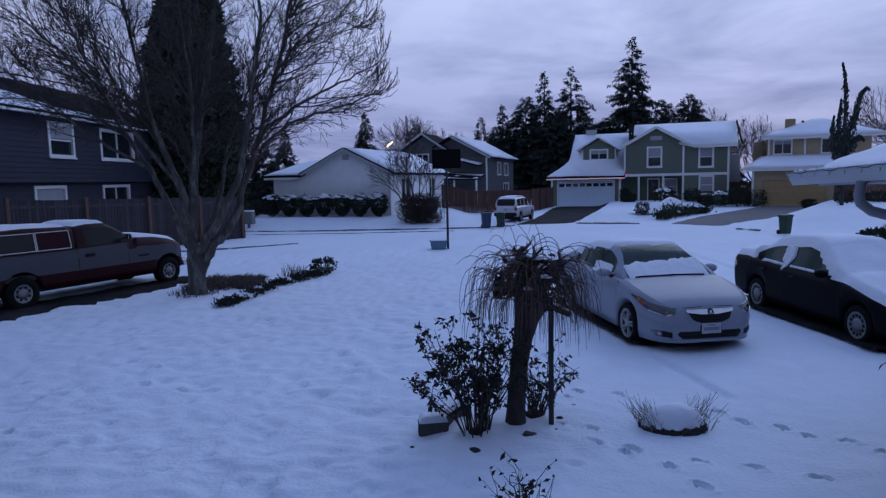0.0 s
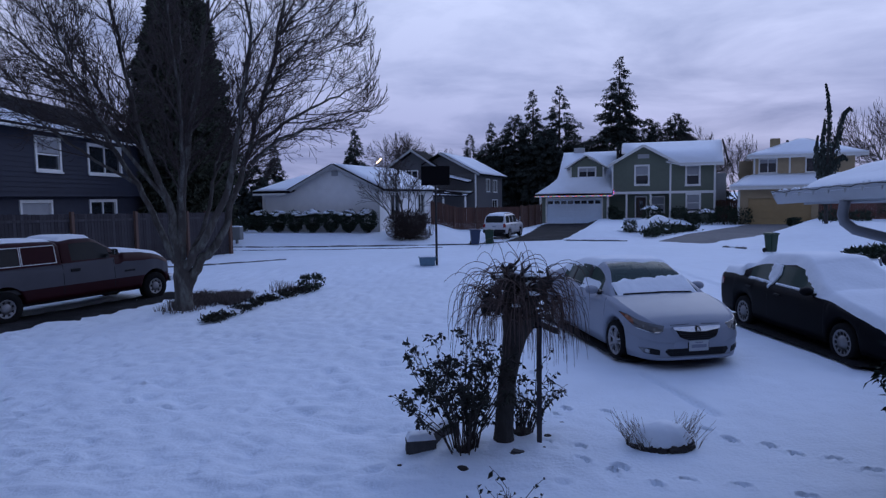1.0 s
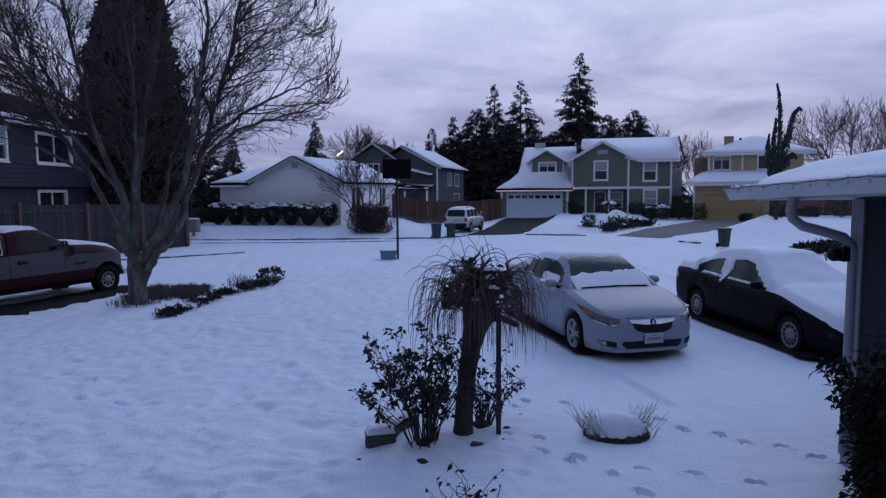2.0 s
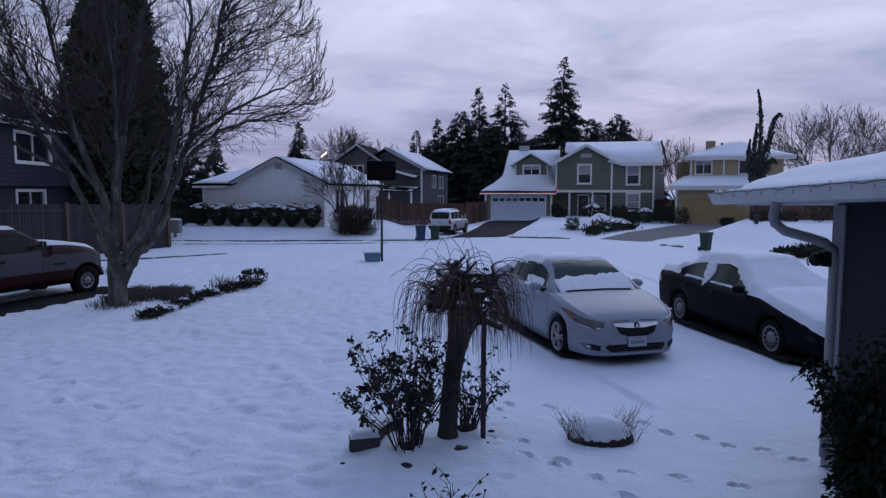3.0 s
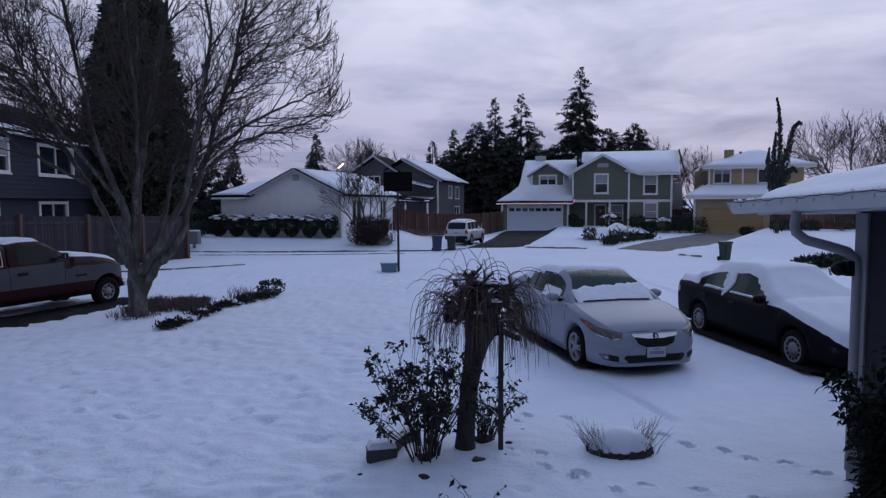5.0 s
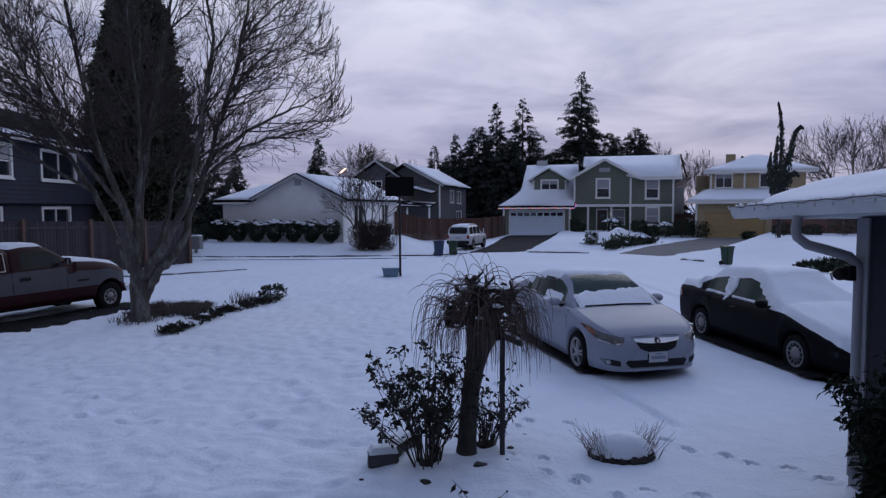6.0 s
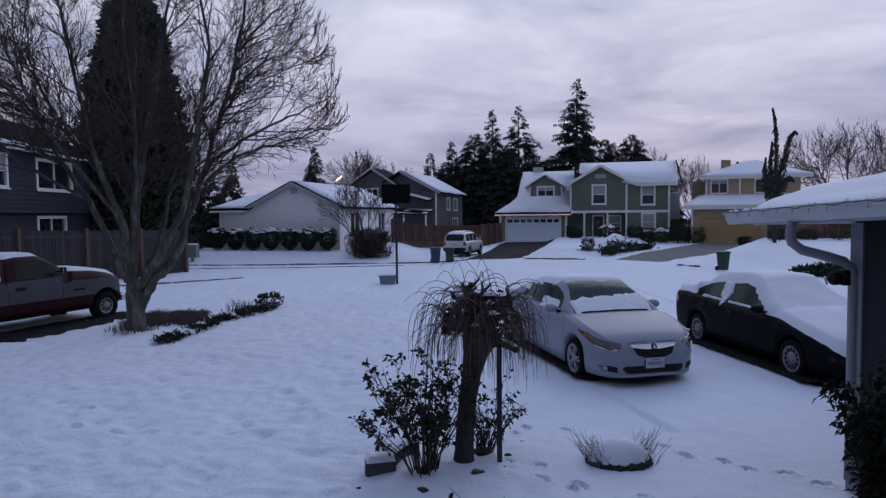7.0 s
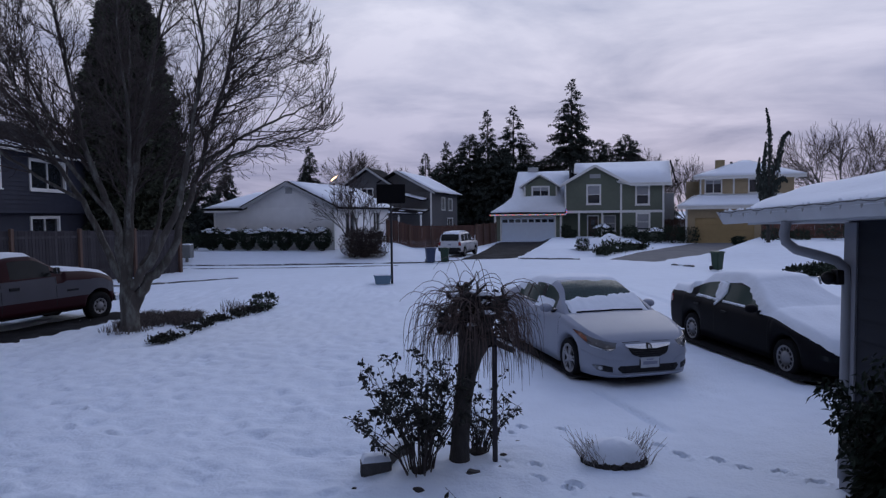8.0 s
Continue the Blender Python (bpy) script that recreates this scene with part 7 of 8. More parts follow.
clump_bush("round_bush", -1.35, 37.9, 1.42, 1.0, 1.70, 9000, .085, REDBUSH, "rounded dense brown winter bush by the road", 420, stalks=320, base=-.18)
tagged(clump_bush("shrub", -12.6, 42.9, .8, .8, 1.0, 700, .16, HEDGE, "dark shrub beside the pale house", 421))

# shrubs before the green house
U, N = Vector((.951, -.309, 0)), Vector((.309, .951, 0))
for i, (s, d, r, h, c) in enumerate(((6.3, 2.6, .6, .7, .0), (9.0, 2.6, .95, 1.15, .02), (11.2, 2.4, .7, 1.0, 0.0), (13.2, 3.0, .95, 1.25, .02), (14.6, 3.0, 1.0, 1.5, .0), (15.8, 3.0, .9, 1.3, 0.0), (12.2, 2.2, .6, .8, .0), (5.9, 1.2, .4, 1.1, 0))):
    p = Vector((10.29, 59.5, 0)) + U * s - N * d
    clump_bush("shrub", p.x, p.y, r, r * .8, h, 700, .17, HEDGE, "dark evergreen shrub with patches of snow" if c else "dark evergreen shrub by the green house", 430 + i, cap=c, group="shrubs before the green house")


def juniper_band(points, label, seed, w=.55, h=.55, n=2400):
    """Low spreading juniper along a line."""
    rr = random.Random(seed)
    o = thing("juniper_hedge", pose(points[0][0], points[0][1], gz(*points[0])), label, "hedge")
    cr = Tubes()
    for i in range(n):
        t = rr.random() * (len(points) - 1)
        k = min(int(t), len(points) - 2)
        a, b = Vector((*points[k], 0)), Vector((*points[k + 1], 0))
        p = a.lerp(b, t - k) + Vector((rr.gauss(0, .35) * w, rr.gauss(0, .35) * w, 0))
        bump = .75 + .5 * noise.noise(Vector((p.x * 1.2, p.y * 1.2, seed)))
        z = gz(p.x, p.y) + abs(rr.gauss(0, .5)) * h * bump
        cr.leaf(Vector((p.x - points[0][0], p.y - points[0][1], z - gz(*points[0]))), Vector((rr.uniform(-1, 1), rr.uniform(-1, 1), rr.uniform(.1, 1))), rv(1, rr), .26 * rr.uniform(.6, 1.3), .12)
    cr.make("foliage", HEDGE, o)
    return o


juniper_band([(12.3, 37.6), (14.2, 40.6), (16.3, 43.4), (17.6, 44.2)], "low dark juniper along the concrete drive", 501, w=.6, h=.55, n=1700)
clump_bush("shrub", 11.9, 39.6, .4, .4, .75, 400, .14, HEDGE, "small dark upright shrub in the bank", 502)


def snow_mound(x, y, rx, ry, h, label, seed, yaw=0):
    v, f = [], []
    k, rings = 36, 12
    for j in range(rings + 1):
        q = j / rings
        for i in range(k):
            a = 6.283 * i / k
            w = q * (1 + .18 * noise.noise(Vector((math.cos(a) * 1.3 + seed, math.sin(a) * 1.3, 0))))
            px, py = rx * w * math.cos(a), ry * w * math.sin(a)
            v.append((px, py, h * (1 - sm(q)) + .07 * h * noise.noise(Vector((px * 2, py * 2, seed))) - .05 * q))
    for j in range(rings):
        for i in range(k):
            f.append((j * k + i, j * k + (i + 1) % k, (j + 1) * k + (i + 1) % k, (j + 1) * k + i))
    o = raw("snow_mound", v, f, SNOW_CLEAN, smooth=True)
    o.matrix_world = pose(x, y, gz(x, y), 0, 0, yaw)
    return tagged(o, label, "snow")


snow_mound(15.2, 44.2, 1.9, .9, .72, "rounded snow heaped over low shrubs", 1, 20)
snow_mound(13.1, 40.8, 1.9, 1.3, .6, "rounded snow heaped on the bank", 2, 30)

# low shrubs on the bank past the bin
for i, (x, y, r, h, c) in enumerate(((16.4, 24.9, .6, .35, .1), (17.3, 24.4, .7, .4, .12), (18.2, 26.2, .7, .35, .1), (26.5, 43.5, .8, .8, .1), (28.2, 43.0, .8, .7, .1), (30.0, 42.2, 1.1, 1.5, .05), (31.8, 42.0, 1.1, 1.7, .0), (24.5, 44.3, .5, .5, .06))):
    clump_bush("shrub", x, y, r, r * .7, h, 500, .16, HEDGE, "low dark shrub half buried in snow", 520 + i, cap=0, group="shrubs on the snowy bank")


def twisted_tree():
    """Narrow weeping conifer with a few bare-tipped upright leaders."""
    rr = random.Random(77)
    x, y = 24.1, 40.0
    o = thing("weeping_conifer", pose(x, y, gz(x, y)), "narrow dark weeping conifer with curved bare leaders", "tree")
    tr, cr = Tubes(), Tubes()
    leaders = [[(0, 0, 0), (-.05, 0, 3), (.0, 0, 5.2), (-.02, 0, 6.8), (-.10, 0, 7.8), (-.26, 0, 8.5)], [(0, 0, 2), (-.35, 0, 3.6), (-.38, 0, 5.0), (-.25, 0, 6.4)], [(0, 0, 3), (.3, .1, 4.2), (.58, .1, 5.2), (.80, .1, 6.1), (1.0, .1, 6.8), (1.28, .1, 7.05), (1.45, .1, 6.9)], [(0, 0, 1.8), (-.6, 0, 3.4), (-.75, 0, 4.6), (-.65, 0, 5.4)], [(0, 0, 2.2), (.5, 0, 3.9), (.9, 0, 4.2), (1.2, 0, 3.9)]]
    for L in leaders:
        n = len(L)
        tr.add(L, [.12 * (1 - .75 * i / (n - 1)) for i in range(n)], 6)
        for i in range(760):
            t = rr.random() ** .8 * (n - 1)
            k = min(int(t), n - 2)
            p = Vector(L[k]).lerp(Vector(L[k + 1]), t - k)
            f = 1 - t / (n - 1)
            cr.leaf(p + Vector((rr.uniform(-.22, .22), rr.uniform(-.22, .22), 0)) * (f * 1.3 + .06), Vector((rr.uniform(-.3, .3), rr.uniform(-.3, .3), -1)), rv(1, rr), .34 * rr.uniform(.5, 1.2) * (.4 + .6 * f), .10)
    tr.make("trunk", DARKBARK, o)
    cr.make("foliage", NEEDLE, o)
    return o


twisted_tree()


# ---- front yard planting ----
def weeping_tree():
    rr = random.Random(5)
    o = thing("weeping_tree", pose(.71, 6.67, gz(.71, 6.67) - .03), "small gnarled weeping tree with thin hanging shoots", "tree")
    t = Tubes()
    t.add([(0, 0, -.05), (0, 0, .03), (.005, 0, .15), (.02, 0, .4), (.05, .01, .7), (.09, .01, .95), (.13, .01, 1.15), (.17, .01, 1.3), (.19, .0, 1.42)], [.14, .115, .10, .096, .094, .10, .125, .18, .17], 16)
    knobs = []
    for i in range(26):
        a = rr.random() * 6.283
        e = rr.uniform(.22, 1.3)
        d = Vector((math.cos(a) * math.cos(e), math.sin(a) * math.cos(e), math.sin(e)))
        L = rr.uniform(.20, .42)
        p0 = Vector((.18, 0, 1.33 + rr.uniform(0, .12)))
        pts = [p0, p0 + d * L * .5 + rv(.05, rr), p0 + d * L + rv(.05, rr) + Vector((0, 0, .05))]
        t.add(pts, [.058, .046, .042], 8)
        for _ in range(4):
            k = pts[-1] + rv(.06, rr)
            t.add([k - rv(.03, rr), k, k + rv(.04, rr)], [.022, .044, .018], 7)
        knobs.append(pts[-1])
        for _ in range(3):
            q = pts[rr.randint(1, 2)]
            e2 = q + rv(.16, rr)
            t.add([q, q.lerp(e2, .5) + rv(.03, rr), e2], [.024, .018, .012], 5)
            knobs.append(e2)
    # pruned side stub low on the head
    t.add([(.26, 0, 1.32), (.40, -.05, 1.27), (.50, -.06, 1.22), (.56, -.06, 1.20)], [.04, .032, .03, .034], 7)
    t.make("trunk", DARKBARK, o, "dark knobbly trunk and pollard head", smooth=True)
    sh = Tubes()
    for i in range(380):
        k = rr.choice(knobs)
        a = math.atan2(k.y, k.x - .17) + rr.uniform(-.8, .8)
        out = Vector((math.cos(a), math.sin(a), 0))
        lift, reach, drop = rr.uniform(.04, .20), rr.uniform(.18, .46), rr.uniform(.20, .56)
        bend = rv(.03, rr)
        pts = [k + out * reach * (1 - (1 - q) ** 2.2) + Vector((0, 0, lift * 3.2 * q * (1 - q) * (1 - .4 * q) - drop * q ** 2.2)) + bend * q * q for q in (0, .12, .25, .38, .52, .66, .8, .9, 1.0)]
        sh.add(pts, [.0046, .0043, .004, .0037, .0034, .003, .0027, .0023, .0016], 3)
    for i in range(34):
        k = rr.choice(knobs)
        a = rr.random() * 6.283
        out = Vector((math.cos(a), math.sin(a), 0))
        L = rr.uniform(.2, .5)
        pts = [k + out * L * 1.25 * q + Vector((0, 0, L * (2.0 * q - 1.75 * q * q))) for q in (0, .15, .3, .45, .6, .75, .9, 1.0)]
        sh.add(pts, [.0042, .004, .0037, .0034, .003, .0027, .0023, .0016], 3)
    c = sh.make("crown", SHOOT, o, "thin brown hanging shoots")
    # snow caught in the head
    for p, r in (((.24, -.1, 1.70), .085), ((.05, -.12, 1.62), .06), ((.32, -.02, 1.55), .07), ((.12, .1, 1.78), .10), ((.20, -.18, 1.50), .05), ((-.02, -.05, 1.78), .06), ((.28, -.24, 1.62), .06), ((.12, -.22, 1.50), .05), ((.22, -.16, 1.80), .08), ((.36, -.1, 1.78), .06)):
        bm = bmesh.new()
        bmesh.ops.create_icosphere(bm, subdivisions=3, radius=r)
        for v in bm.verts:
            v.co = Vector((v.co.x * 1.25, v.co.y, v.co.z * .40)) * .85 * (1 + .7 * noise.noise(v.co * 16 + Vector(p)))
        xf(bm, Matrix.Translation(p))
        part("snow", bm, SNOW_CLEAN, o, "snow caught in the pollard head", smooth=True)
    return o


weeping_tree()


def stake():
    o = thing("tree_stake", pose(1.075, 6.6, gz(1.07, 6.6)), "weathered square wooden stake beside the weeping tree", "stake")
    bm = B(-.024, .024, -.024, .024, -.1, 1.36, .004)
    part("post", bm, FENCEGREY, o)
    part("tie", B(-.20, .03, -.03, .03, 1.22, 1.24, .004), PLASTIC, o)
    return o


stake()


def rose_bush(x, y, r, h, stems, leaves, label, seed, lean=(0, 0), leaf=.055, hips=12):
    rr = random.Random(seed)
    o = thing("rose_bush", pose(x, y, gz(x, y)), label, "bush")
    st, lf, hp = Tubes(), Tubes(), Tubes()
    tips = []
    for i in range(stems):
        a = rr.random() * 6.283
        f = rr.uniform(.25, 1.0)
        tip = Vector((math.cos(a) * r * f + lean[0], math.sin(a) * r * f + lean[1], h * rr.uniform(.55, 1.0) * (1.1 - .35 * f)))
        mid = Vector((tip.x * .62, tip.y * .62, tip.z * .60)) + rv(.06, rr)
        pts = [Vector((math.cos(a) * .02 + tip.x * .16, math.sin(a) * .02 + tip.y * .16, -.03)), mid * .55, mid, tip.lerp(mid, .4) + rv(.03, rr), tip]
        st.add(pts, [.0075, .0065, .005, .0035, .0025], 4)
        tips.append(pts)
        for _ in range(3):
            k = rr.randint(1, 3)
            b = pts[k].lerp(pts[k + 1], rr.random())
            e = b + Vector((rr.uniform(-.2, .2), rr.uniform(-.2, .2), rr.uniform(.02, .22)))
            st.add([b, b.lerp(e, .5) + rv(.02, rr), e], [.004, .003, .002], 3)
            tips.append([b, b.lerp(e, .33), b.lerp(e, .66), b.lerp(e, .85), e])
    for i in range(leaves):
        pts = rr.choice(tips)
        k = rr.randint(1, 3)
        p = pts[k].lerp(pts[k + 1], rr.random())
        if p.z < h * .22:
            continue
        lf.leaf(p + rv(.025, rr), Vector((rr.uniform(-1, 1), rr.uniform(-1, 1), rr.uniform(-1.2, .3))), rv(1, rr), leaf * rr.uniform(.7, 1.5), leaf * rr.uniform(.4, .8))
    for i in range(hips):
        p = rr.choice(tips)[-1]
        hp.add([p - Vector((0, 0, .008)), p, p + Vector((0, 0, .012))], [.004, .010, .004], 6)
    st.make("framework", TWIG, o)
    lf.make("foliage", LEAFDARK, o, "dark shrivelled winter leaves")
    if hips:
        tagged(hp.make("hip_cluster", TWIG, o), kind="stuff")
    # dark root mound
    bm = bmesh.new()
    bmesh.ops.create_icosphere(bm, subdivisions=2, radius=.11)
    for v in bm.verts:
        v.co = Vector((v.co.x, v.co.y, v.co.z * .55 + .01)) * (1 + .3 * noise.noise(v.co * 18))
    part("root_mound", bm, SOIL, o)
    return o


rose_bush(.30, 6.42, .68, 1.26, 46, 2000, "dark leafy rose bush with bare lower stems", 31, lean=(-.08, 0))
rose_bush(.95, 6.95, .44, .80, 20, 420, "smaller rose bush beside the weeping tree", 32, lean=(.06, 0))
rose_bush(.56, 4.95, .26, .30, 10, 60, "low rose bush with a few dark leaves in snow", 33, leaf=.06, hips=4)


def evergreen_mass(x, y, r, h, n, label, seed, leaf):
    rr = random.Random(seed)
    o = thing("evergreen_shrub", pose(x, y, gz(x, y)), label, "shrub")
    st, lf = Tubes(), Tubes()
    for i in range(26):
        a, f = rr.random() * 6.283, rr.uniform(.2, .9)
        tip = Vector((math.cos(a) * r * f, math.sin(a) * r * f, h * rr.uniform(.6, 1)))
        st.add([(0, 0, -.03), Vector((tip.x * .4, tip.y * .4, tip.z * .5)), tip], [.014, .010, .005], 5)
    for i in range(n):
        d = rv(1, rr).normalized()
        q = rr.uniform(.45, 1) * (1 + .28 * noise.noise(d * 2.5 + Vector((seed, 0, 0))))
        p = Vector((d.x * r * q, d.y * r * q, h * (.52 + .48 * d.z * q)))
        lf.leaf(p, Vector((d.x, d.y, rr.uniform(-1.2, .2))), Vector((0, 0, 1)) + rv(.8, rr), leaf * rr.uniform(.7, 1.4), leaf * rr.uniform(.4, .65))
    # shoots that jut out over the drive
    for c, k in ((Vector((-.60, .12, 1.36)), .09), (Vector((-.52, .10, 1.16)), .09), (Vector((-.40, .06, 1.30)), .16), (Vector((-.48, .04, .98)), .08), (Vector((-.20, .05, 1.46)), .15), (Vector((-.46, .0, .55)), .09)):
        st.add([(0, 0, c.z * .5), c * .6 + Vector((0, 0, c.z * .25)), c], [.010, .008, .004], 5)
        for i in range(int(900 * k)):
            lf.leaf(c + rv(k, rr), Vector((rr.uniform(-1, .5), rr.uniform(-1, 1), rr.uniform(-1.2, .3))), Vector((0, 0, 1)) + rv(.8, rr), leaf * rr.uniform(.6, 1.1), leaf * rr.uniform(.3, .5))
    st.make("framework", TWIG, o)
    lf.make("foliage", LEAFGREEN, o, "dark glossy drooping leaves")
    return o


evergreen_mass(3.68, 4.15, .47, 1.48, 5000, "dense glossy evergreen shrub against the house wall", 35, .080)


def bed_plants():
    rr = random.Random(41)
    path = [(-4.75, 13.8), (-4.55, 14.9), (-4.32, 16.0), (-4.06, 17.0), (-3.8, 18.0), (-3.6, 18.6)]
    o = thing("bed_edging", pose(0, 0, 0), "low dark edging plants along the planting bed", "plants", kind="stuff")
    lf = Tubes()
    for i in range(5200):
        t = rr.random() * (len(path) - 1)
        k = min(int(t), len(path) - 2)
        p = Vector((*path[k], 0)).lerp(Vector((*path[k + 1], 0)), t - k)
        w = .11 + .012 * t
        p += Vector((rr.gauss(0, w), rr.gauss(0, w), 0))
        if noise.noise(Vector((p.x * 2.1, p.y * 2.1, 3))) < -.10:
            continue
        z = gz(p.x, p.y) + abs(rr.gauss(0, .04))
        lf.leaf(Vector((p.x, p.y, z)), Vector((rr.uniform(-1, 1), rr.uniform(-1, 1), rr.uniform(0, 1))), rv(1, rr), .075 * rr.uniform(.6, 1.4), .04)
    lf.make("foliage", LEAFDARK, o)
    h = thing("heather", pose(0, 0, 0), "brown winter heather stalks poking through snow", "plants", kind="stuff")
    st = Tubes()
    clumps = [(rr.uniform(-6.3, -4.75), rr.uniform(15.9, 17.5), rr.uniform(.07, .20)) for i in range(90)]
    for i in range(5200):
        cx, cy, ch = rr.choice(clumps)
        c = Vector((cx + rr.gauss(0, .08), cy + rr.gauss(0, .09), 0))
        z = gz(c.x, c.y)
        d = Vector((rr.uniform(-.8, .8), rr.uniform(-.8, .8), 1)) * ch * rr.uniform(.5, 1.15)
        st.add([c + Vector((0, 0, z - .03)), c + d * .6 + Vector((0, 0, z)), c + d + rv(.03, rr) + Vector((0, 0, z))], [.007, .006, .003], 3)
    for i in range(90):
        c = Vector((rr.uniform(-4.5, -3.7), rr.uniform(17.6, 18.8), 0))
        z = gz(c.x, c.y)
        d = Vector((rr.uniform(-.5, .5), rr.uniform(-.5, .5), 1)) * rr.uniform(.12, .32)
        st.add([c + Vector((0, 0, z - .03)), c + d * .6 + Vector((0, 0, z)), c + d + Vector((0, 0, z))], [.007, .006, .003], 3)
    for i in range(120):
        a = rr.random() * 6.283
        c = Vector((-5.92 + math.cos(a) * rr.uniform(.25, .6), 15.4 + math.sin(a) * rr.uniform(.2, .45), 0))
        z = gz(c.x, c.y)
        d = Vector((rr.uniform(-.6, .6), rr.uniform(-.6, .6), 1)) * rr.uniform(.05, .16)
        st.add([c + Vector((0, 0, z - .03)), c + d + Vector((0, 0, z))], [.010, .004], 3)
    st.make("stalks", HEATHER, h)


bed_plants()
clump_bush("shrub", -3.5, 18.8, .36, .34, .42, 420, .10, HEDGE, "small dark rounded shrub at the bed's end", 601)


# ---- small things ----
def basketball_hoop():
    x, y = 0.14, 24.9
    o = thing("basketball_hoop", pose(x, y, gz(x, y)), "portable basketball hoop with a dark backboard on a black pole", "basketball hoop")
    part("pole", C((0, 0, 0), (0, 0, 3.05), .045, .04, 12), METALDARK, o)
    part("brace", C((0, -.02, 2.75), (0, -.30, 3.2), .02, .02, 8), METALDARK, o)
    bb = part("backboard", B(-.53, .53, -.34, -.30, 3.02, 3.73, .012), BOARDBLACK, o, "dark rectangular backboard seen from behind")
    part("border", box(box(B(-.52, .52, -.35, -.34, 3.03, 3.07), -.52, .52, -.35, -.34, 3.68, 3.72), -.04, .04, -.352, -.342, 3.1, 3.65), BOARDBLACK, bb)
    t = Tubes()
    pts = [(.225 * math.cos(a), .10 + .225 * math.sin(a), 3.08) for a in np.linspace(0, 6.283, 25)]
    t.add(pts, [.009] * 25, 6)
    t.make("rim", METALDARK, o, smooth=True)
    part("rim_bracket", B(-.06, .06, -.30, -.12, 3.06, 3.10, .005), METALDARK, o)
    return o


basketball_hoop()


def hoop_base():
    x, y = -.22, 24.95
    o = thing("storage_tub", pose(x, y, gz(x, y), 0, 0, 4), "grey-blue plastic tub weighing down the hoop", "tub")
    bm = PR([(-.27, 0), (.27, 0), (.31, .30), (-.31, .30)], -.2, .2, 1)
    part("tub", bm, BOXBLUE, o)
    part("rim", B(-.33, .33, -.22, .22, .285, .325, .01), BOXBLUE, o)
    snow = snow_cap(.30, .19, .05)
    link_mesh("snow", snow, SNOW_CLEAN, o, "snow filling the tub", True).location = (0, 0, .32)
    return o


def snow_cap(rx, ry, h, n=14, seed=0):
    v, f = [], []
    for i in range(n + 1):
        for j in range(n + 1):
            a, b = -1 + 2 * i / n, -1 + 2 * j / n
            e = max(0.0, min(1, (1 - abs(a)) * 4, (1 - abs(b)) * 4))
            v.append((a * rx, b * ry, h * math.sqrt(e) * (1 + .3 * noise.noise(Vector((a * 2, b * 2, seed)))) - (.01 if e == 0 else 0)))
    for i in range(n):
        for j in range(n):
            q = i * (n + 1) + j
            f.append((q, q + n + 1, q + n + 2, q + 1))
    me = bpy.data.meshes.new("snow")
    me.from_pydata(v, [], f)
    return me


hoop_base()


def wheelie_bin(x, y, m, h, w, label, yaw):
    o = thing("wheelie_bin", pose(x, y, gz(x, y), 0, 0, yaw), label, "bin", group="kerbside bins")
    k = w / 2
    bm = bmesh.new()
    lo = [bm.verts.new((a * k * .78, b * k * .82, .03)) for a, b in ((-1, -1), (1, -1), (1, 1), (-1, 1))]
    hi = [bm.verts.new((a * k, b * k * 1.08, h * .9)) for a, b in ((-1, -1), (1, -1), (1, 1), (-1, 1))]
    bm.faces.new(lo[::-1])
    bm.faces.new(hi)
    for i in range(4):
        j = (i + 1) % 4
        bm.faces.new((lo[i], lo[j], hi[j], hi[i]))
    bmesh.ops.bevel(bm, geom=bm.edges[:], offset=.025, segments=2, affect="EDGES")
    part("body", bm, m, o)
    part("rim", B(-k * 1.06, k * 1.06, -k * 1.14, k * 1.14, h * .87, h * .90, .008), m, o)
    part("lid", PR([(-k * 1.12, h * .905), (k * 1.15, h * .905), (k * 1.10, h * .96), (0, h), (-k * 1.0, h * .97)], -k * 1.08, k * 1.08, 1), m, o)
    part("handle", C((-.8 * k, k * 1.25, h * .87), (.8 * k, k * 1.25, h * .87), .014, .014, 8), m, o)
    for s in (-1, 1):
        part("wheel", C((s * k * .8, k * .9, .10), (s * k * .95, k * .9, .10), .10, .10, 14), PLASTIC, o)
    return o


wheelie_bin(14.4, 27.75, BINGREEN, .86, .40, "dark green wheelie bin standing in the snow", 20)
wheelie_bin(2.25, 35.0, BINBLUE, .84, .50, "dark blue wheelie bin by the kerb", 5)
wheelie_bin(3.05, 35.4, BINGREEN, .80, .46, "dark green wheelie bin by the kerb", -8)


def utility_box():
    x, y = -11.05, 37.3
    o = thing("utility_box", pose(x, y, gz(x, y), 0, 0, -12), "pale grey utility cabinet on a post by the road", "utility box")
    part("cabinet", B(-.32, .32, -.2, .2, .22, .95, .03), UTILITY, o)
    part("post", B(-.06, .06, -.06, .06, -.05, .22), UTILITY, o)
    part("door", B(-.28, .28, -.215, -.20, .26, .90, .006), UTILITY, o)
    link_mesh("snow", snow_cap(.31, .2, .05), SNOW_CLEAN, o, "", True).location = (0, 0, .945)
    return o


utility_box()


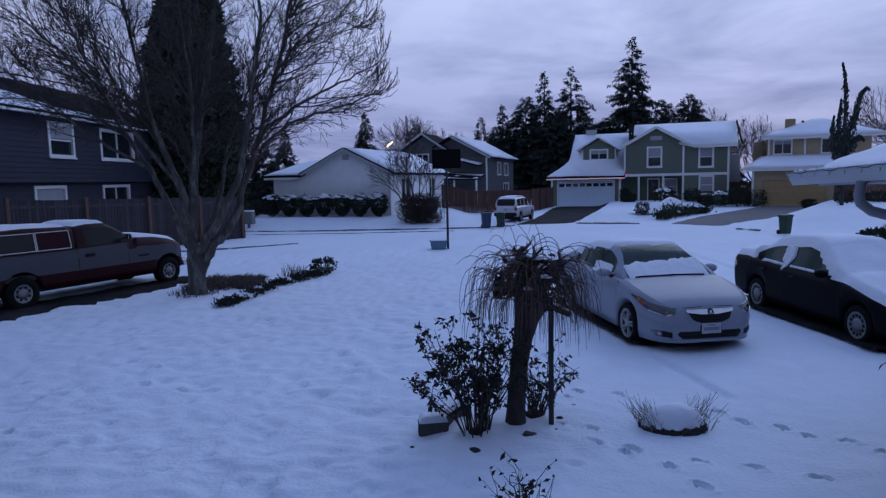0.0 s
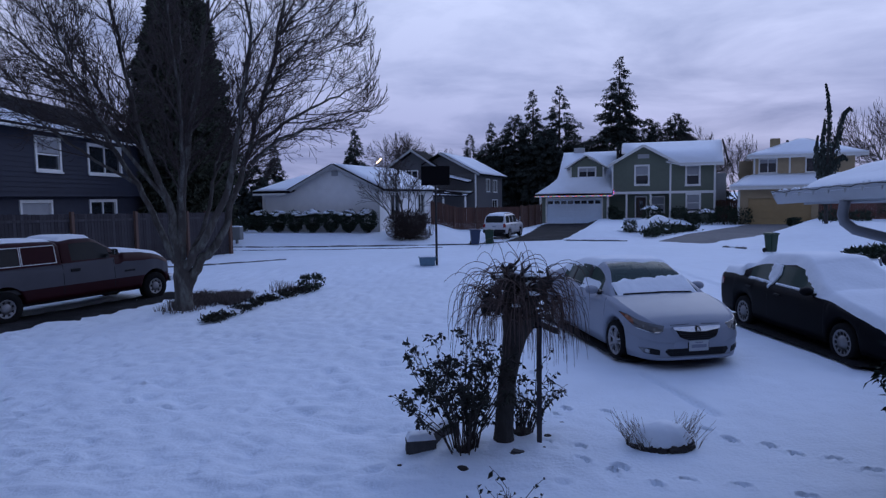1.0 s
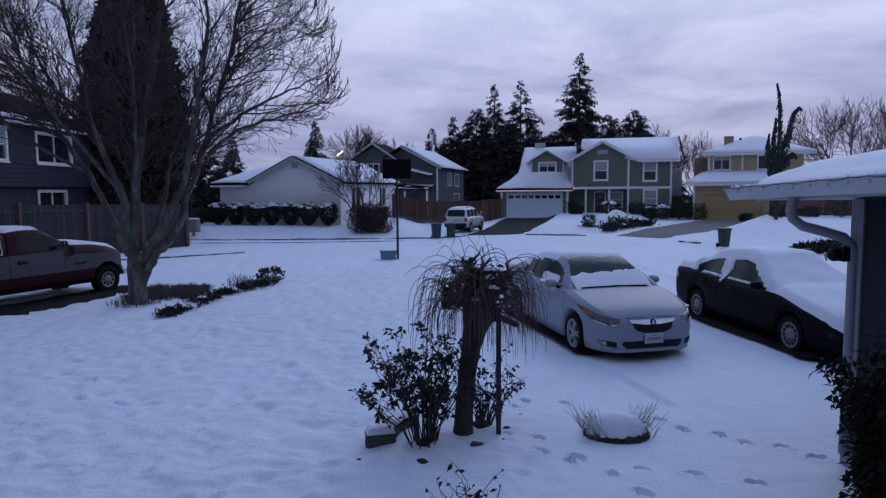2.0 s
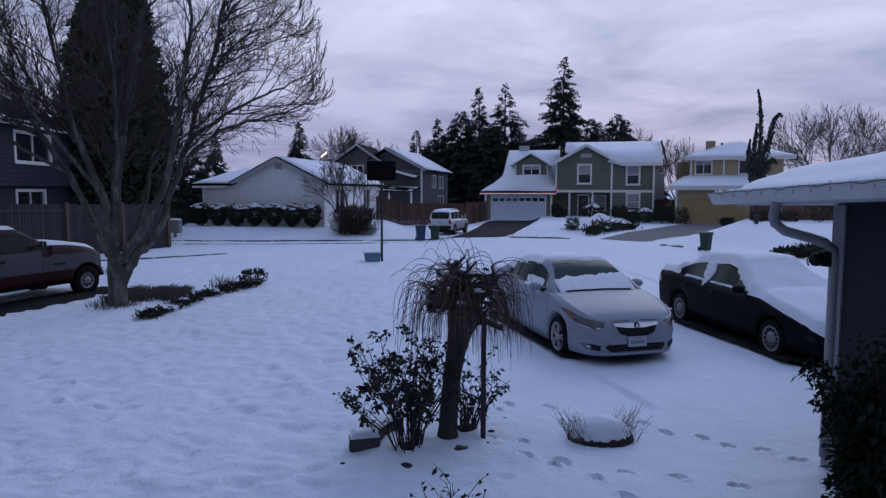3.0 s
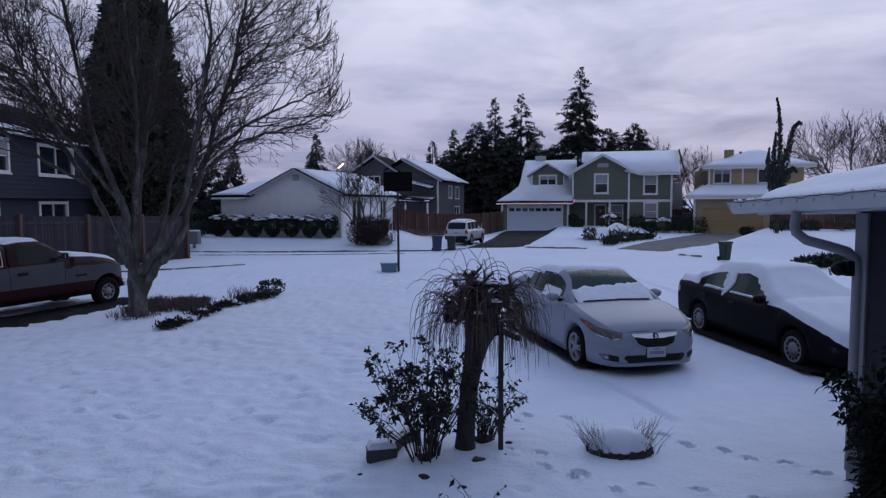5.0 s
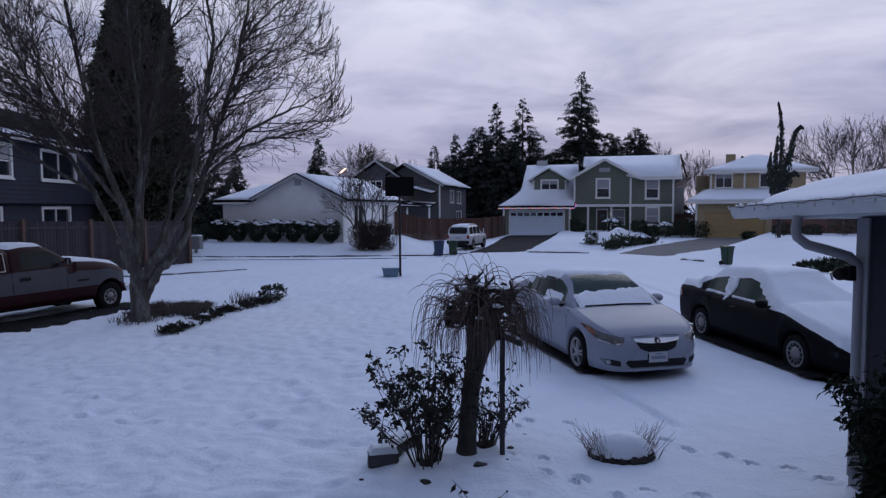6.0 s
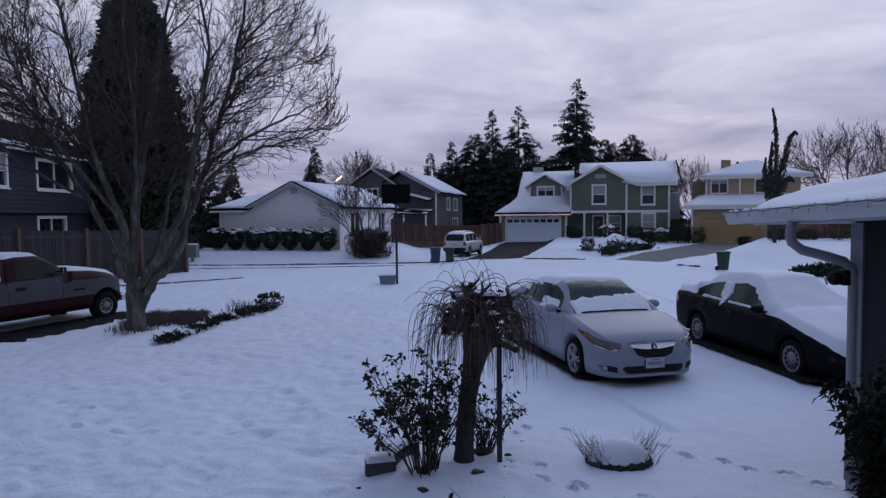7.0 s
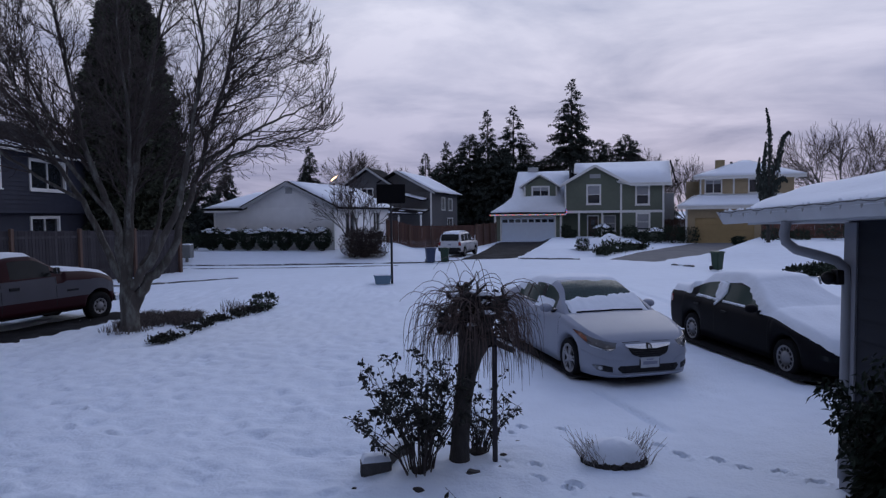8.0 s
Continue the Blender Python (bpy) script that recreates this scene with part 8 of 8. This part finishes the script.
def edging_block(x, y, w, d, h, yaw, label, seed, cap=True):
    o = thing("edging_stone", pose(x, y, gz(x, y), 0, 0, yaw), label, "stone", group="stones edging the small bed")
    bm = B(-w / 2, w / 2, -d / 2, d / 2, -.06, h)
    bmesh.ops.bevel(bm, geom=bm.edges[:], offset=.018, segments=2, affect="EDGES")
    bmesh.ops.subdivide_edges(bm, edges=[e for e in bm.edges if e.calc_length() > .08], cuts=2, use_grid_fill=True)
    for v in bm.verts:
        v.co += Vector((noise.noise(v.co * 9 + Vector((seed, 0, 0))), noise.noise(v.co * 9 + Vector((0, seed, 0))), noise.noise(v.co * 9))) * .010
    part("block", bm, STONE, o)
    if cap:
        link_mesh("snow", snow_cap(w / 2 * .97, d / 2 * .97, .05, seed=seed), SNOW_CLEAN, o, "", True).location = (0, 0, h - .004)
    return o


for i, (x, y, w, d, h, yaw, cap) in enumerate(((-.15, 6.52, .30, .18, .15, 8, True), (-.02, 6.80, .34, .16, .15, 62, True), (.10, 7.05, .32, .16, .13, 40, True), (.86, 6.36, .24, .10, .02, -25, False), (1.03, 6.46, .20, .10, .025, 25, False))):
    edging_block(x, y, w, d, h, yaw, "rough grey edging stone capped with snow" if cap else "dark wet edging stone in the snow", 3 + i, cap)


def planter():
    """Low round bed with a heap of snow and dry stalks."""
    x, y = 2.34, 6.62
    o = thing("round_planter", pose(x, y, gz(x, y)), "low round planter heaped with snow and dry stalks", "planter")
    rr = random.Random(66)
    for i in range(18):
        a = 6.283 * i / 18
        bm = bmesh.new()
        bmesh.ops.create_icosphere(bm, subdivisions=2, radius=1.0)
        for v in bm.verts:
            v.co = Vector((v.co.x * .065, v.co.y * .045, v.co.z * rr.uniform(.045, .055) + .01)) * (1 + .5 * noise.noise(v.co * 1.7 + Vector((i * 3.1, 0, 0))))
        xf(bm, Matrix.Translation((.31 * math.cos(a), .22 * math.sin(a), 0)) @ Matrix.Rotation(a + math.pi / 2, 4, "Z"))
        part("edging_stone", bm, SOIL, o)
    v, f = [], []
    k, rings = 30, 9
    for j in range(rings + 1):
        q = j / rings
        for i in range(k):
            a = 6.283 * i / k
            w = q * (1 + .16 * noise.noise(Vector((math.cos(a) * 2.7, math.sin(a) * 2.7, 4))))
            v.append((.315 * w * math.cos(a), .225 * w * math.sin(a), .045 + .20 * math.sqrt(max(0, 1 - q * q)) + .015 * noise.noise(Vector((w * math.cos(a) * 4, w * math.sin(a) * 4, 1)))))
    for j in range(rings):
        for i in range(k):
            f.append((j * k + i, j * k + (i + 1) % k, (j + 1) * k + (i + 1) % k, (j + 1) * k + i))
    raw("snow", v, f, SNOW_CLEAN, o, "rounded heap of snow", smooth=True)
    t = Tubes()
    for i in range(170):
        s = -1 if rr.random() < .55 else 1
        p = Vector((s * rr.uniform(.12, .36), rr.uniform(-.2, .22), .02))
        d = Vector((s * rr.uniform(.05, .8), rr.uniform(-.5, .5), 1)) * rr.uniform(.08, .30)
        t.add([p, p + d * .5 + rv(.02, rr), p + d + rv(.03, rr)], [.0028, .0022, .0014], 3)
    tagged(t.make("dry_grass", DRYGRASS, o, "dry pale grass"), "dry pale grass", kind="stuff")
    return o


planter()


# emissive bar stands in for a warm roof glint; pole and arm are added
def roof_glint():
    x, y = -4.85, 57.0
    o = thing("roof_glint", pose(x, y, gz(x, y)), "glowing bar on an added pole, standing in for a roof glint", "street lamp")
    part("pole", C((0, 0, 0), (0, 0, 4.9), .07, .05, 10), METALDARK, o)
    part("arm", C((0, 0, 4.85), (.30, 0, 5.0), .03, .03, 8), METALDARK, o)
    bm = B(-.30, .30, -.045, .045, -.04, .04, .025)
    xf(bm, Matrix.Translation((.35, 0, 5.25)) @ Matrix.Rotation(radians(-40), 4, "Y"))
    part("glint_bar", bm, GLOWWARM, o, "glowing bar in place of a warm glint")
    return o


roof_glint()


def debris(x, y, r, seed):
    bm = bmesh.new()
    bmesh.ops.create_icosphere(bm, subdivisions=2, radius=r)
    for v in bm.verts:
        v.co = Vector((v.co.x, v.co.y * .7, v.co.z * .35)) * (1 + .4 * noise.noise(v.co * 12 + Vector((seed, 0, 0))))
    o = part("soil_clod", bm, SOIL)
    o.location = (x, y, gz(x, y) + r * .1)
    return tagged(o, "dark clod of soil showing through snow", "clod", "clods in the snow")


for i, (x, y, r) in enumerate(((.24, 6.05, .07), (1.45, 7.3, .05), (1.20, 6.85, .05), (.02, 6.25, .03), (-.35, 6.2, .025), (.62, 6.0, .03), (.95, 5.9, .035))):
    debris(x, y, r, i)


def power_line():
    o = thing("power_line", pose(0, 0, 0), "sagging dark cable to the slate house", "cable")
    a, b = Vector((-15.4, 20.0, 6.42)), Vector((-9.5, 20.0, 5.25))
    pts = [a.lerp(b, t) - Vector((0, 0, 4 * -.12 * t * (1 - t))) for t in np.linspace(-.5, 1.0, 25)]
    t = Tubes()
    t.add(pts, [.026] * 25, 6)
    t.make("cable", PLASTIC, o, smooth=True)
    return o


power_line()
